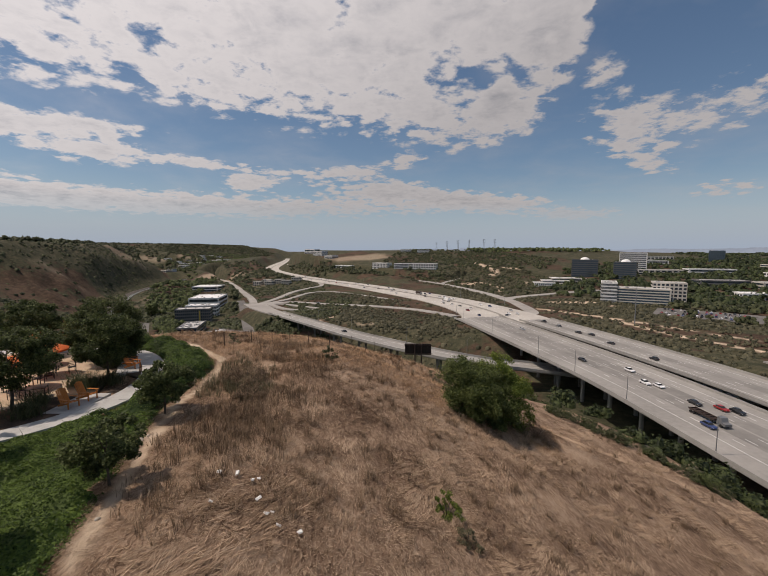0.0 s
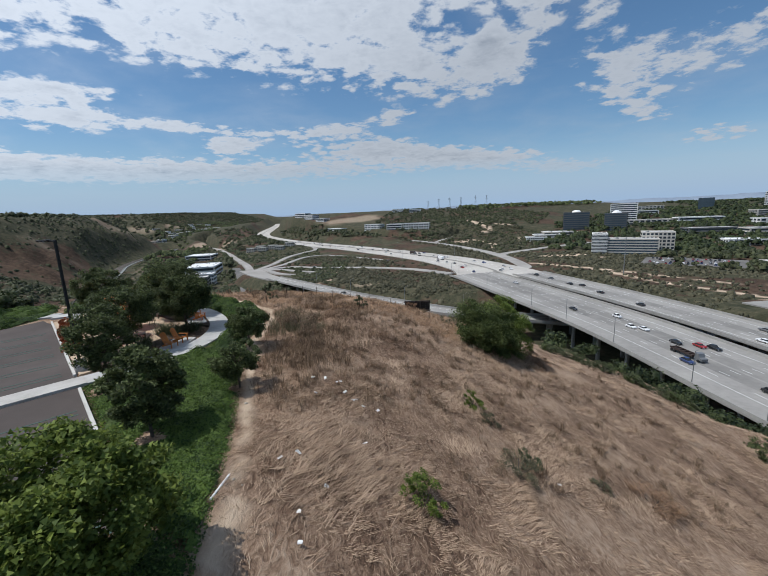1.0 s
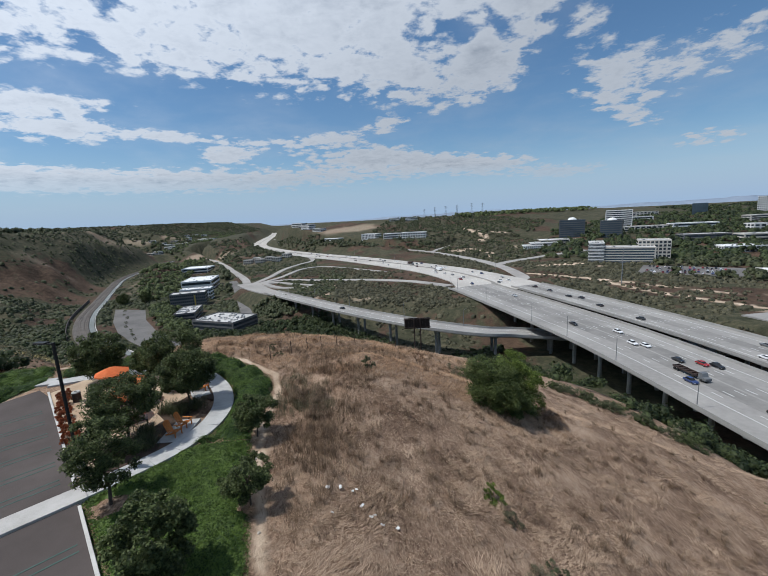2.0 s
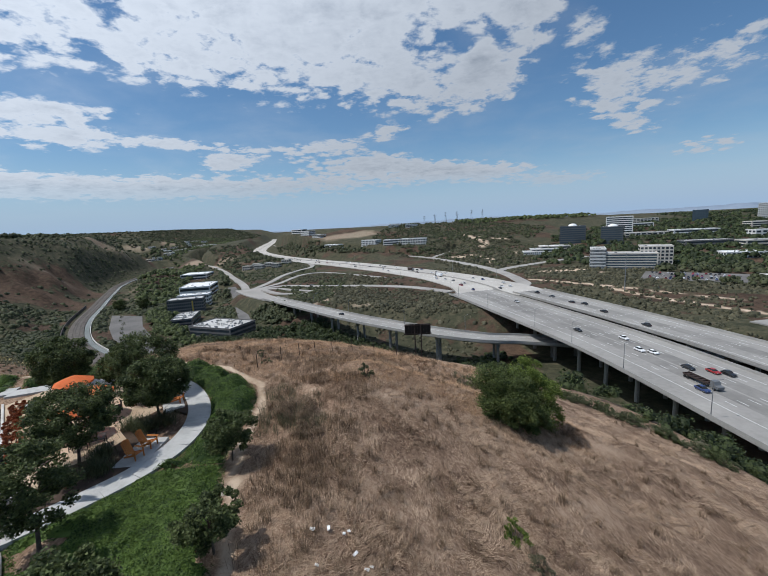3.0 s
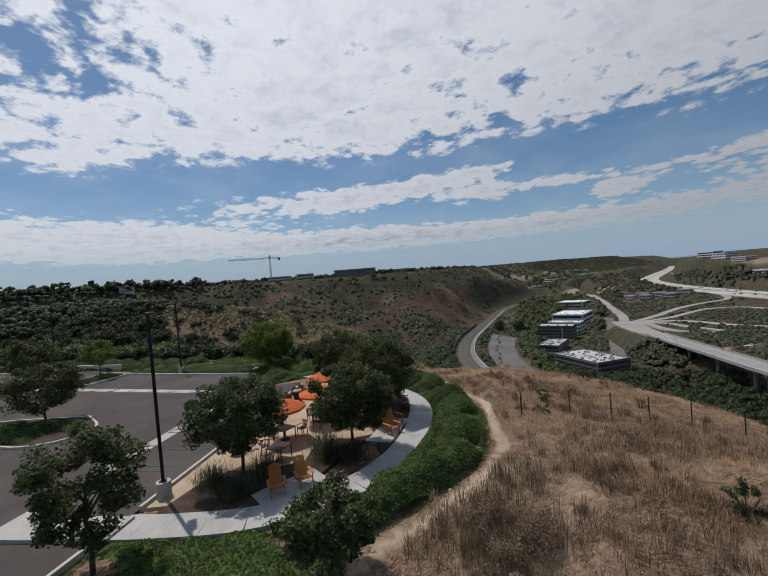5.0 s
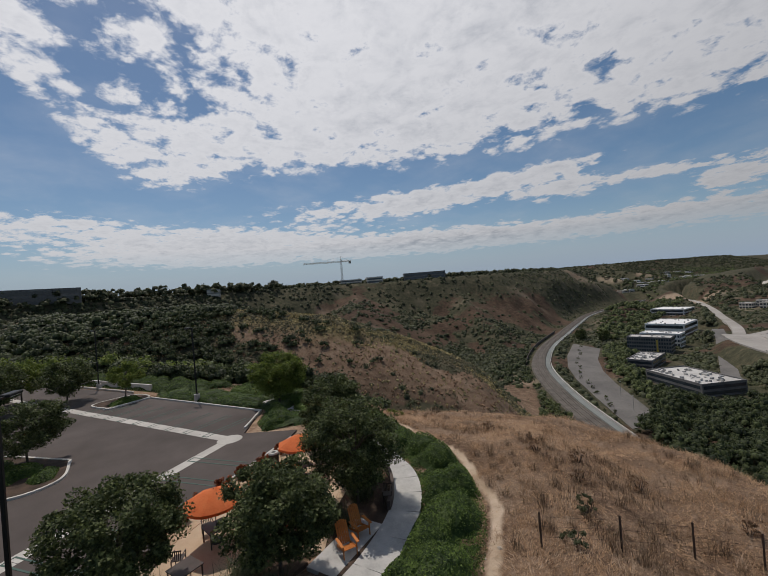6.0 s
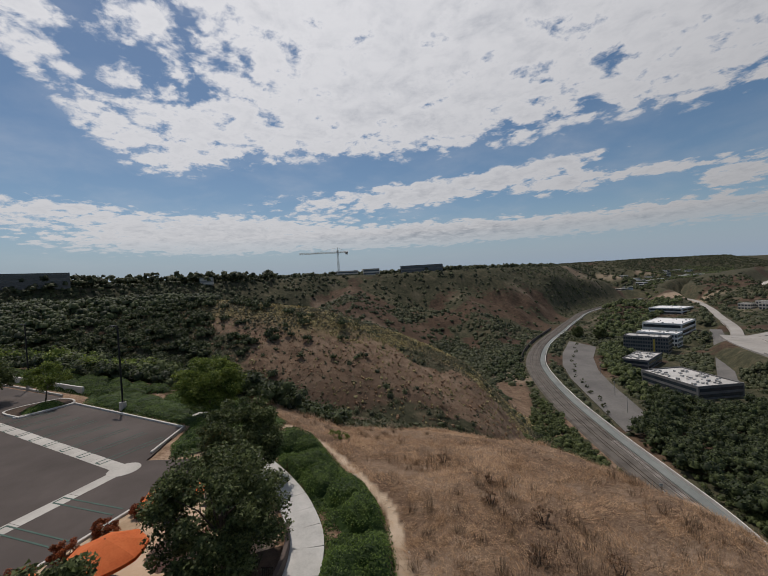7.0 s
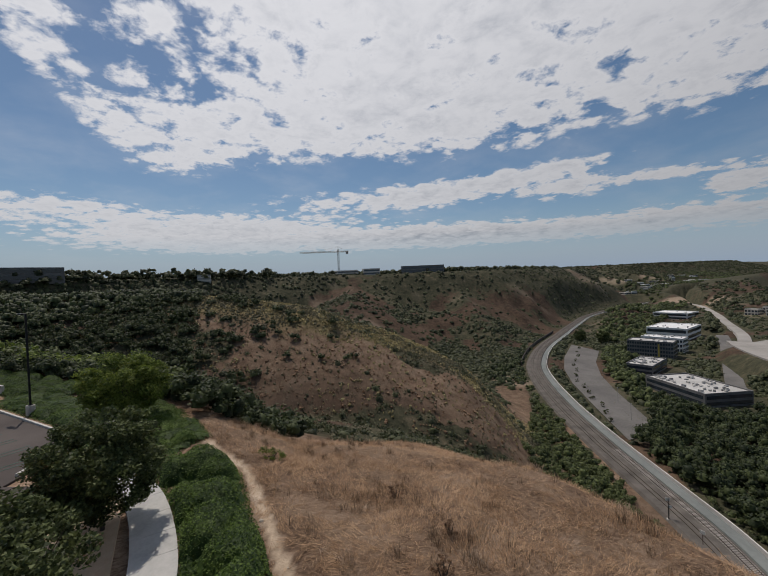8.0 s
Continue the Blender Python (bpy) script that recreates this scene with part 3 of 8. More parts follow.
# ---------------- ground ----------------
def ground_material():
    m = bpy.data.materials.new("hill_ground")
    m.use_nodes = True
    nt = m.node_tree
    N, L = nt.nodes.new, nt.links.new
    b = nt.nodes["Principled BSDF"]
    pos = N("ShaderNodeNewGeometry").outputs["Position"]

    def nz(scale, detail=5, rough=0.6, stretch=None, twist=0.0):
        n = N("ShaderNodeTexNoise")
        n.inputs["Scale"].default_value, n.inputs["Detail"].default_value, n.inputs["Roughness"].default_value = scale, detail, rough
        n.inputs["Distortion"].default_value = twist
        if stretch:
            mp = N("ShaderNodeMapping")
            mp.inputs["Scale"].default_value, mp.inputs["Rotation"].default_value = stretch, (0, 0, 0.6)
            L(pos, mp.inputs[0]), L(mp.outputs[0], n.inputs["Vector"])
        else:
            L(pos, n.inputs["Vector"])
        return n.outputs["Fac"]

    def ramp(fac, stops):
        r = N("ShaderNodeValToRGB")
        e = r.color_ramp.elements
        while len(e) < len(stops):
            e.new(0.5)
        for i, (p, c) in enumerate(stops):
            e[i].position, e[i].color = p, (*c, 1)
        L(fac, r.inputs[0])
        return r.outputs[0]

    def mixc(fac, a, c):
        n = N("ShaderNodeMix")
        n.data_type = "RGBA"
        L(fac, n.inputs["Factor"]), L(a, n.inputs["A"]), L(c, n.inputs["B"])
        return n.outputs["Result"]

    def speckle(wide, close):
        n = N("ShaderNodeMix")
        n.inputs["Factor"].default_value = 0.62
        L(wide, n.inputs["A"]), L(close, n.inputs["B"])
        m2 = N("ShaderNodeMath")
        m2.operation = "MULTIPLY_ADD"
        L(n.outputs["Result"], m2.inputs[0])
        m2.inputs[1].default_value, m2.inputs[2].default_value = 1.7, -0.35
        return m2.outputs[0]

    def attr(name):
        n = N("ShaderNodeAttribute")
        n.attribute_name = name
        return n.outputs["Fac"]

    straw_big, straw_fine = nz(0.22, 7, 0.62), nz(3.2, 9, 0.72, (1.0, 0.5, 1.0), 1.6)
    a = N("ShaderNodeMath")
    a.operation = "MULTIPLY_ADD"
    L(straw_fine, a.inputs[0])
    a.inputs[1].default_value = 1.5
    half = N("ShaderNodeMath")
    half.operation = "MULTIPLY_ADD"
    L(straw_big, half.inputs[0])
    half.inputs[1].default_value, half.inputs[2].default_value = 1.1, -0.80
    L(half.outputs[0], a.inputs[2])
    grass = ramp(a.outputs[0], [(0.22, (0.100, 0.063, 0.042)), (0.40, (0.205, 0.132, 0.088)), (0.58, (0.33, 0.228, 0.155)), (0.78, (0.46, 0.34, 0.245))])
    brush = ramp(speckle(nz(0.06, 6, 0.7), nz(0.22, 9, 0.8)), [(0.30, (0.028, 0.031, 0.018)), (0.48, (0.056, 0.056, 0.034)), (0.62, (0.094, 0.084, 0.053)), (0.78, (0.175, 0.132, 0.088))])
    bare = ramp(nz(0.3, 6), [(0.3, (0.40, 0.30, 0.205)), (0.52, (0.55, 0.43, 0.315)), (0.72, (0.66, 0.54, 0.42))])
    red = ramp(speckle(nz(0.03, 6, 0.7), nz(0.25, 9, 0.82)), [(0.3, (0.030, 0.022, 0.016)), (0.46, (0.064, 0.043, 0.030)), (0.62, (0.106, 0.070, 0.048)), (0.78, (0.165, 0.114, 0.080))])
    c = mixc(attr("red"), grass, red)
    olive = ramp(speckle(nz(0.05, 6, 0.7), nz(0.5, 9, 0.8)), [(0.3, (0.075, 0.060, 0.028)), (0.48, (0.155, 0.125, 0.062)), (0.62, (0.235, 0.190, 0.098)), (0.78, (0.33, 0.27, 0.150))])
    c = mixc(attr("crest"), c, olive)
    edge = N("ShaderNodeMath")
    edge.operation = "SUBTRACT"
    L(attr("brush"), edge.inputs[0]), L(nz(0.16, 7, 0.65), edge.inputs[1])
    hard = N("ShaderNodeMath")
    hard.operation, hard.use_clamp = "MULTIPLY_ADD", True
    hard.inputs[1].default_value, hard.inputs[2].default_value = 6.0, 0.5
    L(edge.outputs[0], hard.inputs[0])
    c = mixc(hard.outputs[0], c, brush)
    c = mixc(attr("bare"), c, bare)
    L(c, b.inputs["Base Color"])
    b.inputs["Roughness"].default_value, b.inputs["Specular IOR Level"].default_value = 0.95, 0.1
    bp = N("ShaderNodeBump")
    bp.inputs["Strength"].default_value, bp.inputs["Distance"].default_value = 0.8, 0.22
    L(straw_fine, bp.inputs["Height"]), L(bp.outputs[0], b.inputs["Normal"])
    return m


# foot trails and cuttings: line, half width
TRAILS = [
    ([(-5.3, -8), (-5.7, 2.6), (-7.2, 9), (-9.6, 16.1), (-11.3, 21.8), (-11.6, 27.7), (-13.1, 32.0), (-18.1, 36.9), (-24.2, 39.1), (-29, 39.0), (-34.2, 38.8), (-39, 36.9)], 0.25),
    ([(140, 371), (160, 348), (176, 329), (192, 270), (206, 240), (213, 225), (225, 205)], 2.6), ([(176, 329), (200, 300), (225, 270), (262, 236), (300, 215)], 1.8),
    ([(182, 905), (190, 850), (204, 787), (180, 740)], 5.0), ([(190, 850), (230, 820), (270, 800)], 3.0), ([(150, 560), (165, 600), (158, 640)], 3.5),
    ([(-62, 318), (-48, 345), (-55, 372), (-70, 392)], 1.6),
]
# bare or reddish patches: x, y, half widths, weight
# flat of reddish dry grass between the knoll's foot and the railway
DRY_FLAT = [(-205, 207), (-196, 224), (-176, 208), (-150, 181), (-146, 166), (-168, 180)]
PATCHES = [(200, 432, 30, 14, 1.0), (222, 405, 14, 9, 0.7), (250, 640, 34, 34, 1.0), (-100, 1050, 95, 60, 0.4), (-690, 1095, 70, 28, 0.35), (-790, 1450, 60, 26, 0.3), (-570, 784, 45, 40, 0.2), (-400, 860, 60, 45, 0.45), (130, 660, 30, 16, 0.8),
           (212, 195, 22, 10, 0.5), (-205, 225, 16, 12, 0.35), (-18, 300, 14, 6, 0.4)]


def cover(x, y, z):
    """How much brush, bare soil and reddish slope there is at a place."""
    r = np.hypot(x + 2, y - 15)
    n1, n2, n3 = fbm(x, y, 70, 5), fbm(x + 500, y, 240, 3), fbm(x + 90, y - 40, 22, 4)
    home = side(x, y, HOME)
    canyon = np.clip((-25 - x) / 25, 0, 1)
    wild = np.clip((home - 62 + 50 * canyon) / (25 - 12 * canyon), 0, 1)
    d_w = side(x, y, WEST)
    # reddish western slopes with brush in the gullies; olive brush over everything to the east
    west = np.clip((-100 - x) / 80, 0, 1) * np.clip((900 - y) / 200, 0, 1)
    brush = np.clip((n1 - 0.45) * 6 + (n2 - 0.5) * 2 + (n3 - 0.5) * 2.5, 0, 1) * 0.9 + 0.06 + 0.34 * np.clip((z + 24) / 26, 0, 1) + 0.28 * np.clip((y - 230) / 120, 0, 1)
    east = np.clip(0.62 + (n1 - 0.5) * 2.2 + (n3 - 0.5) * 1.5, 0.15, 1)
    brush = brush * west + east * (1 - west)
    dk, _ = along(x, y, KNOLL)
    patchy = np.clip((n3 - 0.60) * 7, 0.0, 1)
    patchy = np.maximum(patchy, np.clip((42 - y + (n1 - 0.5) * 30) / 25, 0, 1) * np.clip(1.25 - (n3 - 0.42) * 5, 0.1, 0.95))
    brush = np.where(dk < 60, brush * np.clip((dk - 35) / 25, 0, 1) + patchy * np.clip((60 - dk) / 25, 0, 1), brush)
    side_canyon = np.clip((-95 - x) / 60, 0, 1) * np.clip((75 - y) / 50, 0, 1) * np.clip((dk - 12) / 22, 0.0, 1)
    brush = np.maximum(brush, side_canyon * np.clip(0.95 - (n3 - 0.55) * 3, 0.3, 1))
    brush = np.maximum(brush, np.clip(1 - (d_w + 25) / 75, 0, 1) * 0.9)
    brush = np.maximum(brush, np.clip((-58 - z) / 6, 0, 1) * np.clip((300 - y) / 60, 0, 1) * 0.55)
    brush = np.maximum(brush, np.clip((r - 900) / 400, 0, 1) * np.clip((n1 - 0.30) * 8, 0.2, 1))
    slope_foot = np.clip((home - 30) / 20, 0, 1) * np.clip((20 - x) / 30, 0, 1) * np.clip((y - 70) / 25, 0, 1) * np.clip((170 - y) / 30, 0, 1)
    slope_foot = slope_foot * np.clip((95 - home) / 20, 0, 1) * np.clip((dk - 42) / 20, 0, 1)
    brush = np.maximum(brush, slope_foot * (0.9 - 0.6 * np.clip((-70 - x) / 25, 0, 1)) * np.clip(1.3 - (n3 - 0.5) * 4, 0, 1))
    dry = np.clip((2 - side(x, y, DRY_FLAT)) / 4, 0, 1)
    brush = brush * wild * (1 - dry)
    # the knoll: straw along its crest, thinning to reddish soil down its face
    red = wild * (1 - 0.55 * np.clip((58 - dk) / 22, 0, 1) * np.clip((y - 15) / 25, 0, 1)) * (1 - 0.42 * dry)
    red = red * (1 - 0.85 * np.clip((17 - dk + (n3 - 0.5) * 16) / 9, 0, 1))
    red = np.maximum(red, 0.38 * np.clip((y - 31) / 8, 0, 1) * np.clip((8 - home) / 6, 0, 1) * np.clip((2 - x) / 6, 0, 1))
    bare = np.clip((fbm(x - 900, y + 300, 60, 4) - 0.68) * 9, 0, 1) * wild * 0.2 * west
    for px, py, wx, wy, k in PATCHES:
        g = np.exp(-((x - px) / wx) ** 2 - ((y - py) / wy) ** 2) + 0.5 * (n3 - 0.5)
        g = np.clip((g - 0.35) * 4, 0, 1) * k
        bare, brush = np.maximum(bare, g), brush * (1 - 0.8 * g)
    for line, w in TRAILS:
        d, _ = along(x, y, [(px, py, 0) for px, py in line])
        bare = np.maximum(bare, np.clip((w + 1.5 * min(w, 1.2) * (fbm(x, y, 1.3, 3) - 0.5) - d) / (0.3 * w) + 1, 0, 1))
        brush = np.where(d < w * 1.3, brush * 0.2, brush)
    return brush, np.clip(red, 0, 1), bare


def build_ground():
    az = np.concatenate([np.arange(-130, 75, 0.46), np.arange(75, 230, 3.0)])
    rad = [0.0, 0.7]
    while rad[-1] < 4900:
        rad.append(rad[-1] + max(0.45, rad[-1] * 0.0165))
    rad = np.array(rad)
    A, R = np.meshgrid(np.radians(az), rad, indexing="ij")
    X, Y = -6 + R * np.sin(A), 20 + R * np.cos(A)
    Z = land(X, Y)
    na, nr = A.shape
    V = np.stack([X, Y, Z], -1).reshape(-1, 3)
    i, j = np.meshgrid(np.arange(na), np.arange(nr - 1), indexing="ij")
    i2 = (i + 1) % na
    F = np.stack([i * nr + j, i2 * nr + j, i2 * nr + j + 1, i * nr + j + 1], -1).reshape(-1, 4)[:, ::-1]
    me = raw_mesh("ground", V, F, ground_material(), True)
    for name, v in zip(("brush", "red", "bare"), cover(V[:, 0], V[:, 1], V[:, 2])):
        at = me.attributes.new(name, "FLOAT", "POINT")
        at.data.foreach_set("value", v.astype(np.float32))
    dk, _ = along(V[:, 0], V[:, 1], KNOLL)
    v = np.clip((23 - dk + 22 * (fbm(V[:, 0], V[:, 1], 18, 3) - 0.5)) / 10, 0, 1) * np.clip((V[:, 1] - 8) / 20, 0, 1) * np.clip((V[:, 2] + 52) / 10, 0, 1)
    me.attributes.new("crest", "FLOAT", "POINT").data.foreach_set("value", v.astype(np.float32))
    return tagged(part("ground", me), "dry straw-covered hills and brushy canyons", "ground", kind="structure")


ground = build_ground()


def gz(x, y):
    return float(land(np.array([x]), np.array([y]))[0])


# ---------------- viaducts and roads ----------------
def deck(name, label, line, width, parapet=1.1, depth=1.9, mat=VIADUCT_ROAD):
    """A viaduct deck on a box girder, the line along its middle, with a parapet on either edge."""
    t = thing(name, label, "viaduct", kind="structure")
    w = width / 2
    V, F = ribbon(line, [(-w, 0), (w, 0), (w, -0.45), (w - 2.2, -0.7), (w - 3.2, -depth), (-w + 3.2, -depth), (-w + 2.2, -0.7), (-w, -0.45)], True)
    part("deck", raw_mesh("deck", V, F, mat), None, t)
    for s in (-1, 1):
        V, F = ribbon(line, [(s * w - 0.18 * s - 0.16, 0.0), (s * w - 0.18 * s + 0.16, 0.0), (s * w - 0.18 * s + 0.10, parapet), (s * w - 0.18 * s - 0.10, parapet)], True)
        part("parapet", raw_mesh("parapet", V, F, OLD_CONCRETE), None, t)
    return t


def piers(t, line, every, offsets, radius=0.95, depth=1.9, square=False):
    line = np.asarray(line)
    s = np.concatenate(([0], np.cumsum(np.linalg.norm(np.diff(line[:, :2], axis=0), axis=1))))
    q = every * 0.5
    tang = np.gradient(line[:, :2], axis=0)
    while q < s[-1]:
        p = [np.interp(q, s, line[:, k]) for k in range(3)]
        d = np.array([np.interp(q, s, tang[:, k]) for k in range(2)])
        d /= np.linalg.norm(d)
        for o in offsets:
            x, y = p[0] + d[1] * o, p[1] - d[0] * o
            base = gz(x, y) - 1.0
            if p[2] - depth - base < 2.0:
                continue
            bm = bmesh.new()
            rod(bm, (x, y, base), (x, y, p[2] - depth + 0.05), radius, radius, 10)
            rod(bm, (x, y, p[2] - depth - 3.0), (x, y, p[2] - depth + 0.06), radius, radius * 1.5, 10)
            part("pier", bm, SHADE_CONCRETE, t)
        q += every


# near edge of the southbound deck runs (51,284) (71,200) (83,123) (86,60); both decks carry six lanes
SB_EDGE = spline([(47, 302, -43), (52.6, 281.7, -43), (71.5, 198, -43), (80.5, 150, -43), (85, 93, -43), (86.5, 60, -43), (86, 0, -43), (82, -80, -43)], 10)
NB_EDGE = spline([(123, 302, -43), (128, 282, -43), (142.3, 223, -43), (153.5, 166, -43), (158, 127, -43), (160, 80, -43), (160, 20, -43), (158, -60, -43)], 10)


def shifted(line, s):
    """The line moved to its right by s metres (a number, or one for each point)."""
    line = np.asarray(line, float)
    t = np.gradient(line[:, :2], axis=0)
    t /= np.linalg.norm(t, axis=1)[:, None]
    out = line.copy()
    s = np.broadcast_to(s, (len(line),))
    out[:, 0] += t[:, 1] * s
    out[:, 1] -= t[:, 0] * s
    return out


SB = shifted(SB_EDGE, -20)
sb = deck("viaduct_west", "long pale concrete freeway viaduct on round piers", SB, 40)
piers(sb, SB, 18, (-15, -3, 9), 0.85)
NB = shifted(NB_EDGE, 14)
nb = deck("viaduct_east", "pale concrete freeway viaduct carrying the opposite lanes", NB, 28)
piers(nb, NB, 18, (-7, 7), 0.85)
RAMP = spline([(-145, 400, -50.6), (-122, 371, -49.6), (-90, 326, -47.4), (-58, 285, -46), (-26, 246, -45), (12, 207, -44), (45, 193, -46.4), (68, 194, -48.9), (100, 188, -51), (140, 170, -52), (200, 140, -53)], 8)
rp = deck("viaduct_ramp", "pale concrete ramp viaduct on piers", RAMP[10:], 14.5, depth=1.7)
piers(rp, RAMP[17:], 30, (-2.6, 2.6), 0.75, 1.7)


def road(name, label, line, width, mat, lift=0.25, edge=0.5):
    """A roadway laid on the ground: a thick ribbon with shoulders that run down into the soil."""
    w = width / 2
    V, F = ribbon(line, [(-w - edge, -1.5), (-w, lift), (w, lift), (w + edge, -1.5)], True)
    return tagged(part(name, raw_mesh(name, V, F, mat)), label, "road", kind="structure")


FWY = spline(FWY_LINE, 8)
FWY_W = np.interp(FWY[:, 1], [285, 350, 450, 900, 1600, 3500], [74, 60, 54, 52, 52, 52])


def wide_road(name, label, line, widths, mat, lift=0.25):
    l, r = shifted(line, -np.asarray(widths) / 2), shifted(line, np.asarray(widths) / 2)
    n = len(line)
    l[:, 2] += lift
    r[:, 2] += lift
    V = np.concatenate([l, r, l - [0, 0, 2.5], r - [0, 0, 2.5]])
    F = []
    for i in range(n - 1):
        F += [(i, n + i, n + i + 1, i + 1), (2 * n + i, i, i + 1, 2 * n + i + 1), (n + i, 3 * n + i, 3 * n + i + 1, n + i + 1)]
    return tagged(part(name, raw_mesh(name, V, F, mat)), label, "road", kind="structure")


wide_road("road_freeway", "very wide pale concrete freeway winding up the valley", FWY, FWY_W, PALE_ROAD, 0.45)


def ring(line, n=8):
    return spline(list(line) + [line[0]], n)


road("road_connector", "two-lane pale connector road beside the freeway", spline(ROAD_CONNECT, 8), 9.5, GREY_ROAD)
road("road_slip_up", "pale freeway slip road", spline(ROAD_UP, 8), 7.5, GREY_ROAD, 0.3)
road("road_slip_side", "pale slip road round a planted island", spline(ROAD_SIDE, 8), 6.5, GREY_ROAD, 0.28)
road("road_left", "dusty two-lane road running up the valley", spline(ROAD_LEFT, 8), 8.5, GREY_ROAD, 0.32)
road("road_street", "grey asphalt street between offices and trees", spline(ROAD_STREET, 8), 9, DARK_ROAD)
road("road_far", "pale frontage road beyond the freeway", spline(ROAD_FAR, 8), 12, GREY_ROAD)
road("road_hill", "pale road climbing the far hillside", spline(ROAD_HILL, 8), 8, GREY_ROAD, 0.3)
road("road_east", "pale arterial road at the far junction", spline(ROAD_EAST, 8), 12, GREY_ROAD, 0.3)
road("road_over", "grey concrete road joining the freeway", spline(ROAD_OVER, 8), 13, VIADUCT_ROAD, 0.3)
road("road_loop", "pale loop of road round a low planted island", ring(LOOP), 6.5, GREY_ROAD, 0.22)
wide_road("road_junction", "wide pale road junction at the ramp's foot", spline([(-110, 354, -49.2), (-132, 384, -50.2), (-150, 412, -50.9), (-165, 440, -51.3)], 6), np.linspace(14, 26, 19), GREY_ROAD, 0.36)

# ---------------- railway ----------------
RAIL = spline(RAIL_EDGE, 8)
V, F = ribbon(shifted(RAIL, -9.6), [(-6.2, -1.2), (-4.6, 0.45), (5.0, 0.45), (6.2, -1.2)], True)
tagged(part("road_rail_bed", raw_mesh("rail_bed", V, F, BALLAST)), "grey-brown ballast bed of a curved double railway", "railway bed", kind="structure")
road("road_service", "smooth grey-green service lane along the railway", shifted(RAIL, -2.3), 3.2, surface("sealed_lane", ((0.135, 0.148, 0.142), (0.18, 0.195, 0.187), (0.215, 0.23, 0.22)), 0.06, 0.9, 0.8, 0.0), 0.3)
for o in (-6.4, -10.8):
    track = thing("railway_track", "rusty steel railway track on grey ballast", "railway track", "railway tracks", kind="structure")
    near_track = track if o == -6.4 else near_track
    for s in (-0.75, 0.75):
        V, F = ribbon(shifted(RAIL, o + s), [(-0.07, 0.5), (-0.05, 0.72), (0.05, 0.72), (0.07, 0.5)], True)
        part("rail", raw_mesh("rail", V, F, surface("rail_steel", ((0.10, 0.075, 0.06), (0.17, 0.14, 0.12)), 0.2, 3, 0.5, 0.0, 0.6)), None, track)
V, F = ribbon(RAIL, [(-0.18, -1.0), (-0.18, 1.0), (0.18, 1.0), (0.18, -1.0)], True)
tagged(part("rail_wall", raw_mesh("rail_wall", V, F, surface("pale_wall", ((0.5, 0.48, 0.45), (0.62, 0.6, 0.57)), 0.1, 1, 0.8, 0.0))), "low whitish concrete wall along the railway's outer edge", "wall", kind="structure")
V, F = ribbon(shifted(RAIL[64:92], -18.6), [(-0.25, -1.5), (-0.25, 2.4), (0.25, 2.4), (0.25, -1.5)], True)
tagged(part("rail_retaining_wall", raw_mesh("retaining", V, F, surface("dark_wall", ((0.06, 0.05, 0.045), (0.10, 0.085, 0.075)), 0.2, 2, 0.9, 0.1))), "dark retaining wall at the foot of the slope", "wall", kind="structure")


def rail_signal(x, y, z, turn):
    """A signal mast with two square boards on arms, a ladder and a concrete footing."""
    t = thing("railway_signal", "slim dark railway signal mast with two white square boards", "railway signal", "", (x, y, z), turn)
    bm = bmesh.new()
    box(bm, (0.9, 0.9, 0.8), (0, 0, 0.2), 0.04)
    part("footing", bm, CONCRETE, t)
    bm = bmesh.new()
    rod(bm, (0, 0, 0.5), (0, 0, 6.4), 0.09, 0.075, 10)
    part("pole", bm, BLACK_METAL, t)
    for side_, h in ((0.12, 5.9), (-0.35, 3.9)):
        bm = bmesh.new()
        box(bm, (0.95, 0.06, 0.8), (side_, -0.2, h), 0.02)
        b = part("board", bm, WHITE, t)
        bm = bmesh.new()
        rod(bm, (side_, -0.235, h), (side_, -0.42, h), 0.16, 0.14, 12)
        part("lamp_hood", bm, BLACK_METAL, b)
        bm = bmesh.new()
        rod(bm, (0, 0, h), (side_, -0.18, h), 0.03, 0.03, 6)
        part("arm", bm, BLACK_METAL, t)
    bm = bmesh.new()
    for s in (-0.17, 0.17):
        rod(bm, (s, 0.22, 0.5), (s, 0.16, 5.6), 0.02, 0.02, 6)
    for k in range(15):
        rod(bm, (-0.17, 0.21, 0.8 + 0.32 * k), (0.17, 0.21, 0.8 + 0.32 * k), 0.014, 0.014, 5)
    part("ladder", bm, BLACK_METAL, t)


# ---------------- plants ----------------
def flecks(rng, pos, size, up=0.5):
    """Plain three-cornered leaf clumps for what stands far off."""
    n = len(pos)
    nrm = rng.normal(size=(n, 3))
    nrm[:, 2] = np.abs(nrm[:, 2]) + up
    nrm /= np.linalg.norm(nrm, axis=1)[:, None]
    a = np.cross(nrm, rng.normal(size=(n, 3)))
    a /= np.linalg.norm(a, axis=1)[:, None] + 1e-9
    b = np.cross(nrm, a)
    s = (size * (0.6 + 0.8 * rng.rand(n)))[:, None]
    V = np.stack([pos - a * s, pos + a * s * 0.6 + b * s * 0.8, pos + a * s * 0.6 - b * s * 0.8], 1)
    return V.reshape(-1, 3), np.arange(n * 3).reshape(-1, 3)


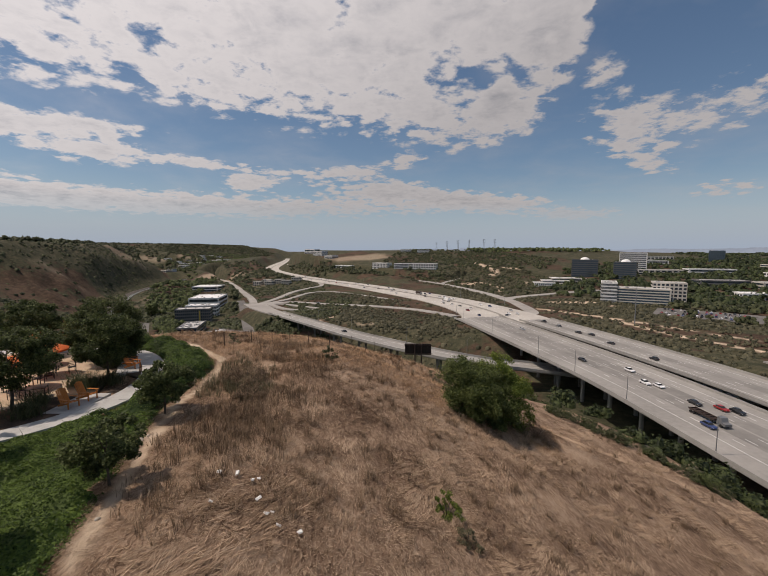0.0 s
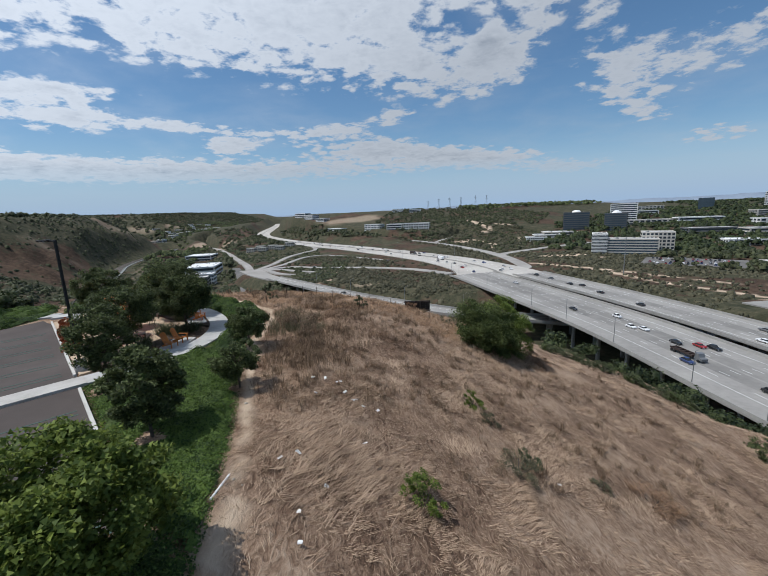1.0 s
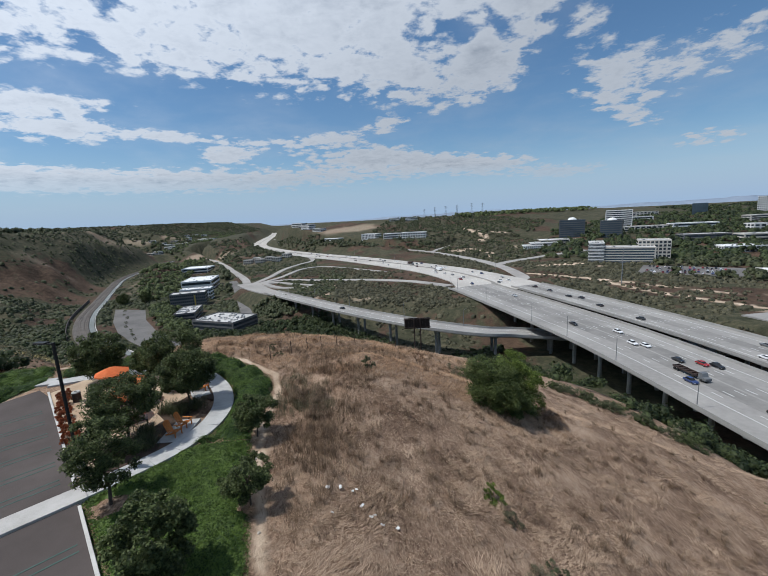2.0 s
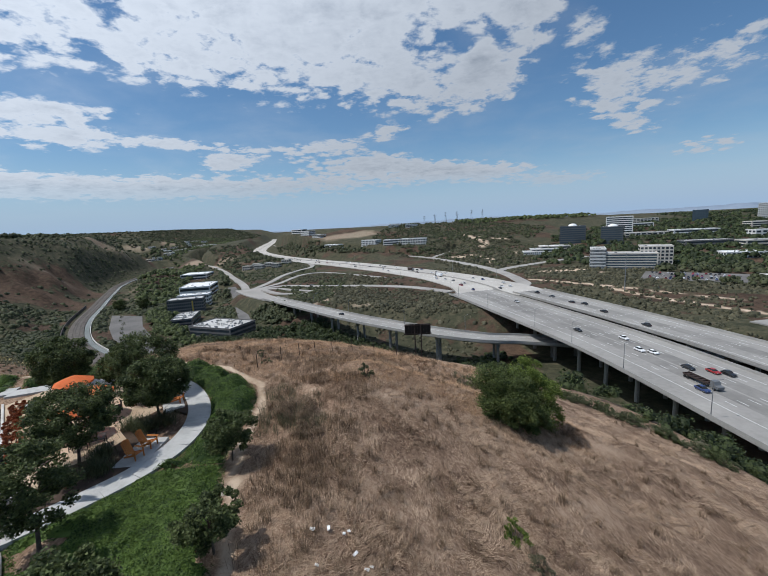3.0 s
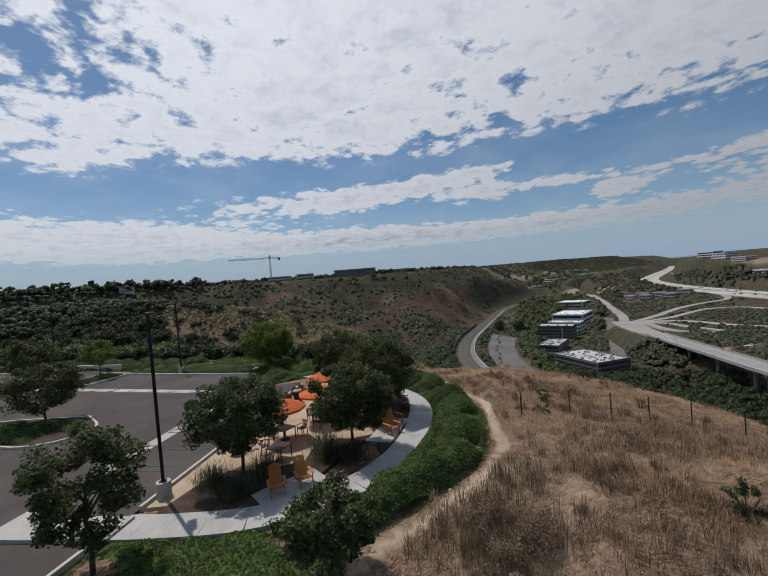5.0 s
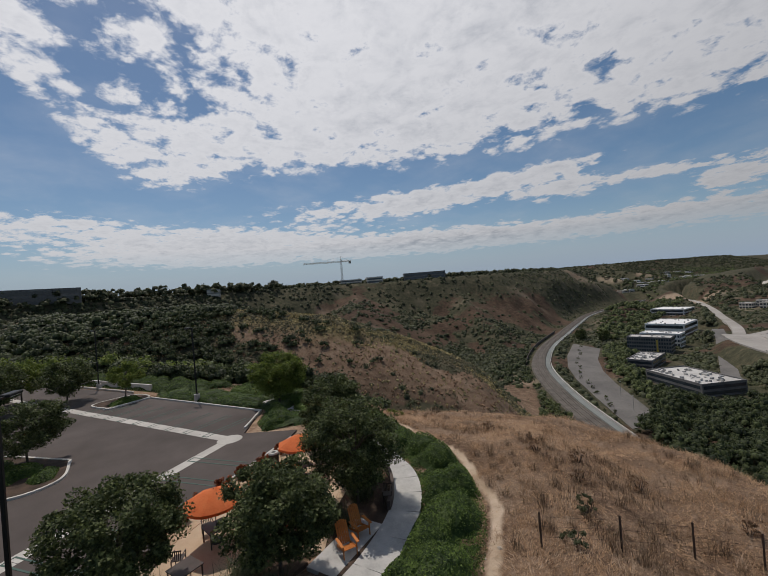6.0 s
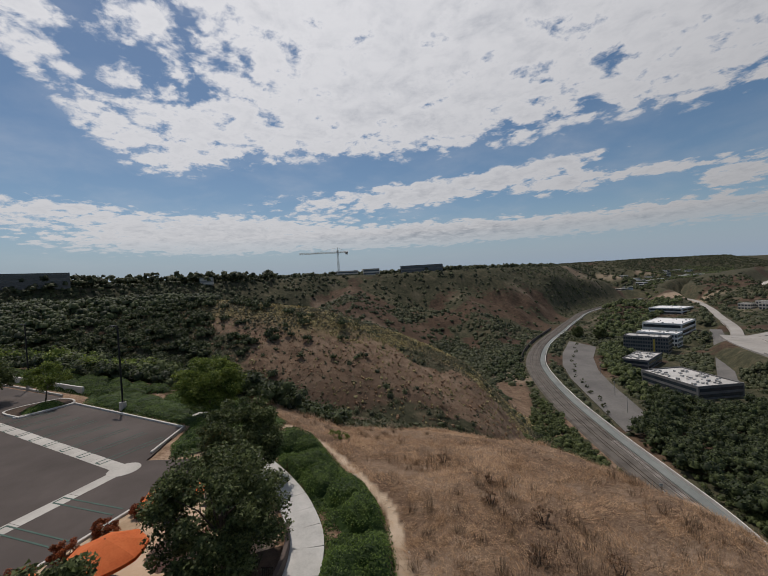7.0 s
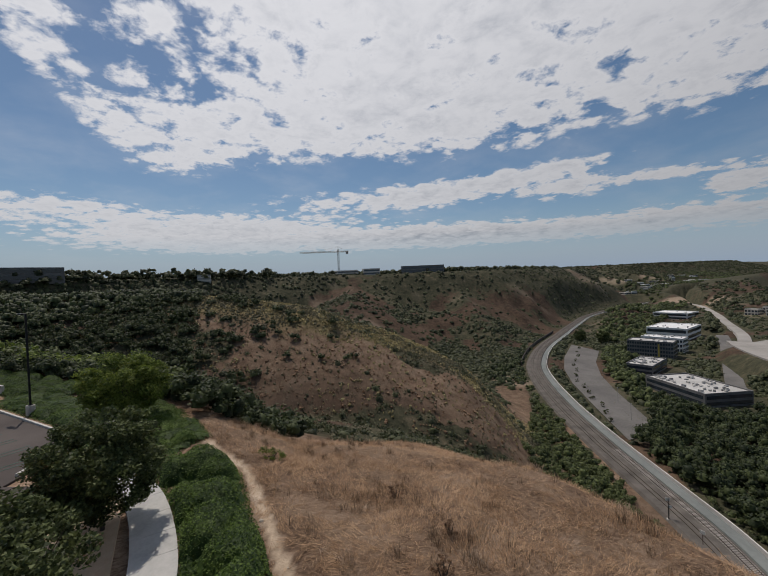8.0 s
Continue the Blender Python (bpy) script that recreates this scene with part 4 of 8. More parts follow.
def domes(rng, centre, radius, flat=0.85):
    """Uneven rounded bodies of shrubs, eighteen faces each."""
    n = len(centre)
    a = np.arange(6) * math.pi / 3 + rng.rand(n, 1) * 6.3
    ring = np.stack([np.cos(a), np.sin(a)], -1)
    r = np.asarray(radius)[:, None]
    low, mid = r * (0.75 + 0.45 * rng.rand(n, 6)), r * (0.5 + 0.45 * rng.rand(n, 6))
    P = np.empty((n, 13, 3))
    P[:, :6, :2], P[:, :6, 2] = ring * low[..., None], -0.35 * r
    P[:, 6:12, :2], P[:, 6:12, 2] = ring * mid[..., None], r * flat * (0.45 + 0.3 * rng.rand(n, 6))
    P[:, 12] = np.c_[rng.normal(size=(n, 2)) * 0.15 * r, r[:, 0] * flat * (0.8 + 0.3 * rng.rand(n))]
    V = (P + np.asarray(centre)[:, None, :]).reshape(-1, 3)
    one = []
    for i in range(6):
        j = (i + 1) % 6
        one += [(i, j, 6 + j), (i, 6 + j, 6 + i), (6 + i, 6 + j, 12)]
    F = (np.array(one)[None] + 13 * np.arange(n)[:, None, None]).reshape(-1, 3)
    return V, F


def clumps_of(rng, centre, radius, leaves, leaf_size, flat=0.85, core=0.9):
    """Shrub bodies with loose leaf clumps standing out of them; the nearer ones are all small leaves round a thin core."""
    near = np.hypot(centre[:, 0], centre[:, 1]) < 190
    if near.any() and core == 0.9:
        V, F = clumps_of(rng, centre[near], radius[near], 34, 0.175, flat, 0.62)
        if near.all():
            return V, F
        V2, F2 = clumps_of(rng, centre[~near], radius[~near], leaves, leaf_size, flat, 0.91)
        return np.concatenate([V, V2]), np.concatenate([F, F2 + len(V)])
    V, F = domes(rng, centre, radius * core, flat)
    d = rng.normal(size=(len(centre) * leaves, 3))
    d[:, 2] = np.abs(d[:, 2])
    d /= np.linalg.norm(d, axis=1)[:, None]
    rr = np.repeat(radius, leaves)
    pos = np.repeat(centre, leaves, 0) + d * (rr * (0.62 + 0.45 * rng.rand(len(rr))))[:, None] * [1, 1, flat]
    V2, F2 = flecks(rng, pos, rr * leaf_size, 0.5)
    return np.concatenate([V, V2]), np.concatenate([F, F2 + len(V)])


def stalks(rng, base, height, spread, n_each, width, lean=None):
    """Straight dry stalks, one three-cornered blade each."""
    n = len(base) * n_each
    b = np.repeat(base, n_each, 0) + np.c_[rng.normal(size=(n, 2)) * spread * 0.5, np.zeros(n)]
    h = np.repeat(height, n_each) * (0.5 + 0.8 * rng.rand(n))
    d = rng.normal(size=(n, 2))
    d /= np.linalg.norm(d, axis=1)[:, None] + 1e-9
    bend = d * (spread * (0.35 + 0.9 * rng.rand(n)))[:, None]
    if lean is not None:
        bend = bend * 0.55 + np.repeat(lean, n_each, 0) * h[:, None]
    w = np.stack([-bend[:, 1], bend[:, 0]], 1)
    w *= (width * (0.6 + 0.8 * rng.rand(n)) / (np.linalg.norm(w, axis=1) + 1e-9))[:, None]
    z0 = np.zeros(n)
    V = np.stack([b + np.c_[w, z0 - 0.03], b - np.c_[w, z0 + 0.03], b + np.c_[bend, h]], 1).reshape(-1, 3)
    return V, np.arange(n * 3).reshape(-1, 3)


def blob(rng, c, r, n, shell=0.5, flat=1.0):
    """n points in a lump of radius r, denser towards its skin."""
    d = rng.normal(size=(n, 3))
    d /= np.linalg.norm(d, axis=1)[:, None]
    rad = r * (shell + (1 - shell) * rng.rand(n) ** 0.7)
    return np.asarray(c) + d * rad[:, None] * [1, 1, flat]


def crown_points(rng, c, rx, rz, clumps, n_each, fill=0.62):
    pts = []
    clumps, n_each = int(clumps * 1.7), n_each * 0.62
    for i in range(clumps):
        d = rng.normal(size=3)
        d /= np.linalg.norm(d)
        k = fill * (0.45 + 0.72 * rng.rand() ** 0.5) * 1.35
        p = np.array(c) + d * np.array([rx, rx, rz]) * min(k, 1.12)
        r = rx * (0.14 + 0.15 * rng.rand()) * (1.25 - 0.35 * k)
        pts.append(blob(rng, p, r, int(n_each * (0.6 + 0.8 * rng.rand())), 0.25, 0.8))
    return np.concatenate(pts)


def tree(label, loc, height, rx, leaf, seed, crown_from=0.25, size=0.07, clumps=46, n_each=105, lean=(0, 0), name="tree", group=""):
    rng = np.random.RandomState(seed)
    t = thing(name, label, "tree", group, (loc[0], loc[1], loc[2] if len(loc) > 2 else gz(loc[0], loc[1])))
    bm = bmesh.new()
    zc = height * (crown_from + (1 - crown_from) * 0.5)
    rz = height * (1 - crown_from) * 0.5
    p, r = Vector((0, 0, -0.25)), 0.035 * height * 0.55
    for k in range(1, 4):
        q = Vector((lean[0] * k / 3 + rng.normal() * 0.05, lean[1] * k / 3 + rng.normal() * 0.05, zc * k / 3.2))
        rod(bm, p, q, r, r * 0.8, 8)
        p, r = q, r * 0.8
    for k in range(7):
        a = k * 2.4 + rng.rand()
        e = Vector((lean[0] + math.cos(a) * rx * 0.62, lean[1] + math.sin(a) * rx * 0.62, zc + rz * (rng.rand() * 0.9 - 0.25)))
        s = Vector((lean[0], lean[1], 0)) * 0.6 + Vector((0, 0, zc * (0.5 + 0.4 * rng.rand())))
        mid = (s + e) / 2 + Vector((0, 0, 0.12 * rx))
        rod(bm, s, mid, r * 0.75, r * 0.5, 6)
        rod(bm, mid, e, r * 0.5, r * 0.15, 5)
    part("trunk", bm, BARK, t)
    V, F = flecks(rng, crown_points(rng, (lean[0], lean[1], zc), rx, rz, clumps, int(n_each * 1.25)), size * 0.92, 0.35)
    part("crown", raw_mesh("crown", V, F, leaf), None, t)
    return t


def bush(label, loc, rx, height, leaf, seed, size=0.08, clumps=30, n_each=110, category="bush", name="bush", group=""):
    rng = np.random.RandomState(seed)
    x, y = loc[:2]
    t = thing(name, label, category, group, (x, y, gz(x, y)))
    bm = bmesh.new()
    for k in range(6):
        a = k * 1.05 + rng.rand()
        rod(bm, (0, 0, -0.2), (math.cos(a) * rx * 0.5, math.sin(a) * rx * 0.5, height * 0.6), 0.03 + 0.01 * rx, 0.012, 5)
    part("stem", bm, BARK, t)
    pts = crown_points(rng, (0, 0, height * 0.45), rx, height * 0.55, clumps, n_each * (1.8 if rx < 2 else 1.0))
    pts = pts[pts[:, 2] > -0.1]
    dz = land(pts[:, 0] + x, pts[:, 1] + y) - gz(x, y)
    pts[:, 2] += dz * 0.9
    V, F = flecks(rng, pts, size * (0.78 if rx < 2 else 1.0), 0.35)
    part("foliage", raw_mesh("foliage", V, F, leaf), None, t)
    return t


def blades(rng, base, height, spread, n_each, width, lean=None):
    """Thin bent stalks: n_each at every base point."""
    n = len(base) * n_each
    b = np.repeat(base, n_each, 0) + np.c_[rng.normal(size=(n, 2)) * spread * 0.35, np.zeros(n)]
    h = np.repeat(height, n_each) * (0.55 + 0.7 * rng.rand(n))
    d = rng.normal(size=(n, 2))
    d /= np.linalg.norm(d, axis=1)[:, None] + 1e-9
    bend = d * (spread * (0.35 + 0.9 * rng.rand(n)))[:, None]
    if lean is not None:
        bend = bend * 0.55 + np.repeat(lean, n_each, 0) * h[:, None]
    side_ = np.stack([-d[:, 1], d[:, 0]], 1) * (width * (0.6 + 0.8 * rng.rand(n)))[:, None]
    z0 = np.zeros(n)
    p0, p1 = b + np.c_[side_, z0 - 0.05], b - np.c_[side_, z0 + 0.05]
    m = b + np.c_[bend * 0.42, h * 0.68]
    p2, p3 = m - np.c_[side_ * 0.8, z0], m + np.c_[side_ * 0.8, z0]
    tip = b + np.c_[bend, h]
    V = np.stack([p0, p1, p2, p3, tip], 1).reshape(-1, 3)
    k = np.arange(n) * 5
    F = [tuple(q) for q in np.stack([k, k + 1, k + 2, k + 3], 1)] + [tuple(q) for q in np.stack([k + 3, k + 2, k + 4], 1)]
    return V, F


def stuff(name, label, category, V, F, mat, smooth=False):
    return tagged(part(name, raw_mesh(name, V, F, mat, smooth)), label, category, kind="stuff")


def off_strip(x, y, rng, reach=0.20):
    """Clear of the bare strip along the planting."""
    d, _ = along(x, y, [(px, py, 0) for px, py in TRAILS[0][0]])
    return d > reach * (0.4 + 1.3 * rng.rand(len(x))) + 0.5 * (fbm(x, y, 1.1, 2) - 0.5)


def straw_on_hill():
    rng = np.random.RandomState(11)
    # matted, wind-laid straw on the slope
    n = 94000
    r, a = 3 + 62 * rng.rand(n) ** 0.8, np.radians(-70 + 160 * rng.rand(n))
    x, y = -4 + r * np.sin(a), 14 + r * np.cos(a) * 0.8 - 14 * (rng.rand(n))
    d = side(x, y, HOME)
    keep = (side(x, y, GRADED) > 0.4) & off_strip(x, y, rng) & (d < 55) & (x < 66)
    x, y = x[keep], y[keep]
    p = np.c_[x, y, land(x, y)]
    ang = 9.0 * fbm(x, y, 2.6, 2) + rng.normal(size=len(x)) * 0.28
    lean = np.c_[np.cos(ang), np.sin(ang)] * 2.7 + [0.5, -0.3]
    far = np.clip(np.hypot(x + 1, y - 5) / 30, 0.7, 2.2)
    height = (0.05 + 0.17 * fbm(x, y, 1.6, 3) ** 1.5) * (0.7 + 0.3 * far)
    north = (x < 3) & (rng.rand(len(x)) < np.clip((y - 30) / 10, 0, 1))
    V, F = stalks(rng, p[~north], height[~north], 0.20, 6, 0.012, lean[~north])
    stuff("matted_straw", "matted wind-laid dry straw on the hillside", "dry grass", V, F, STRAW)
    V, F = stalks(rng, p[north], height[north], 0.20, 6, 0.012, lean[north])
    stuff("matted_grass", "reddish matted dry grass towards the crest", "dry grass", V, F, GOLD)
    # taller dead weeds in drifts
    n = 60000
    x, y = -32 + 44 * rng.rand(n), 6 + 52 * rng.rand(n)
    drift = np.full(n, 0.03)
    for dx, dy, wx, wy, k in ((-9.0, 28.5, 2.4, 3.6, 1.2), (-8.0, 35.7, 1.6, 2.8, 0.8), (-5.2, 31, 1.8, 2.6, 0.6), (-6.2, 24.0, 2.2, 4.2, 1.0), (-7.0, 19.0, 1.8, 3.4, 0.9), (-5.6, 15.0, 1.6, 2.4, 0.6), (-9.5, 40.5, 5, 2.2, 0.5), (-22, 46, 10, 3, 0.18), (-3, 42, 4, 3, 0.5)):
        drift += k * np.exp(-((x - dx) / wx) ** 2 - ((y - dy) / wy) ** 2)
    keep = (rng.rand(n) < drift * 0.8 * np.clip((fbm(x, y, 2.2, 3) - 0.40) * 5, 0, 1.4)) & (side(x, y, GRADED) > 1.7) & (side(x, y, HOME) < 12)
    x, y = x[keep], y[keep]
    V, F = blades(rng, np.c_[x, y, land(x, y)], 0.28 + 0.36 * rng.rand(len(x)), 0.34, 9, 0.008)
    stuff("dead_weeds", "tall grey-brown dead weeds standing in drifts", "weeds", V, F, WEED)
    n = 200
    x, y = rng.normal(size=n), rng.normal(size=n)
    c = rng.randint(0, 4, n)
    x, y = np.array([-7.4, -9.6, -11.0, -8.6])[c] + x * 0.75, np.array([24.4, 25.0, 29.0, 27.2])[c] + y * np.array([0.9, 1.0, 1.6, 0.9])[c]
    keep = side(x, y, GRADED) > 1.7
    x, y = x[keep], y[keep]
    V, F = blades(rng, np.c_[x, y, land(x, y)], 0.35 + 0.5 * rng.rand(len(x)), 0.4, 14, 0.009)
    stuff("green_weeds", "grey-green weeds standing among dead stems", "weeds", V, F, SAGE)
    n = 52000
    x, y = -46 + 64 * rng.rand(n), 32 + 34 * rng.rand(n)
    keep = (rng.rand(n) < 0.12 + np.clip((fbm(x, y, 3.0, 3) - 0.42) * 4, 0, 1)) & (side(x, y, GRADED) > 0.5) & off_strip(x, y, rng, 0.22) & (side(x, y, HOME) < 30)
    x, y = x[keep], y[keep]
    V, F = stalks(rng, np.c_[x, y, land(x, y)], 0.09 + 0.40 * fbm(x, y, 2.2, 3) ** 1.7, 0.36, 7, 0.010)
    stuff("golden_grass", "golden dry grass along the crest", "dry grass", V, F, GOLD)
    # single dead weed clumps over the whole hill
    n = 2900
    r, a = 4 + 56 * rng.rand(n) ** 0.75, np.radians(-75 + 150 * rng.rand(n))
    x, y = -5 + r * np.sin(a), 8 + r * np.cos(a)
    keep = (side(x, y, GRADED) > 0.9) & off_strip(x, y, rng, 0.7) & (side(x, y, HOME) < 40) & (fbm(x + 70, y, 6, 3) + 0.2 * rng.rand(n) > 0.56)
    x, y = x[keep], y[keep]
    P = np.c_[x, y, land(x, y)]
    size = 0.16 + 0.42 * rng.rand(len(x)) ** 2
    tall = rng.rand(len(x)) < 0.55
    V, F = blades(rng, P[tall], size[tall] * 1.25 + 0.12, 0.42, 46, 0.008)
    stuff("weed_clumps", "grey-brown dead weed clumps dotted over the hill", "weeds", V, F, WEED)
    V, F = blades(rng, P[~tall], size[~tall] * 0.9 + 0.1, 0.5, 46, 0.008)
    stuff("straw_clumps", "pale straw clumps dotted over the hill", "dry grass", V, F, STRAW)
    # long yellow stalks laid flat near the lot
    n = 500
    x, y = -3.3 + rng.normal(size=n) * 1.3, 8.2 + rng.normal(size=n) * 1.5
    ang = 0.6 + rng.normal(size=n) * 0.5
    V, F = stalks(rng, np.c_[x, y, land(x, y) + 0.05], np.full(n, 0.22), 0.3, 4, 0.012, np.c_[np.cos(ang), np.sin(ang)] * 4)
    stuff("yellow_stalks", "long pale yellow stalks laid flat on the slope", "dry grass", V, F, STRAW)


straw_on_hill()

# shrubs on the hill
bush("large dark green rounded bush on the dry slope", (9.9, 34.0), 3.7, 5.0, BUSH_LEAF, 21, 0.075, 120, 420)
bush("yellow-green flowering bush beside the large bush", (12.6, 35.4), 3.0, 6.3, BRIGHT_LEAF, 22, 0.07, 70, 360)
bush("low dry reddish shrub under the large bush", (15.8, 35.2), 1.5, 1.4, DEAD, 23, 0.06, 16, 80)
bush("small bright green shrub on the straw slope", (5.0, 18.3), 0.85, 1.1, BRIGHT_LEAF, 24, 0.06, 14, 70)
bush("small grey-green shrub on the straw slope", (5.9, 16.7), 0.7, 0.7, SAGE, 25, 0.05, 12, 60)
bush("rounded dark green bush on the steep slope", (37.7, 28.4), 2.3, 2.8, OAK, 26, 0.09, 30, 110)
bush("dense dead brown brush on the dry slope", (-8.4, 25.9), 1.55, 1.25, WEED, 38, 0.04, 40, 120)
bush("dead brown brush on the dry slope", (-7.2, 23.4), 1.1, 0.8, WEED, 39, 0.04, 26, 100)
bush("small green shrub among the weeds", (-3.8, 33.5), 0.75, 1.1, OLIVE, 27, 0.06, 12, 70)
bush("bright green shrub on the straw slope", (0.7, 7.6), 1.0, 1.15, BRIGHT_LEAF, 28, 0.06, 18, 80)
bush("grey sage clump on the slope", (6.3, 12.2), 1.3, 0.8, SAGE, 29, 0.05, 18, 80)
bush("small dark shrub on the slope", (7.4, 13.4), 0.8, 0.6, OLIVE, 30, 0.05, 12, 60)
bush("dry brown shrub on the slope", (15.6, 14.6), 1.7, 1.0, DEAD, 31, 0.05, 18, 80)
bush("small grey shrub on the slope", (12.0, 14.0), 0.7, 0.6, SAGE, 32, 0.05, 10, 60)
bush("reddish-brown leafless shrub at the crest", (2.2, 42.0), 1.1, 2.0, DEAD, 33, 0.06, 16, 70)
bush("pale flowering shrub at the crest", (7.6, 43.6), 1.6, 1.7, SAGE, 34, 0.07, 16, 80)
bush("green tuft beside the fence", (-15.6, 40.4), 0.55, 0.9, OLIVE, 35, 0.05, 10, 60)
bush("green tuft in the golden grass", (-14.4, 37.9), 0.6, 0.6, OLIVE, 36, 0.05, 10, 60)
bush("yellow-green weed clump in the dry grass", (-36.5, 40.5), 0.9, 0.6, BRIGHT_LEAF, 37, 0.05, 12, 60)
rng = np.random.RandomState(40)
for i in range(14):
    k = i / 13
    bush("olive shrub in the row below the viaduct", (27 + 16 * k + rng.normal() * 0.8, 57 - 11 * k + rng.normal() * 1.0), 1.5 + rng.rand() * 0.7, 1.1 + rng.rand() * 0.6, OLIVE if i % 3 else OAK, 400 + i, 0.08, 16, 110, group="shrubs below the viaduct")
for i, (x, y, s) in enumerate([(-22.5, 44.3, 0.5), (-20.3, 45.8, 0.6), (-24.8, 46.2, 0.45), (-16.5, 46.0, 0.55), (-28.9, 45.7, 0.5), (-12, 47, 0.5), (-18.2, 43.2, 0.5)]):
    bush("dead brown tumbleweed-like shrub in dry grass", (x, y), s, s * 1.5, DEAD, 60 + i, 0.045, 9, 60, group="dead shrubs")


def wild_brush():
    """Chaparral on the slopes, and the woods of the valley floor."""
    rng = np.random.RandomState(5)
    n = 44000
    r, a = 60 + 440 * rng.rand(n) ** 0.8, np.radians(-130 + 187 * rng.rand(n))
    x, y = -2 + r * np.sin(a), 15 + r * np.cos(a)
    z = land(x, y)
    b, red, bare = cover(x, y, z)
    ok = (side(x, y, HOME) > np.where(x < -40, 14, 45)) & (rng.rand(n) < np.where(x < -200, 0.09, 0.02) + 0.95 * b * b * np.where(x > -50, 0.6, 1.0)) & road_free(x, y)
    ok &= side(x, y, PARKING) > 3
    for o in BLOCKS + [EAST_LOT, EAST_LOT_B]:
        ok &= side(x, y, o) > 3
    x, y, z = x[ok], y[ok], z[ok]
    s = (0.9 + 1.7 * rng.rand(len(x)) ** 2) * np.clip(np.hypot(x, y) / 260, 0.8, 1.5)
    west = x < -50
    for name, label, pick, leaf in (("chaparral", "dark green chaparral scattered over brown slopes", west, SHRUB), ("bank_scrub", "grey-green scrub on the freeway banks", ~west, SCRUB)):
        V, F = clumps_of(rng, np.c_[x, y, z][pick], s[pick], 7, 0.3)
        stuff(name, label, "brush", V, F, leaf, True)
    # larger shrubs and oaks in the gullies of the western slopes
    n = 21000
    r, a = 210 + 760 * rng.rand(n) ** 0.72, np.radians(-118 + 108 * rng.rand(n))
    x, y = -2 + r * np.sin(a), 15 + r * np.cos(a)
    z = land(x, y)
    b, red, bare = cover(x, y, z)
    ok = (rng.rand(n) < 0.06 + 0.75 * b * b) & road_free(x, y) & (side(x, y, PARKING) > 4) & (x < -60)
    for o in BLOCKS:
        ok &= side(x, y, o) > 4
    x, y, z = x[ok], y[ok], z[ok]
    s = 1.5 + 2.0 * rng.rand(len(x)) ** 2
    V, F = clumps_of(rng, np.c_[x, y, z], s, 5, 0.33)
    stuff("canyon_shrubs", "dark rounded shrubs in the gullies of the western slopes", "brush", V, F, SHRUB, True)
    # pale sage between
    n = 56000
    r, a = 75 + 260 * rng.rand(n), np.radians(-125 + 100 * rng.rand(n))
    x, y = -2 + r * np.sin(a), 15 + r * np.cos(a)
    ok = (side(x, y, HOME) > np.where(x < -40, 16, 58)) & road_free(x, y) & (rng.rand(n) < 0.28)
    x, y = x[ok], y[ok]
    z = land(x, y)
    pts = np.concatenate([blob(rng, (px, py, pz + 0.1), 0.6, 5, 0.5, 0.7) for px, py, pz in zip(x, y, z)])
    V, F = flecks(rng, pts, np.full(len(pts), 0.22), 1.5)
    stuff("sage_scrub", "pale dry sage scrub on the slopes", "brush", V, F, SAGE)


def knoll_tussocks():
    """Pale dry tussocks and sage over the open side of the knoll."""
    rng = np.random.RandomState(57)
    n = 60000
    x, y = -235 + 175 * rng.rand(n), -30 + 200 * rng.rand(n)
    dk, _ = along(x, y, KNOLL)
    crest = np.clip((23 - dk + 16 * (fbm(x, y, 20, 3) - 0.5)) / 9, 0, 1)
    ok = (dk < 62) & (rng.rand(n) < 0.16 + 0.8 * crest) & (side(x, y, HOME) > 30) & road_free(x, y)
    x, y, crest = x[ok][:21000], y[ok][:21000], crest[ok][:21000]
    s = 0.24 + 0.38 * rng.rand(len(x)) ** 2
    P = np.c_[x, y, land(x, y)]
    pick = fbm(x + 40, y, 14, 3) + 0.25 * rng.rand(len(x)) > 0.62
    low = crest + 0.8 * rng.rand(len(x)) < 0.35
    for name, label, sel, leaf in (("dry_tussocks", "olive-yellow dry tussocks along the knoll's crest", ~pick & ~low, TUSSOCK), ("dead_brush", "reddish-brown dead brush over the knoll's face", low, DEAD), ("sage_tussocks", "grey-green sage tussocks over the knoll", pick & ~low, SAGE)):
        V, F = domes(rng, P[sel], s[sel], 0.9)
        V2, F2 = flecks(rng, np.repeat(P[sel], 6, 0) + rng.normal(size=(6 * sel.sum(), 3)) * np.repeat(s[sel], 6)[:, None] * [0.6, 0.6, 0.45] + [0, 0, 0.3], np.repeat(s[sel], 6) * 0.55, 0.4)
        stuff(name, label, "brush", np.concatenate([V, V2]), np.concatenate([F, F2 + len(V)]), leaf)


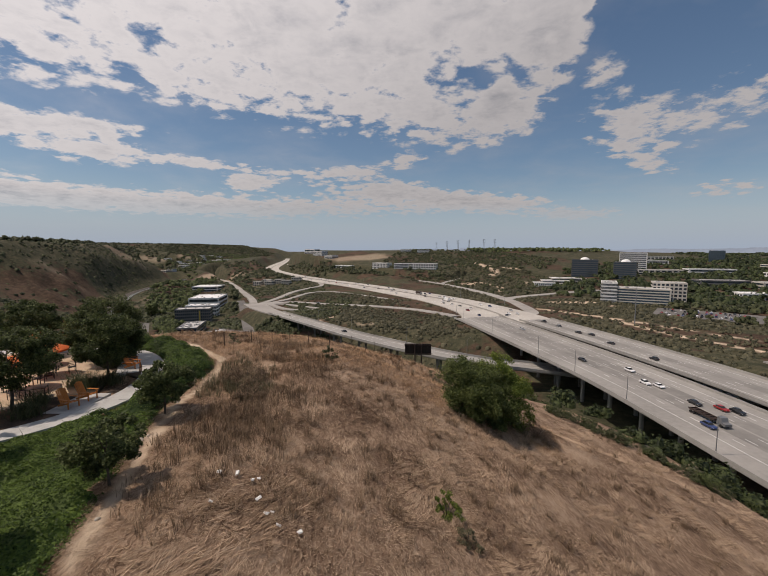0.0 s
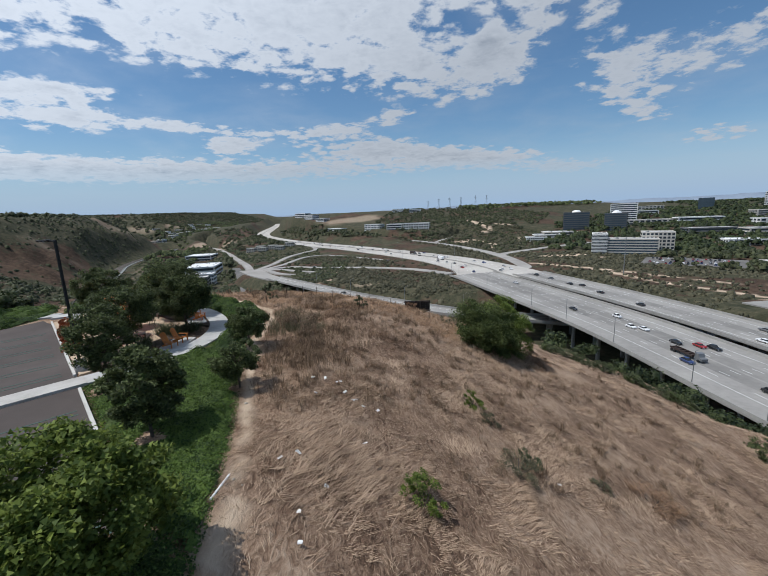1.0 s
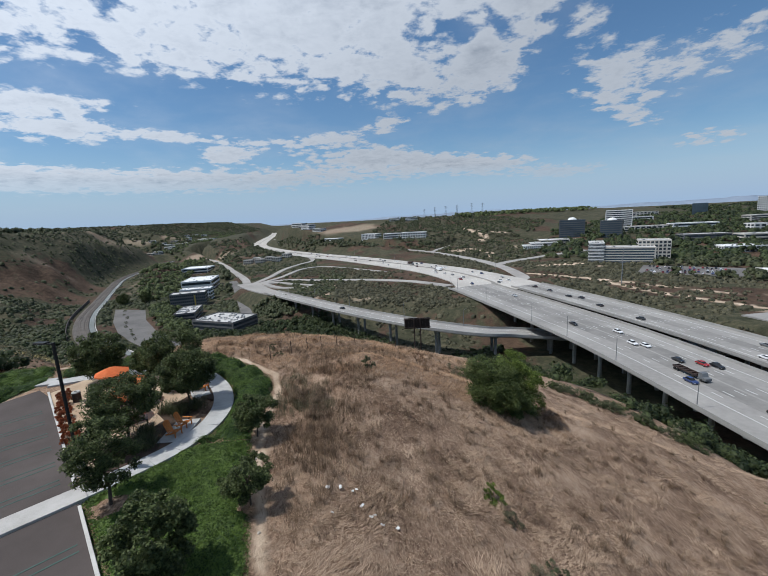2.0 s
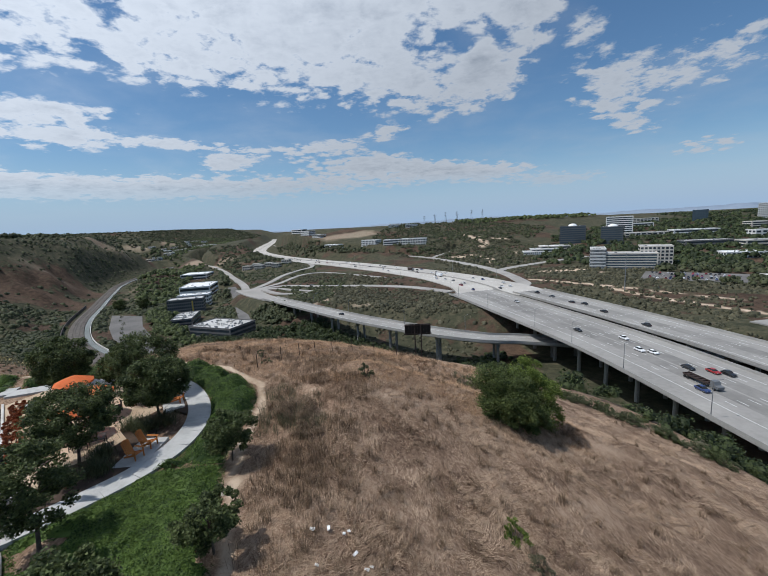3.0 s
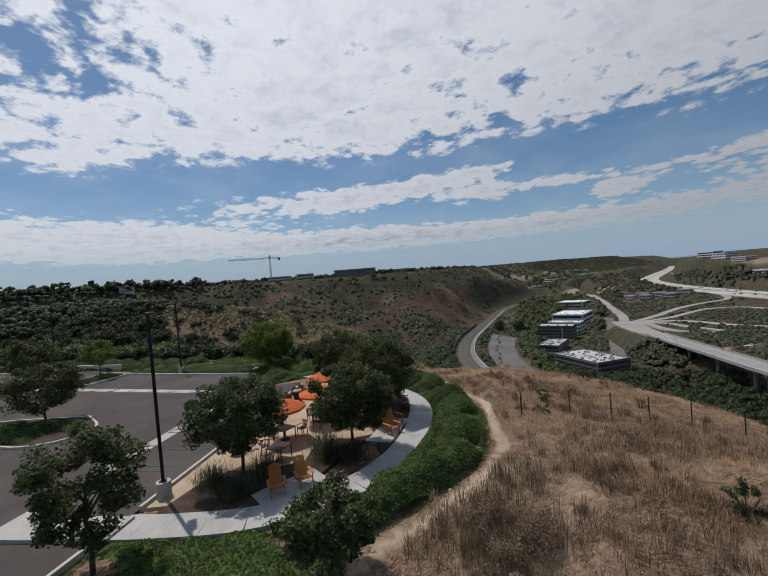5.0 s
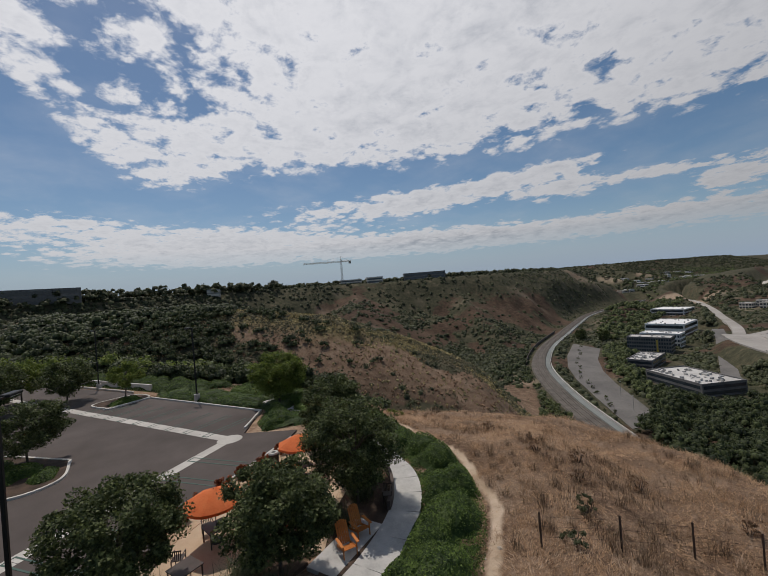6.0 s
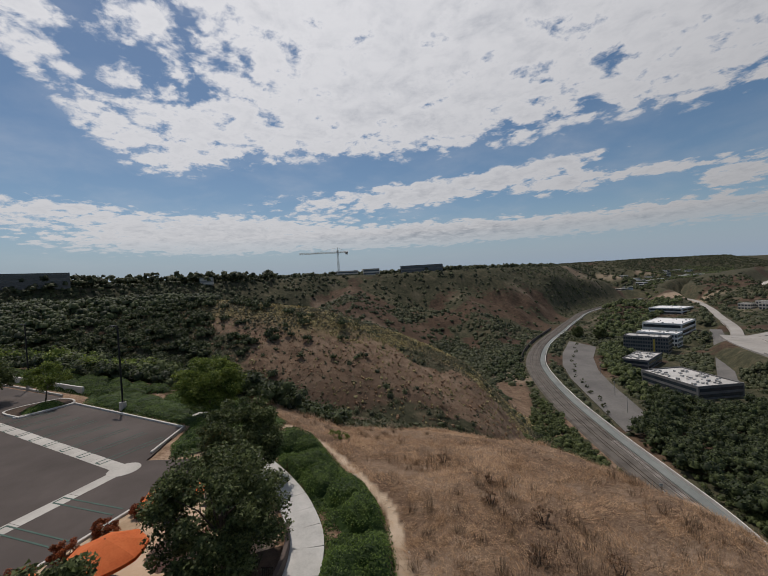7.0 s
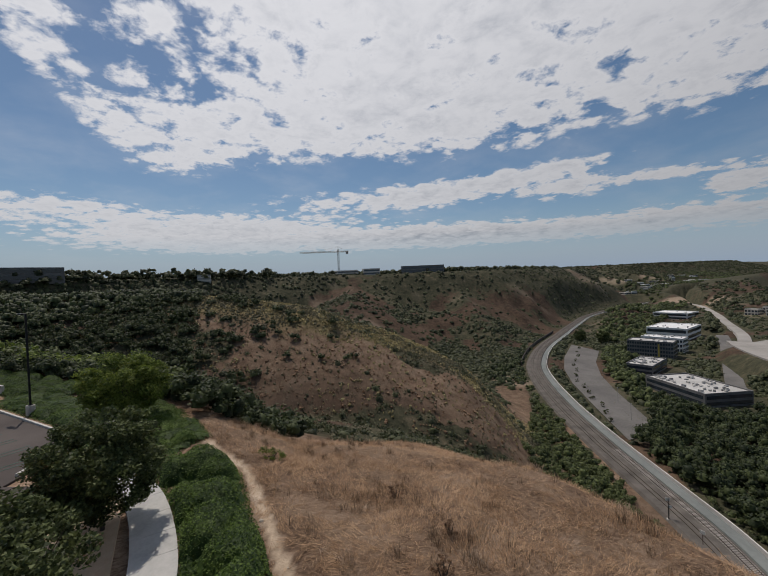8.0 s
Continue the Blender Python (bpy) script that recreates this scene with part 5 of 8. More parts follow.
def woods(label, poly, count, height, leaf, seed, radius=3.0, leaves=8):
    """A wood over an outline: many uneven crowns on the ground."""
    rng = np.random.RandomState(seed)
    p = np.array(poly)
    n = count * 6
    x = p[:, 0].min() + np.ptp(p[:, 0]) * rng.rand(n)
    y = p[:, 1].min() + np.ptp(p[:, 1]) * rng.rand(n)
    ok = (side(x, y, poly) < 0) & road_free(x, y, 1.0) & (side(x, y, DRY_FLAT) > 2)
    for o in BLOCKS + [EAST_LOT, EAST_LOT_B]:
        ok &= side(x, y, o) > 2
    x, y = x[ok][:count], y[ok][:count]
    z = land(x, y)
    pts, sz = [], []
    for px, py, pz in zip(x, y, z):
        h = height * (0.6 + 0.7 * rng.rand())
        r = radius * (0.7 + 0.6 * rng.rand())
        far = math.hypot(px, py) > 480
        for k in range(2 if far else 4):
            pts.append((px + rng.normal() * r * 0.45, py + rng.normal() * r * 0.45, pz + h * (0.35 + 0.35 * rng.rand())))
            sz.append(r * (0.85 if far else 0.62))
    V, F = clumps_of(rng, np.array(pts), np.array(sz), leaves, 0.3 if leaves < 12 else 0.2, 0.9, 0.9 if leaves < 12 else 0.7)
    stuff("trees", label, "trees", V, F, leaf, True)


ALL_LINES = [(RAIL_EDGE, 2.0), ([(x - 6.2, y - 7.8, z) for x, y, z in RAIL_EDGE], 9.0), (FWY_LINE, 34), (ROAD_CONNECT, 8), (ROAD_UP, 8), (ROAD_SIDE, 7), (ROAD_LEFT, 9), (ROAD_STREET, 7), (ROAD_FAR, 9), (ROAD_HILL, 8), (ROAD_EAST, 10), (ROAD_OVER, 13), (LOOP, 6),
             ([(-110, 354, 0), (-165, 440, 0)], 20), (SB[::8], 23), (NB[::8], 17)]


def road_free(x, y, k=1.0):
    ok = np.ones(len(x), bool)
    for line, half in ALL_LINES:
        d, _ = along(x, y, line)
        ok &= d > half * k
    return ok


wild_brush()
knoll_tussocks()
rail_signal(-72.8, 151.7, gz(-72.8, 151.7), 220)
woods("dense dark green trees filling the canyon mouth", [(-40, 150), (-58, 163), (-81, 178), (-106, 195), (-110, 214), (-122, 240), (-148, 268), (-112, 258), (-92, 285), (-54, 290), (-18, 235), (12, 195), (8, 115), (-4, 118), (-30, 142)], 1150, 7.0, DARK_OAK, 71, 2.9, 22)
woods("tall dark gum trees beside the valley car park", [(-98, 192), (-110, 202), (-118, 228), (-126, 240), (-118, 244), (-104, 226), (-94, 204)], 34, 13, DARK_OAK, 145, 3.0, 24)
woods("low green brush below the railway wall", [(-8, 122), (-44, 152), (-81, 179), (-100, 190), (-92, 196), (-60, 176), (-30, 158), (0, 130)], 170, 2.2, VALLEY_LEAF, 146, 1.9, 18)
woods("row of green trees between car park and offices", [(-122, 238), (-158, 268), (-185, 294), (-212, 328), (-238, 370), (-226, 392), (-226, 366), (-202, 350), (-190, 318), (-176, 300), (-156, 288), (-150, 268)], 320, 7, OAK, 72, 2.9)
woods("green trees round the valley offices", [(-269, 410), (-314, 469), (-377, 576), (-448, 720), (-386, 809), (-341, 684), (-314, 585), (-260, 469), (-235, 424)], 520, 7, OAK, 73, 3.2)
woods("trees along the valley road", [(-184, 424), (-206, 487), (-296, 666), (-359, 791), (-332, 809), (-269, 684), (-193, 522), (-171, 442)], 260, 7, OLIVE, 74, 3.0)
woods("shrubby trees below the ramp", [(-172, 425), (-145, 385), (-118, 350), (-92, 322), (-75, 300), (-95, 300), (-125, 330), (-150, 372), (-178, 420)], 190, 4.5, OLIVE, 75, 2.2)
woods("green brush along the canyon floor", [(-50, 140), (-85, 160), (-118, 178), (-155, 203), (-190, 232), (-215, 255), (-232, 262), (-214, 236), (-180, 205), (-148, 178), (-116, 148), (-104, 130), (-60, 104), (-9, 92), (6, 100)], 860, 2.2, VALLEY_LEAF, 76, 2.0, 18)
woods("dark rounded shrubs beside the railway", [(-58, 138), (-100, 160), (-150, 196), (-172, 214), (-160, 196), (-120, 162), (-80, 134)], 60, 3.2, OAK, 147, 2.4, 20)
woods("dark shrubs in the side canyon", [(-195, 232), (-232, 268), (-262, 300), (-290, 320), (-270, 270), (-235, 225), (-200, 205)], 70, 3.4, DARK_OAK, 77, 2.3)
woods("shrubs planted on the interchange islands", [(-130, 480), (-120, 538), (-95, 548), (-45, 490), (-8, 440), (12, 395), (-30, 418), (-100, 455)], 420, 1.5, SCRUB, 78, 1.4)
woods("scrub on the bank below the freeway", [(-85, 335), (-75, 410), (-30, 392), (15, 360), (45, 310), (60, 258), (30, 258), (-10, 282), (-55, 312)], 900, 1.2, SCRUB, 79, 1.2)
woods("dark trees over the far hillside", [(-20, 1000), (-60, 880), (40, 790), (130, 830), (300, 800), (420, 1000), (300, 1180), (50, 1200), (20, 1210)], 1300, 4, SHRUB, 80, 3.0)
woods("dark trees on the hilltop", [(230, 1130), (420, 1180), (700, 1300), (700, 1500), (400, 1400), (220, 1260)], 500, 9, OAK, 81, 5.5)
woods("trees among the eastern offices", [(190, 520), (260, 470), (300, 400), (420, 380), (700, 500), (900, 800), (700, 1000), (400, 900), (300, 700)], 1500, 7, DARK_OAK, 82, 4.5)
woods("trees over the eastern plateau", [(350, 380), (340, 260), (300, 210), (420, 160), (700, 200), (1300, 500), (1500, 1200), (900, 1300), (700, 800)], 1900, 7, DARK_OAK, 83, 5.0)
woods("shrubs on the eastern banks", [(150, 230), (150, 300), (140, 400), (230, 480), (280, 400), (250, 260), (210, 215)], 380, 1.5, SCRUB, 84, 1.5)
woods("trees along the western mesa's rim", [(-440, -180), (-500, -20), (-560, 130), (-565, 240), (-510, 355), (-498, 450), (-545, 640), (-640, 800), (-690, 790), (-620, 620), (-580, 450), (-600, 340), (-660, 200), (-600, 0), (-540, -200)], 1100, 7.0, SHRUB, 85, 3.8)
woods("dark trees on the far western mesa", [(-700, 950), (-900, 1350), (-1100, 2100), (-1050, 2600), (-1500, 2900), (-1900, 2200), (-1500, 1700), (-1000, 1000)], 2600, 5, SHRUB, 86, 4.6)
woods("trees of the valley town", [(-480, 900), (-560, 1050), (-640, 1400), (-760, 2000), (-900, 2300), (-1000, 2000), (-850, 1500), (-650, 1050)], 1300, 6, OAK, 87, 3.8)
woods("dense dark green shrubs filling the side canyon", [(-66, 33), (-98, 12), (-125, -25), (-150, -70), (-240, -70), (-260, -10), (-215, 40), (-165, 34), (-130, 34), (-82, 40)], 1700, 3.0, DARK_OAK, 88, 2.4)
woods("leafy trees on the slope behind the car park", [(-50, 36), (-64, 25), (-98, 2), (-128, -45), (-140, -45), (-112, 6), (-76, 32), (-58, 40)], 75, 3.6, OAK, 89, 2.2)
woods("dark shrubs between the planting and the canyon", [(-44, 39), (-47, 36), (-54, 32), (-62, 27.5), (-69, 22), (-103, -3.5), (-110, 4), (-76, 34), (-62, 42), (-49, 46)], 470, 2.4, DARK_OAK, 144, 1.6)
woods("bright green trees on the slope behind the car park", [(-64, 25), (-98, 2), (-128, -45), (-138, -45), (-110, 4), (-74, 30)], 32, 3.8, BRIGHT_LEAF, 90, 2.2)
woods("dark scrub over the far valley slopes", [(-1100, 1650), (-900, 1900), (-820, 2300), (-860, 2700), (-1150, 2750), (-1250, 2200)], 2400, 4, SHRUB, 141, 4.2)
woods("dark chaparral on the slope behind the knoll", [(-330, 0), (-262, 30), (-262, 70), (-300, 95), (-360, 130), (-420, 160), (-450, 100), (-430, 0)], 700, 2.4, DARK_OAK, 142, 2.4)
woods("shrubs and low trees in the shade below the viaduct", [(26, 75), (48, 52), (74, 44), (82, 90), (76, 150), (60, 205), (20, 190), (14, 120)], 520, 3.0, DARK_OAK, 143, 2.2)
woods("tall dark conifers and gums on the mesa's rim", [(-420, -120), (-470, -40), (-500, 40), (-540, 130), (-560, 130), (-530, 40), (-500, -60), (-450, -150)], 230, 13, SHRUB, 91, 3.6)
woods("dark hedge of trees across the hillside offices", [(-350, 1200), (-230, 1000), (-92, 790), (87, 725), (95, 755), (-80, 835), (-200, 1050), (-320, 1240)], 420, 6, SHRUB, 92, 4.0)
woods("dark trees beside the eastern car parks", [(250, 330), (300, 280), (420, 300), (400, 380), (330, 420), (280, 400)], 140, 7, SHRUB, 93, 4.0)
woods("trees over the low hills above the valley road", [(-330, 740), (-210, 690), (-150, 900), (-300, 1150), (-500, 1100)], 360, 5, SHRUB, 94, 3.4)
woods("trees and scrub on the far valley side", [(-620, 900), (-560, 1010), (-640, 1300), (-760, 1600), (-950, 1800), (-900, 1400), (-760, 1000)], 500, 6, SHRUB, 95, 4.5)
woods("low scrub over the slopes beside the freeway", [(100, 480), (230, 490), (330, 640), (260, 800), (120, 830), (-20, 780), (60, 650)], 900, 1.6, SCRUB, 96, 2.4)
woods("dark shrubs over the slopes beside the freeway", [(120, 520), (230, 500), (330, 640), (260, 800), (120, 830), (-60, 800), (60, 700)], 260, 3.5, SHRUB, 97, 2.8)
woods("round dark shrubs on the face of the knoll", [(-205, 10), (-188, 40), (-170, 70), (-150, 84), (-128, 82), (-130, 62), (-128, 44), (-140, 22), (-172, 5)], 85, 1.9, DARK_OAK, 98, 2.3)
woods("round dark shrubs on the reddish canyon slopes", [(-230, 130), (-200, 190), (-240, 240), (-320, 270), (-420, 330), (-470, 300), (-480, 120), (-330, 90), (-270, 100)], 170, 1.9, SHRUB, 99, 2.6)
# ---------------- the car park ----------------
LOT = [(-9.8, 4.6), (-19.4, 14.6), (-33.9, 29.3), (-36.2, 30.9), (-38.4, 26.8), (-39.4, 27.2), (-44.2, 29.0), (-60, 17.8), (-64, 16.2), (-93, -5.5), (-125, -55), (-60, -110), (-15, -60), (-8.2, -10)]
LOT_MAT = surface("car_park_asphalt", ((0.056, 0.045, 0.040), (0.076, 0.062, 0.056), (0.10, 0.083, 0.075)), 0.18, 22, 0.9, 0.15)
tagged(part("road_car_park", slab(LOT, -0.5, 0.0), LOT_MAT), "warm grey asphalt car park with faded green stall lines", "car park", kind="structure")
GREEN_PAINT = surface("faded_green_paint", ((0.045, 0.085, 0.07), (0.062, 0.11, 0.092)), 1.5, 20, 0.8, 0.0)


def strip(name, label, a, b, width, z0, z1, mat, category="kerb", bevel=0.0):
    """A straight bar between two plan points."""
    a, b = Vector(a), Vector(b)
    d = b - a
    bm = bmesh.new()
    box(bm, (d.length, width, z1 - z0), (0, 0, (z0 + z1) / 2), bevel)
    bmesh.ops.transform(bm, matrix=Matrix.Translation((*(a + b) / 2, 0)) @ Matrix.Rotation(math.atan2(d.y, d.x), 4, "Z"), verts=bm.verts)
    return tagged(part(name, bm, mat), label, category, kind="structure")


def slabs_along(name, label, a, b, width, mat, length=3.0, z=0.006):
    """A gutter of single concrete slabs with open joints."""
    a, b = Vector(a), Vector(b)
    d = b - a
    n = max(1, round(d.length / length))
    t = thing(name, label, "gutter", kind="structure")
    t.matrix_basis = Matrix.Translation((*a, 0)) @ Matrix.Rotation(math.atan2(d.y, d.x), 4, "Z")
    step = d.length / n
    bm = bmesh.new()
    box(bm, (step - 0.02, width, 0.1), (step / 2, 0, z - 0.05), 0.008)
    first = part("slab", bm, mat, t)
    for i in range(1, n):
        o = new("slab", first.data)
        o.parent = t
        o.location = (i * step, 0, 0)
    return t


GUTTER = surface("gutter_concrete", ((0.36, 0.34, 0.31), (0.44, 0.42, 0.385), (0.50, 0.48, 0.44)), 0.5, 9, 0.85, 0.08, random_shift=0.3)
slabs_along("gutter_near", "pale concrete drainage gutter between stalls and aisle", (-9.5, -2.6), (-22.2, 10.1), 0.95, GUTTER)
slabs_along("gutter_mid", "pale concrete drainage gutter between stalls and aisle", (-23.2, 11.1), (-37.4, 25.4), 0.95, GUTTER)
slabs_along("gutter_far", "pale concrete drainage gutter along the far stalls", (-38.2, 25.2), (-93, -13.0), 0.95, GUTTER)
bm = bmesh.new()
bmesh.ops.create_cone(bm, cap_ends=True, segments=20, radius1=1.05, radius2=1.0, depth=0.1)
bmesh.ops.translate(bm, vec=(-37.6, 25.6, -0.036), verts=bm.verts)
tagged(part("gutter_drain", bm, GUTTER), "round concrete apron where the gutters meet", "gutter", kind="structure")
UDIR, VDIR = Vector((-0.7071, 0.7071)), Vector((-0.7071, -0.7071))


def hairpin(at, out, name="stall_line"):
    """A faded green hairpin stall line: two strokes joined at the aisle end. at: aisle end; out: way into the stall."""
    side_ = Vector((-out.y, out.x))
    bm = bmesh.new()
    for s in (-0.28, 0.28):
        c = at + side_ * s + out * 2.45
        vs = box(bm, (4.9, 0.10, 0.012), (0, 0, 0))
        bmesh.ops.transform(bm, matrix=Matrix.Translation((*c, 0.004)) @ Matrix.Rotation(math.atan2(out.y, out.x), 4, "Z"), verts=vs)
    vs = box(bm, (0.10, 0.46, 0.012))
    bmesh.ops.transform(bm, matrix=Matrix.Translation((*(at + out * 0.05), 0.006)) @ Matrix.Rotation(math.atan2(out.y, out.x), 4, "Z"), verts=vs)
    bmesh.ops.translate(bm, vec=(0, 0, 0.004), verts=bm.verts)
    return tagged(part(name, bm, GREEN_PAINT), "faded green hairpin stall line on asphalt", "stall line", "stall lines", kind="structure")


IN_NEAR = -VDIR
for q in ((-12.6, 0.9), (-14.5, 2.6), (-16.4, 4.4), (-18.3, 6.2), (-20.2, 8.1)):
    hairpin(Vector(q) + VDIR * 0.2, IN_NEAR)
for k in range(6):
    hairpin(Vector((-25.4, 13.2)) + UDIR * 2.72 * k + VDIR * 0.2, IN_NEAR)
IN_FAR = Vector((-0.58, 0.815))
for k in range(9):
    hairpin(Vector((-39.9, 23.9)) + Vector((-0.815, -0.58)) * 2.72 * k - IN_FAR * 0.25, IN_FAR)

KERB = surface("kerb_concrete", ((0.42, 0.40, 0.37), (0.52, 0.50, 0.46), (0.58, 0.56, 0.52)), 0.8, 12, 0.8, 0.05)
strip("kerb_garden_south", "pale concrete kerb between stalls and planting", (-9.7, 4.65), (-19.0, 14.2), 0.17, -0.3, 0.15, KERB, bevel=0.02)
strip("kerb_garden_north", "pale concrete kerb between stalls and garden", (-20.9, 16.2), (-34.6, 30.1), 0.17, -0.3, 0.15, KERB, bevel=0.02)
strip("kerb_far", "pale concrete kerb behind the far stalls", (-44.2, 29.05), (-60.2, 17.9), 0.17, -0.3, 0.15, KERB, bevel=0.02)
strip("kerb_far_end", "pale concrete kerb at the end of the stalls", (-60.2, 17.9), (-57.6, 13.4), 0.17, -0.3, 0.15, KERB, bevel=0.02)
strip("kerb_corner", "pale concrete kerb beside the ramp", (-39.6, 27.0), (-44.3, 29.1), 0.17, -0.3, 0.15, KERB, bevel=0.02)
strip("kerb_back", "pale concrete kerb along the lot's back", (-66, 15.3), (-94, -5.2), 0.17, -0.3, 0.15, KERB, bevel=0.02)
strip("low_wall_back", "low pale wall behind the far stalls", (-65.6, 17.5), (-98.6, -6.6), 0.25, -0.5, 0.75, KERB, "wall", bevel=0.02)


def island(name, label, outline, planted=True):
    """A kerbed island: a concrete rim round soil, or a solid concrete finger."""
    t = thing(name, label, "kerb island", kind="structure")
    if planted:
        line = spline(list(outline) + [outline[0]], 6)
        V, F = ribbon(np.c_[line, np.zeros(len(line))], [(-0.09, -0.2), (-0.09, 0.14), (0.09, 0.14), (0.09, -0.2)], True)
        part("kerb", raw_mesh("kerb", V, F, KERB), None, t)
        part("soil", slab([tuple(p) for p in line[:-1]], -0.2, 0.10), MULCH, t)
    else:
        part("top", slab(outline, -0.2, 0.15), CONCRETE, t)
    return t


def finger(a, b, w, n=7):
    """Outline of a bar from a to b with a rounded end at b."""
    a, b = Vector(a), Vector(b)
    d = (b - a).normalized()
    s = Vector((-d.y, d.x)) * w / 2
    pts = [a + s]
    ang0 = math.atan2(s.y, s.x)
    for i in range(n + 1):
        q = ang0 - math.pi * i / n
        pts.append(b - d * w / 2 + Vector((math.cos(q), math.sin(q))) * w / 2)
    pts.append(a - s)
    return [tuple(p) for p in pts]


island("kerb_island_walk", "concrete walkway finger crossing the stalls", finger((-19.6, 15.4), (-23.6, 11.3), 1.55), False)
island("kerb_island_planted", "kerbed planting island with shrubs and trees", [(-41.0, 14.2), (-37.2, 14.6), (-35.6, 12.8), (-36.4, 10.4), (-39, 8), (-37.6, 5.2), (-42, 3.4), (-46.4, 7.2)])
island("kerb_island_end", "kerbed planting island at the row's end", [(-57.4, 14.0), (-60.6, 17.6), (-63.6, 15.6), (-61.4, 11.6)])

# ---------------- the garden ----------------
PATHC = spline([(-20.0, 15.3), (-18.5, 17.0), (-16.6, 19.6), (-15.6, 22.6), (-15.9, 26), (-17.6, 29.5), (-20.4, 32.7), (-23.4, 34.4), (-26.4, 34.8), (-29.5, 34.6), (-33, 33.9), (-36.5, 32.5)], 6)
path = thing("pavement_garden", "curved pale concrete garden path in jointed slabs", "path", kind="structure")
LIGHT_CONCRETE = surface("path_concrete", ((0.34, 0.335, 0.32), (0.42, 0.415, 0.395), (0.48, 0.47, 0.45)), 0.9, 10, 0.85, 0.05, random_shift=0.12)
PATHW = np.c_[PATHC, np.zeros(len(PATHC))]
for i in range(0, len(PATHC) - 1, 3):
    seg = PATHW[i:i + 4].copy()
    if len(seg) < 2:
        continue
    d0, d1 = seg[1] - seg[0], seg[-1] - seg[-2]
    seg[0] += d0 / np.linalg.norm(d0) * 0.004
    seg[-1] -= d1 / np.linalg.norm(d1) * 0.004
    V, F = ribbon(seg, [(-0.82, -0.2), (-0.82, 0.045), (0.82, 0.045), (0.82, -0.2)], True)
    part("slab", raw_mesh("slab", V, F, LIGHT_CONCRETE), None, path)
for x0, y0, x1, y1, w in ((-16.55, 20.35, -16.7, 23.6, 1.75), (-17.9, 28.1, -20.0, 31.3, 1.5)):
    a, b = Vector((x0, y0)), Vector((x1, y1))
    n = Vector((-(b - a).y, (b - a).x)).normalized() * w
    part("slab", slab([tuple(a), tuple(b), tuple(b + n), tuple(a + n)], -0.2, 0.052), LIGHT_CONCRETE, path)
inner = shifted(PATHW, -0.8)[:, :2]
outer = shifted(PATHW, 0.8)[:, :2]
GRANITE = surface("decomposed_granite", ((0.36, 0.265, 0.175), (0.45, 0.34, 0.235), (0.52, 0.41, 0.30)), 0.4, 26, 0.95, 0.3)
tagged(part("pavement_granite", slab([(-20.8, 16.4), (-19.4, 18.4), (-18.6, 21.6), (-20.6, 25.6), (-19.8, 28.2), (-22.0, 30.9), (-25.0, 33.6), (-33.4, 33.0), (-34.4, 30.0)], -0.3, 0.02), GRANITE), "tan crushed granite terrace of the garden", "terrace", kind="structure")
tagged(part("ground_bed_near", slab([tuple(p) for p in inner[3:16]] + [(-19.4, 27.4), (-20.8, 26.4), (-20.9, 24.8), (-19.6, 23.6), (-20.2, 21.6), (-21.6, 20.2), (-21.2, 18.6)], -0.3, 0.05), MULCH), "dark bark-mulch planting bed", "planting bed", kind="structure")
tagged(part("ground_bed_far", slab([tuple(p) for p in inner[26:44]] + [(-24.4, 31.2), (-22.4, 29.6), (-20.8, 28.8)], -0.3, 0.05), MULCH), "dark bark-mulch planting bed", "planting bed", kind="structure")
tagged(part("ground_bed_kerb", slab([(-24.6, 20.6), (-33.6, 29.8), (-32.6, 30.6), (-23.8, 21.6)], -0.3, 0.045), SOIL), "sandy planting strip along the kerb", "planting bed", kind="structure")
V, F = ribbon(np.c_[spline([(-36.6, 33.2), (-40, 32.4), (-44, 31.8), (-48, 30.4)], 5), np.zeros(16)], [(-0.9, -0.2), (-0.9, 0.05), (0.9, 0.05), (0.9, -0.2)], True)
tagged(part("pavement_link", raw_mesh("pavement_link", V, F, LIGHT_CONCRETE)), "pale concrete walk behind the lot", "path", kind="structure")


BARE_RINGS = [(-17.5, 14.5, 1.0), (-11.6, 9.0, 0.8), (-9.3, 13.8, 0.7), (-11.2, 20.6, 0.5)]      # mulch round the young trees


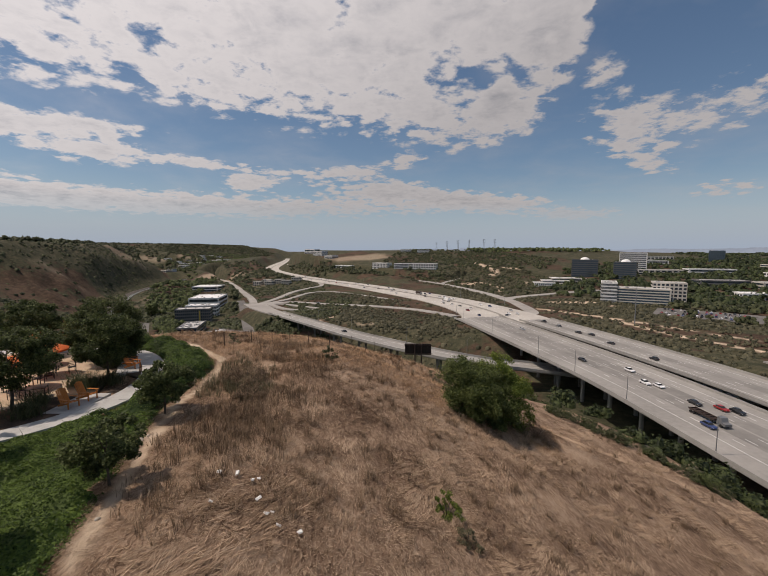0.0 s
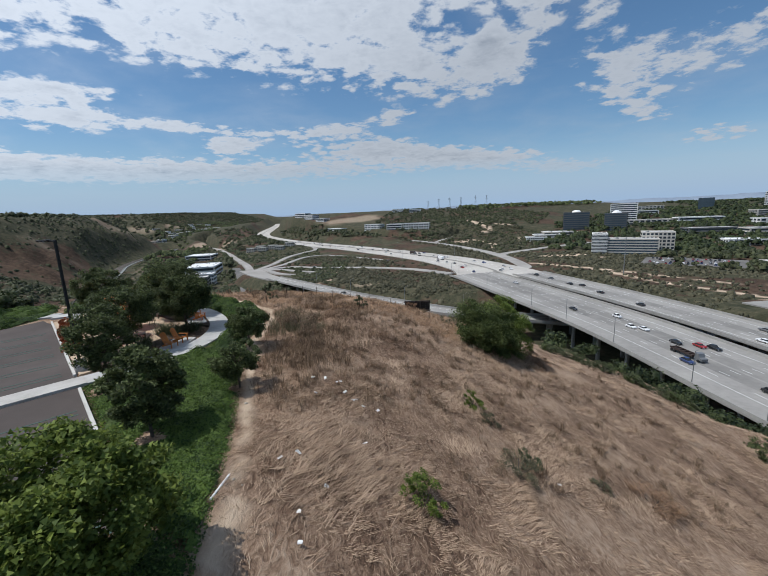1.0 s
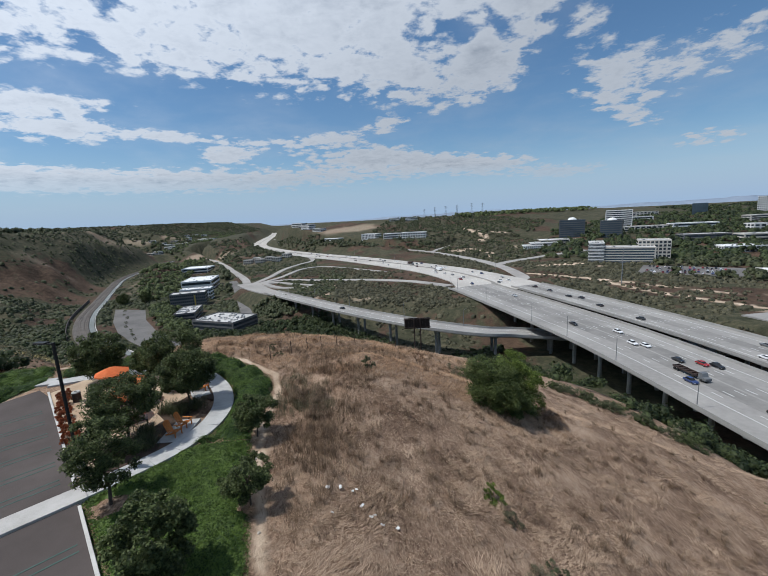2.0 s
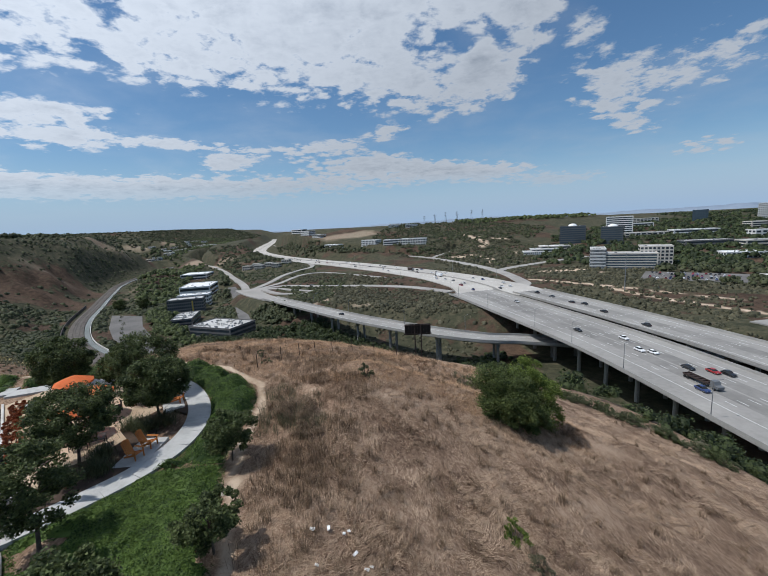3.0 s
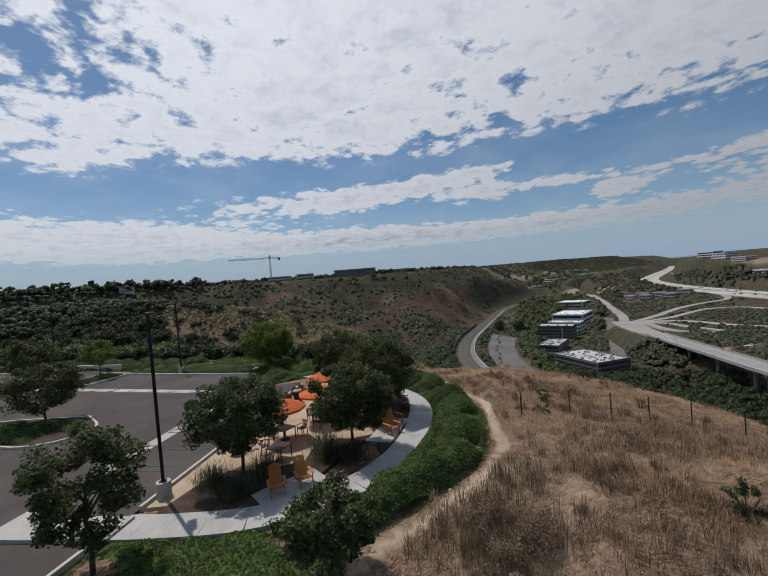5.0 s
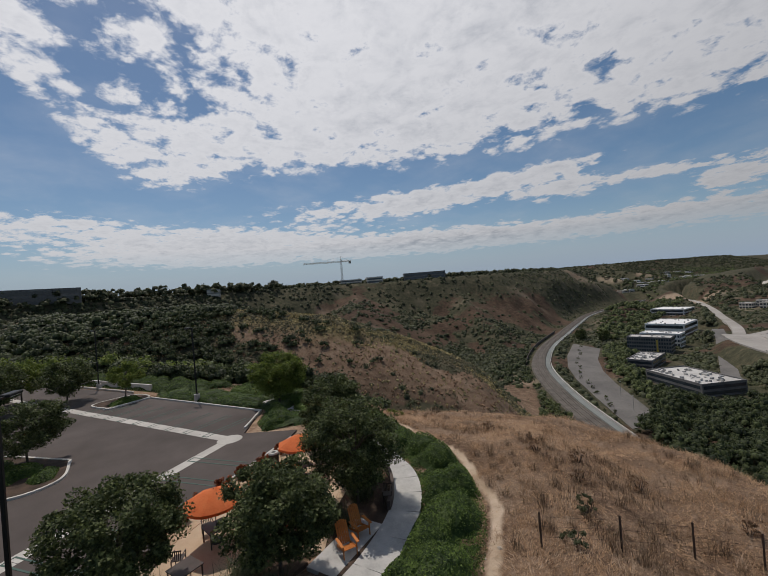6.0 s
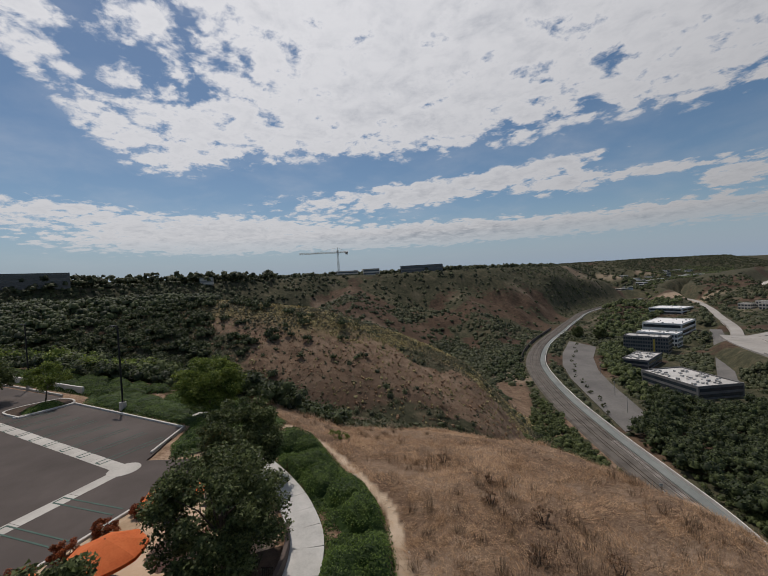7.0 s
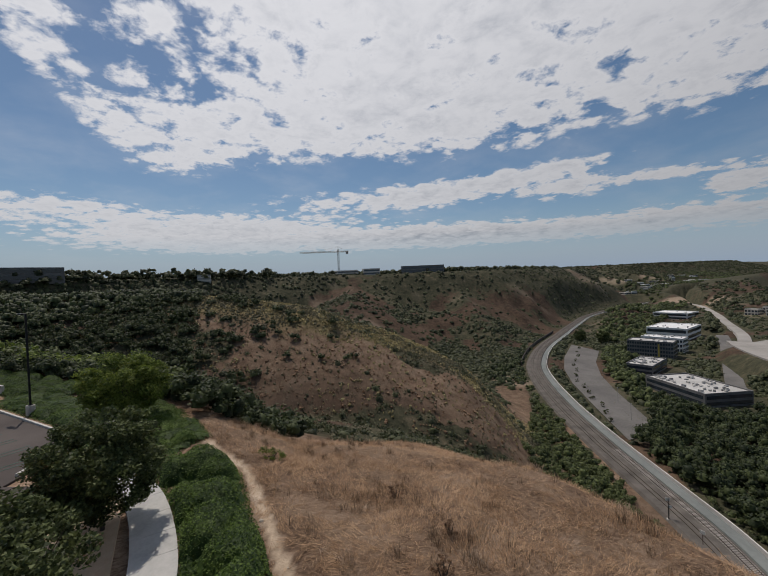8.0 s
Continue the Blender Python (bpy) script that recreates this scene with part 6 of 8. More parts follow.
def ground_cover(label, outline, height, seed, density=170, mound=2.2, name="ground_cover"):
    """A low mounded planting: a soft body and thousands of small leaves."""
    rng = np.random.RandomState(seed)
    p = np.array(outline)
    area = np.ptp(p[:, 0]) * np.ptp(p[:, 1])
    gx, gy = np.meshgrid(np.arange(p[:, 0].min(), p[:, 0].max(), 2.5), np.arange(p[:, 1].min(), p[:, 1].max(), 2.5))
    centres = np.c_[gx.ravel(), gy.ravel()] + rng.normal(size=(gx.size, 2)) * 0.45
    centres = centres[side(centres[:, 0], centres[:, 1], outline) < 0.3]

    def top(x, y):
        d = np.clip(-side(x, y, outline) / 0.7, 0, 1)
        for hx, hy, hr in BARE_RINGS:
            d = d * np.clip((np.hypot(x - hx, y - hy) + 0.9 * (fbm(x, y, 0.8, 2) - 0.5) - hr) / 0.5, 0, 1)
        if mound > 2:
            far = np.full(x.shape, 9.0)
            for cx, cy in centres:
                far = np.minimum(far, np.hypot(x - cx, y - cy))
            dome = np.sqrt(np.clip(1 - (far / 1.55) ** 2, 0, 1))
            return height * np.sqrt(d) * (0.10 + 1.0 * dome + 0.45 * (fbm(x, y, 0.7, 3) - 0.5))
        lump = fbm(x, y, mound, 3)
        return height * np.sqrt(d) * (0.30 + 1.5 * np.abs(lump - 0.42) * 2.2)
    n = int(area * density * 2.2)
    x, y = p[:, 0].min() + np.ptp(p[:, 0]) * rng.rand(n), p[:, 1].min() + np.ptp(p[:, 1]) * rng.rand(n)
    ok = side(x, y, outline) < 0.05 + 0.15 * rng.rand(n)
    for hx, hy, hr in BARE_RINGS:
        ok &= np.hypot(x - hx, y - hy) + 0.9 * (fbm(x, y, 0.8, 2) - 0.5) > hr * (0.6 + 0.6 * rng.rand(n))
    x, y = x[ok], y[ok]
    z0 = np.maximum(land(x, y), -0.15)
    z = z0 + top(x, y) * (1.0 - 0.25 * rng.rand(len(x)) ** 2) + 0.02
    V, F = flecks(rng, np.c_[x, y, z], np.full(len(x), 0.046), 0.8)
    # body under the leaves
    s = 0.3
    gx, gy = np.meshgrid(np.arange(p[:, 0].min() - s, p[:, 0].max() + 2 * s, s), np.arange(p[:, 1].min() - s, p[:, 1].max() + 2 * s, s), indexing="ij")
    zz = np.maximum(land(gx.ravel(), gy.ravel()).reshape(gx.shape), -0.15) + top(gx, gy) * 0.86 - 0.03
    inside = side(gx, gy, outline) < 0.1
    idx = np.arange(gx.size).reshape(gx.shape)
    f = []
    for i in range(gx.shape[0] - 1):
        for j in range(gx.shape[1] - 1):
            if inside[i, j] and inside[i + 1, j] and inside[i, j + 1] and inside[i + 1, j + 1]:
                f.append((idx[i, j], idx[i + 1, j], idx[i + 1, j + 1], idx[i, j + 1]))
    n0 = len(V)
    V = np.concatenate([V, np.stack([gx.ravel(), gy.ravel(), zz.ravel()], 1)])
    F = [tuple(q) for q in F] + [tuple(n0 + v for v in q) for q in f]
    return stuff(name, label, "ground cover", V, F, HEDGE_LEAF)


DIRT_EDGE = spline([(-6.4, 2.6), (-7.9, 9), (-10.3, 16.3), (-12.0, 22.0), (-12.3, 27.5), (-13.8, 31.6), (-18.6, 36.3), (-24.3, 38.5), (-29, 38.4), (-34.1, 38.2), (-38.4, 36.3)], 6)
ground_cover("mounded bright green ground cover along the path", [tuple(p) for p in DIRT_EDGE[16:]] + [(-36.5, 34.0)] + [tuple(p) for p in shifted(PATHW, 0.8)[60:12:-1, :2]] + [(-14.0, 20.4)], 1.05, 301)
ground_cover("low green ground cover between kerb and dry slope", [tuple(p) for p in DIRT_EDGE[:17]] + [tuple(p) for p in shifted(PATHW, 0.8)[13::-1, :2]] + [(-8.5, 3.9)], 0.42, 302, 190, 1.6)
ground_cover("low green ground cover at the slope's near end", [(-6.35, 2.5), (-8.6, 3.8), (-8.6, -7), (-6.0, -7)], 0.42, 310, 190, 1.6)
ground_cover("low dark green planting behind the car park", [(-44.6, 29.6), (-60.4, 18.6), (-64.8, 18.4), (-66.4, 20.6), (-59.4, 24.6), (-49.2, 31.4), (-43.6, 36.4), (-39.8, 37.2), (-37.4, 33.4), (-38.0, 28.4), (-40.4, 28.4)], 0.5, 309, 60)
ground_cover("clipped green ground cover behind the far stalls", [(-44.6, 29.6), (-60.4, 18.6), (-61.4, 19.9), (-55, 25.4), (-48, 30.6)], 0.6, 303, 90)
ground_cover("low green planting along the car park's edge", [(-61.4, 19.9), (-64.8, 17.6), (-93.5, -3.8), (-97.5, -1.5), (-67, 22.8), (-57.5, 29)], 0.8, 307, 130)
ground_cover("green planting between car park and canyon", [(-46.2, 31.2), (-48.3, 31.0), (-55, 26.0), (-57, 29.4), (-47.5, 35.2), (-39.2, 36.4), (-38.8, 32.2)], 0.8, 308, 140)
ground_cover("dark green planting beside the ramp", [(-38.0, 28.6), (-40.6, 28.2), (-43.8, 29.8), (-46, 31), (-38.5, 31.6)], 1.0, 304, 120)
ground_cover("dark low shrubs in the parking island", [(-40.7, 13.9), (-37.4, 14.2), (-36.0, 12.7), (-36.8, 10.5), (-39.2, 8), (-38.2, 5.6), (-41.9, 3.8), (-46, 7.2)], 0.75, 305, 150)
ground_cover("dark low shrubs in the end island", [(-57.8, 14.2), (-60.4, 17.2), (-63.1, 15.4), (-61.3, 12.0)], 0.7, 306, 150)

tree("young evergreen oak with a dense dark crown", (-20.5, 20.6, 0), 5.2, 2.45, OAK, 101, 0.28, 0.07, 78, 290)
tree("upright young oak with a loose dark crown", (-17.5, 14.5, 0), 5.2, 1.75, OAK, 102, 0.16, 0.069, 57, 241)
tree("evergreen oak shading the terrace", (-18.8, 26.2, 0), 5.0, 2.25, OAK, 103, 0.22, 0.073, 83, 299)
tree("evergreen oak leaning over the garden path", (-22.4, 31.0, 0), 5.7, 2.6, OAK, 104, 0.2, 0.073, 72, 299)
tree("grey-green loose-crowned tree at the garden's end", (-31.0, 32.6, 0), 5.2, 2.4, OAK, 105, 0.1, 0.08, 84, 290)
tree("low bushy oak beside the far umbrella", (-25.4, 32.0, 0), 4.2, 1.7, OAK, 114, 0.08, 0.075, 50, 240)
tree("small round oak at the edge of the dry slope", (-11.2, 20.6, 0), 3.1, 1.55, OAK, 106, 0.24, 0.065, 39, 252)
tree("small round oak on a thin trunk", (-9.3, 13.8, -0.3), 3.2, 1.35, OAK, 107, 0.3, 0.065, 36, 229)
tree("dark bushy oak above the ground cover", (-11.6, 9.2, 0), 4.2, 1.7, OAK, 108, 0.12, 0.073, 57, 252)
tree("broad bright green feathery tree near the lot", (-9.0, 1.6, 0), 4.4, 2.5, BRIGHT_LEAF, 109, 0.12, 0.086, 80, 299)
tree("bright green feathery tree behind the lot", (-45.6, 31.3, 0), 5.6, 2.9, BRIGHT_LEAF, 110, 0.18, 0.095, 80, 240)
tree("thin leaning tree in the end island", (-60.9, 15.0, 0), 4.8, 2.2, BRIGHT_LEAF, 111, 0.34, 0.086, 39, 184, (-0.9, 0.3))
tree("green tree in the parking island", (-42.0, 11.4, 0), 4.9, 2.8, OAK, 112, 0.26, 0.086, 57, 229, name="tree")
tree("green tree in the parking island", (-40.2, 5.6, 0), 4.9, 2.7, BRIGHT_LEAF, 113, 0.24, 0.086, 57, 229)
for i, (x, y) in enumerate(((-66, 8), (-71, 2), (-64, 1.5), (-78, -4), (-70, -6), (-84, -8))):
    tree("leafy green car park tree", (x, y, 0), 5.4 + (i % 3) * 0.4, 3.2, BRIGHT_LEAF if i % 2 else OAK, 120 + i, 0.2, 0.13, 60, 120, group="car park trees")


def lamp_post(loc, turn):
    t = thing("lamp_post", "tall black car park lamp post on a round concrete base", "street lamp", "car park lamps", (*loc, 0), turn)
    bm = bmesh.new()
    rod(bm, (0, 0, -0.3), (0, 0, 0.75), 0.34, 0.32, 16)
    part("base", bm, CONCRETE, t, "round concrete base")
    bm = bmesh.new()
    box(bm, (0.14, 0.14, 8.0), (0, 0, 4.7), 0.015)
    box(bm, (0.32, 0.32, 0.04), (0, 0, 0.77))
    part("pole", bm, BLACK_METAL, t)
    bm = bmesh.new()
    box(bm, (0.5, 0.08, 0.08), (0.3, 0, 8.62), 0.01)
    part("arm", bm, BLACK_METAL, t)
    bm = bmesh.new()
    box(bm, (0.85, 0.36, 0.12), (0.85, 0, 8.66), 0.03)
    part("lamp_head", bm, BLACK_METAL, t)
    bm = bmesh.new()
    box(bm, (0.6, 0.26, 0.02), (0.88, 0, 8.592))
    part("lens", bm, WHITE, t)
    return t


lamp_post((-21.3, 17.2), 170)
lamp_post((-54.3, 23.2), 215)
lamp_post((-73.5, 10.0), 215)
lamp_post((-66.0, -9.0), 30)

ORANGE = surface("orange_canvas", ((0.72, 0.20, 0.065), (0.82, 0.26, 0.09), (0.88, 0.32, 0.12)), 0.8, 12, 0.85, 0.05)
PAINTED_WOOD = surface("orange_stained_wood", ((0.34, 0.105, 0.02), (0.46, 0.155, 0.032), (0.53, 0.20, 0.05)), 1.2, 14, 0.6, 0.1)
DARK_BROWN = surface("dark_brown_metal", ((0.035, 0.024, 0.02), (0.06, 0.042, 0.036)), 2, 20, 0.5, 0.0)


def umbrella(loc, turn, height=2.55):
    x, y = loc
    u = thing("garden_umbrella", "open orange canvas umbrella over a garden table", "umbrella", "garden umbrellas", (x, y, 0.02), turn)
    bm = bmesh.new()
    rod(bm, (0, 0, 0), (0, 0, height), 0.025, 0.022, 8)
    part("pole", bm, DARK_BROWN, u)
    bm = bmesh.new()
    rod(bm, (0, 0, 0), (0, 0, 0.12), 0.28, 0.24, 14)
    part("base", bm, DARK_BROWN, u)
    n, r = 8, 1.42
    for i in range(n):
        a0, a1 = 2 * math.pi * i / n, 2 * math.pi * (i + 1) / n
        bm = bmesh.new()
        ring_a = []
        for k in range(5):
            f = k / 4
            zz = height - 0.02 - 0.52 * f ** 1.25
            pts = []
            for j in range(4):
                a = a0 + (a1 - a0) * j / 3
                sag = 1 - 0.06 * math.sin(math.pi * j / 3) * f
                pts.append(bm.verts.new((math.cos(a) * r * f * sag + 1e-4 * j, math.sin(a) * r * f * sag + 1e-4 * k, zz - 0.03 * math.sin(math.pi * j / 3) * f)))
            ring_a.append(pts)
        for k in range(4):
            for j in range(3):
                bm.faces.new((ring_a[k][j], ring_a[k + 1][j], ring_a[k + 1][j + 1], ring_a[k][j + 1]))
        low = [bm.verts.new((v.co.x, v.co.y, v.co.z - 0.13)) for v in ring_a[4]]
        for j in range(3):
            bm.faces.new((ring_a[4][j], low[j], low[j + 1], ring_a[4][j + 1]))
        g = bmesh.ops.solidify(bm, geom=bm.faces[:], thickness=0.006)
        part("canopy_panel", bm, ORANGE, u)
        bm = bmesh.new()
        rod(bm, (0, 0, height - 0.05), (math.cos(a0) * r * 0.98, math.sin(a0) * r * 0.98, height - 0.56), 0.008, 0.008, 5)
        part("rib", bm, DARK_BROWN, u)


def garden_table(loc, turn):
    x, y = loc
    t = thing("garden_table", "square dark brown metal garden table", "table", "garden tables", (x, y, 0.02), turn)
    bm = bmesh.new()
    box(bm, (1.05, 1.05, 0.04), (0, 0, 0.72), 0.01)
    part("tabletop", bm, DARK_BROWN, t)
    for sx in (-1, 1):
        for sy in (-1, 1):
            bm = bmesh.new()
            box(bm, (0.05, 0.05, 0.70), (sx * 0.46, sy * 0.46, 0.35), 0.005)
            part("leg", bm, DARK_BROWN, t)


def dining_chair():
    c = thing("garden_chair", "dark metal garden armchair on the terrace", "chair", "garden chairs")
    bm = bmesh.new()
    box(bm, (0.48, 0.48, 0.035), (0, 0, 0.45), 0.01)
    part("seat", bm, DARK_BROWN, c)
    bm = bmesh.new()
    box(bm, (0.5, 0.03, 0.05), (0, 0.24, 0.88), 0.008)
    part("top_rail", bm, DARK_BROWN, c)
    for i in range(6):
        bm = bmesh.new()
        box(bm, (0.03, 0.02, 0.40), (-0.2 + i * 0.08, 0.235, 0.68))
        part("back_bar", bm, DARK_BROWN, c)
    for sx in (-1, 1):
        bm = bmesh.new()
        box(bm, (0.045, 0.46, 0.03), (sx * 0.24, 0.0, 0.66), 0.006)
        box(bm, (0.03, 0.03, 0.2), (sx * 0.24, -0.2, 0.56))
        part("armrest", bm, DARK_BROWN, c)
        for sy in (-1, 1):
            bm = bmesh.new()
            box(bm, (0.035, 0.035, 0.44), (sx * 0.22, sy * 0.21, 0.22))
            part("leg", bm, DARK_BROWN, c)
    return c


def deck_chair():
    c = thing("adirondack_chair", "orange-stained slatted wooden lounge chair", "chair", "slatted lounge chairs")
    for i in range(6):
        bm = bmesh.new()
        x = -0.235 + i * 0.094
        h = 0.86 + 0.12 * math.sin(math.pi * (i + 0.5) / 6)
        box(bm, (0.082, 0.022, h), (x, 0.50 + 0.12, 0.25 + h / 2 - 0.06), 0.006, Matrix.Rotation(radians(-24), 4, "X"))
        part("back_slat", bm, PAINTED_WOOD, c)
    for i in range(6):
        bm = bmesh.new()
        box(bm, (0.56, 0.078, 0.022), (0, -0.22 + i * 0.09, 0.37 - i * 0.022), 0.005, Matrix.Rotation(radians(-14), 4, "X"))
        part("seat_slat", bm, PAINTED_WOOD, c)
    for sx in (-1, 1):
        bm = bmesh.new()
        box(bm, (0.14, 0.78, 0.025), (sx * 0.36, 0.08, 0.575), 0.008)
        part("armrest", bm, PAINTED_WOOD, c)
        bm = bmesh.new()
        box(bm, (0.03, 0.10, 0.56), (sx * 0.31, -0.22, 0.28), 0.006)
        part("front_leg", bm, PAINTED_WOOD, c)
        bm = bmesh.new()
        box(bm, (0.03, 0.95, 0.11), (sx * 0.285, 0.22, 0.25), 0.006, Matrix.Rotation(radians(-15), 4, "X"))
        part("back_leg", bm, PAINTED_WOOD, c)
    return c


umbrella((-23.3, 24.0), 20)
umbrella((-24.2, 27.0), 48, 2.6)
umbrella((-27.4, 29.2), 10, 2.7)
for q, turn in (((-23.3, 24.0), 20), ((-24.2, 27.0), 48), ((-27.4, 29.2), 10), ((-20.9, 22.7), 32)):
    garden_table(q, turn)
ch = dining_chair()
ch.matrix_basis = pose(-23.1, 25.1, 0.02, 0, 0, 12)
for x, y, a in ((-24.2, 23.6, 100), (-22.2, 22.4, 250), (-23.1, 27.9, -40), (-24.9, 26.6, 140), (-23.4, 26.3, 230), (-27.6, 30.6, -30), (-29.1, 29.1, 130), (-28.9, 30.5, 50), (-21.6, 32.4, 60)):
    copy_thing(ch, pose(x, y, 0.05 if y > 32 else 0.02, 0, 0, a))
ad = deck_chair()
ad.matrix_basis = pose(-17.35, 21.2, 0.06, 0, 0, 76)
for x, y, a in ((-17.25, 22.5, 84), (-18.9, 29.1, 92), (-19.8, 30.1, 98)):
    copy_thing(ad, pose(x, y, 0.05, 0, 0, a))


def trash_bin(loc):
    t = thing("trash_can", "brown slatted litter bin with a pale domed lid", "trash can", "", (*loc, 0.02))
    bm = bmesh.new()
    rod(bm, (0, 0, 0), (0, 0, 0.88), 0.29, 0.31, 20)
    part("body", bm, DARK_BROWN, t)
    for k in range(20):
        a = k * math.pi / 10
        bm = bmesh.new()
        box(bm, (0.05, 0.03, 0.8), (math.cos(a) * 0.315, math.sin(a) * 0.315, 0.44), 0, Matrix.Rotation(a + math.pi / 2, 4, "Z"))
        part("slat", bm, DARK_BROWN, t)
    bm = bmesh.new()
    rod(bm, (0, 0, 0.88), (0, 0, 0.98), 0.35, 0.30, 20)
    part("lid", bm, CONCRETE, t, "pale concrete lid")
    bm = bmesh.new()
    rod(bm, (0, 0, 0.975), (0, 0, 0.985), 0.14, 0.14, 14)
    part("opening", bm, BLACK_METAL, t)


trash_bin((-30.0, 27.9))
for i, (x, y) in enumerate(((-30.7, 27.4), (-29.6, 25.9), (-28.4, 24.6), (-27.2, 23.4), (-32.0, 28.9), (-26.1, 22.2), (-25.0, 21.1))):
    bush("red-leaved rounded shrub in the kerbside strip", (x, y), 0.62, 1.0, RED_LEAF, 500 + i, 0.042, 26, 130, "shrub", "red_shrub", "red shrubs")


def grass_clump(loc, seed):
    rng = np.random.RandomState(seed)
    t = thing("ornamental_grass", "arching dark green ornamental grass clump", "grass clump", "ornamental grasses", (*loc, 0.04))
    V, F = blades(rng, np.zeros((1, 3)), np.array([0.85]), 0.95, 420, 0.010)
    part("blades", raw_mesh("blades", V, F, OLIVE), None, t)


for i, (x, y) in enumerate(((-20.7, 19.2), (-19.8, 21.6), (-18.8, 19.9), (-20.1, 25.0), (-19.0, 24.6), (-21.0, 29.3), (-22.9, 31.4), (-18.0, 25.6))):
    grass_clump((x, y), 600 + i)
bm = bmesh.new()
rod(bm, (0, 0, 0), (0, 0, 0.62), 0.30, 0.42, 18)
rod(bm, (0, 0, 0.56), (0, 0, 0.66), 0.45, 0.45, 18)
pot = thing("planter_pot", "large dark brown round planter pot", "planter", "", (-23.6, 21.2, 0.02))
part("body", bm, DARK_BROWN, pot)
bush("small green shrub in a dark pot", (-23.6, 21.2), 0.5, 1.2, OLIVE, 620, 0.05, 14, 70)
bm = bmesh.new()
for k in range(9):
    a, b = inner[36 + k], inner[37 + k]
    vs = box(bm, (float(np.linalg.norm(b - a)), 0.18, 0.5))
    d = b - a
    bmesh.ops.transform(bm, matrix=Matrix.Translation((*((a + b) / 2), 0.25)) @ Matrix.Rotation(math.atan2(d[1], d[0]), 4, "Z"), verts=vs)
tagged(part("seat_wall", bm, surface("brown_wall", ((0.06, 0.045, 0.04), (0.10, 0.075, 0.065)), 1, 10, 0.8, 0.1)), "low dark brown curved seat wall beside the path", "wall", kind="structure")

# ---------------- fence, litter, stones ----------------
POSTS = [(-14.8, 36.3), (-13.2, 39.2), (-11.9, 42.0), (-10.6, 44.6), (-8.8, 46.6), (-6.4, 48.0), (-3.6, 48.8), (-0.6, 49.2)]
fence = thing("wire_fence", "rusty post-and-wire fence across the crest", "fence")
STEEL = surface("rusty_steel", ((0.05, 0.035, 0.03), (0.10, 0.07, 0.055)), 2, 20, 0.8, 0.1, 0.3)
for x, y in POSTS:
    bm = bmesh.new()
    box(bm, (0.06, 0.06, 1.7), (x, y, gz(x, y) + 0.7))
    part("post", bm, STEEL, fence)
for h in (0.5, 0.95, 1.35):
    for (x0, y0), (x1, y1) in zip(POSTS[:-1], POSTS[1:]):
        bm = bmesh.new()
        rod(bm, (x0, y0, gz(x0, y0) + h), (x1, y1, gz(x1, y1) + h), 0.006, 0.006, 4)
        part("wire", bm, STEEL, fence)
rng = np.random.RandomState(9)
PAPER = surface("white_scrap", ((0.70, 0.69, 0.66), (0.80, 0.79, 0.76)), 2, 20, 0.8, 0.1)
for i, (x, y) in enumerate([(-3.9, 15.1), (-3.7, 15.3), (-4.6, 15.2), (-3.3, 14.2), (-2.8, 13.6), (-2.6, 13.8), (-2.2, 13.3), (-1.4, 13.4), (-5.3, 15.0), (-4.8, 13.2), (8.6, 12.3), (-5.2, 7.4), (-4.6, 8.0), (-3.2, 6.6), (-3.6, 3.8), (-3.9, 5.0), (-1.9, 10.0)]):
    bm = bmesh.new()
    box(bm, (0.12 + 0.14 * rng.rand(), 0.08 + 0.06 * rng.rand(), 0.04), (0, 0, 0), 0.008)
    for v in bm.verts:
        v.co += Vector(rng.normal(size=3)) * 0.016
    o = part("litter", bm, PAPER)
    o.matrix_basis = pose(x, y, gz(x, y) + 0.16, rng.normal() * 14, rng.normal() * 14, rng.rand() * 180)
    tagged(o, "white scrap of litter lying in dry straw", "litter", "scraps of litter")
STONE = surface("pale_stone", ((0.34, 0.29, 0.23), (0.45, 0.40, 0.33), (0.52, 0.47, 0.40)), 2, 12, 0.9, 0.2)
for i in range(26):
    k = 3 + (i * 5) % 55
    p = DIRT_EDGE[k] + rng.normal(size=2) * 0.35 + [0.35, 0.2]
    bm = bmesh.new()
    bmesh.ops.create_icosphere(bm, subdivisions=2, radius=0.04 + 0.07 * rng.rand() ** 2)
    for v in bm.verts:
        v.co *= 0.8 + 0.4 * rng.rand()
        v.co.z *= 0.65
    o = part("stone", bm, STONE)
    o.matrix_basis = pose(p[0], p[1], gz(p[0], p[1]) + 0.02, 0, 0, rng.rand() * 360)
    tagged(o, "pale rounded stone on the bare soil strip", "stone", "stones beside the path")
bm = bmesh.new()
rod(bm, (-6.95, 4.9, 0.0), (-6.8, 6.2, 0.0), 0.05, 0.05, 10)
tagged(part("pipe", bm, WHITE), "short white irrigation pipe on bare soil", "pipe")
# ---------------- freeway furniture ----------------
LANE_WHITE = surface("lane_paint", ((0.62, 0.62, 0.60), (0.74, 0.74, 0.72)), 0.4, 5, 0.7, 0.0)
TYRE_GREY = surface("worn_lane", ((0.17, 0.163, 0.152), (0.22, 0.21, 0.195), (0.265, 0.252, 0.235)), 0.05, 0.5, 0.85, 0.0)


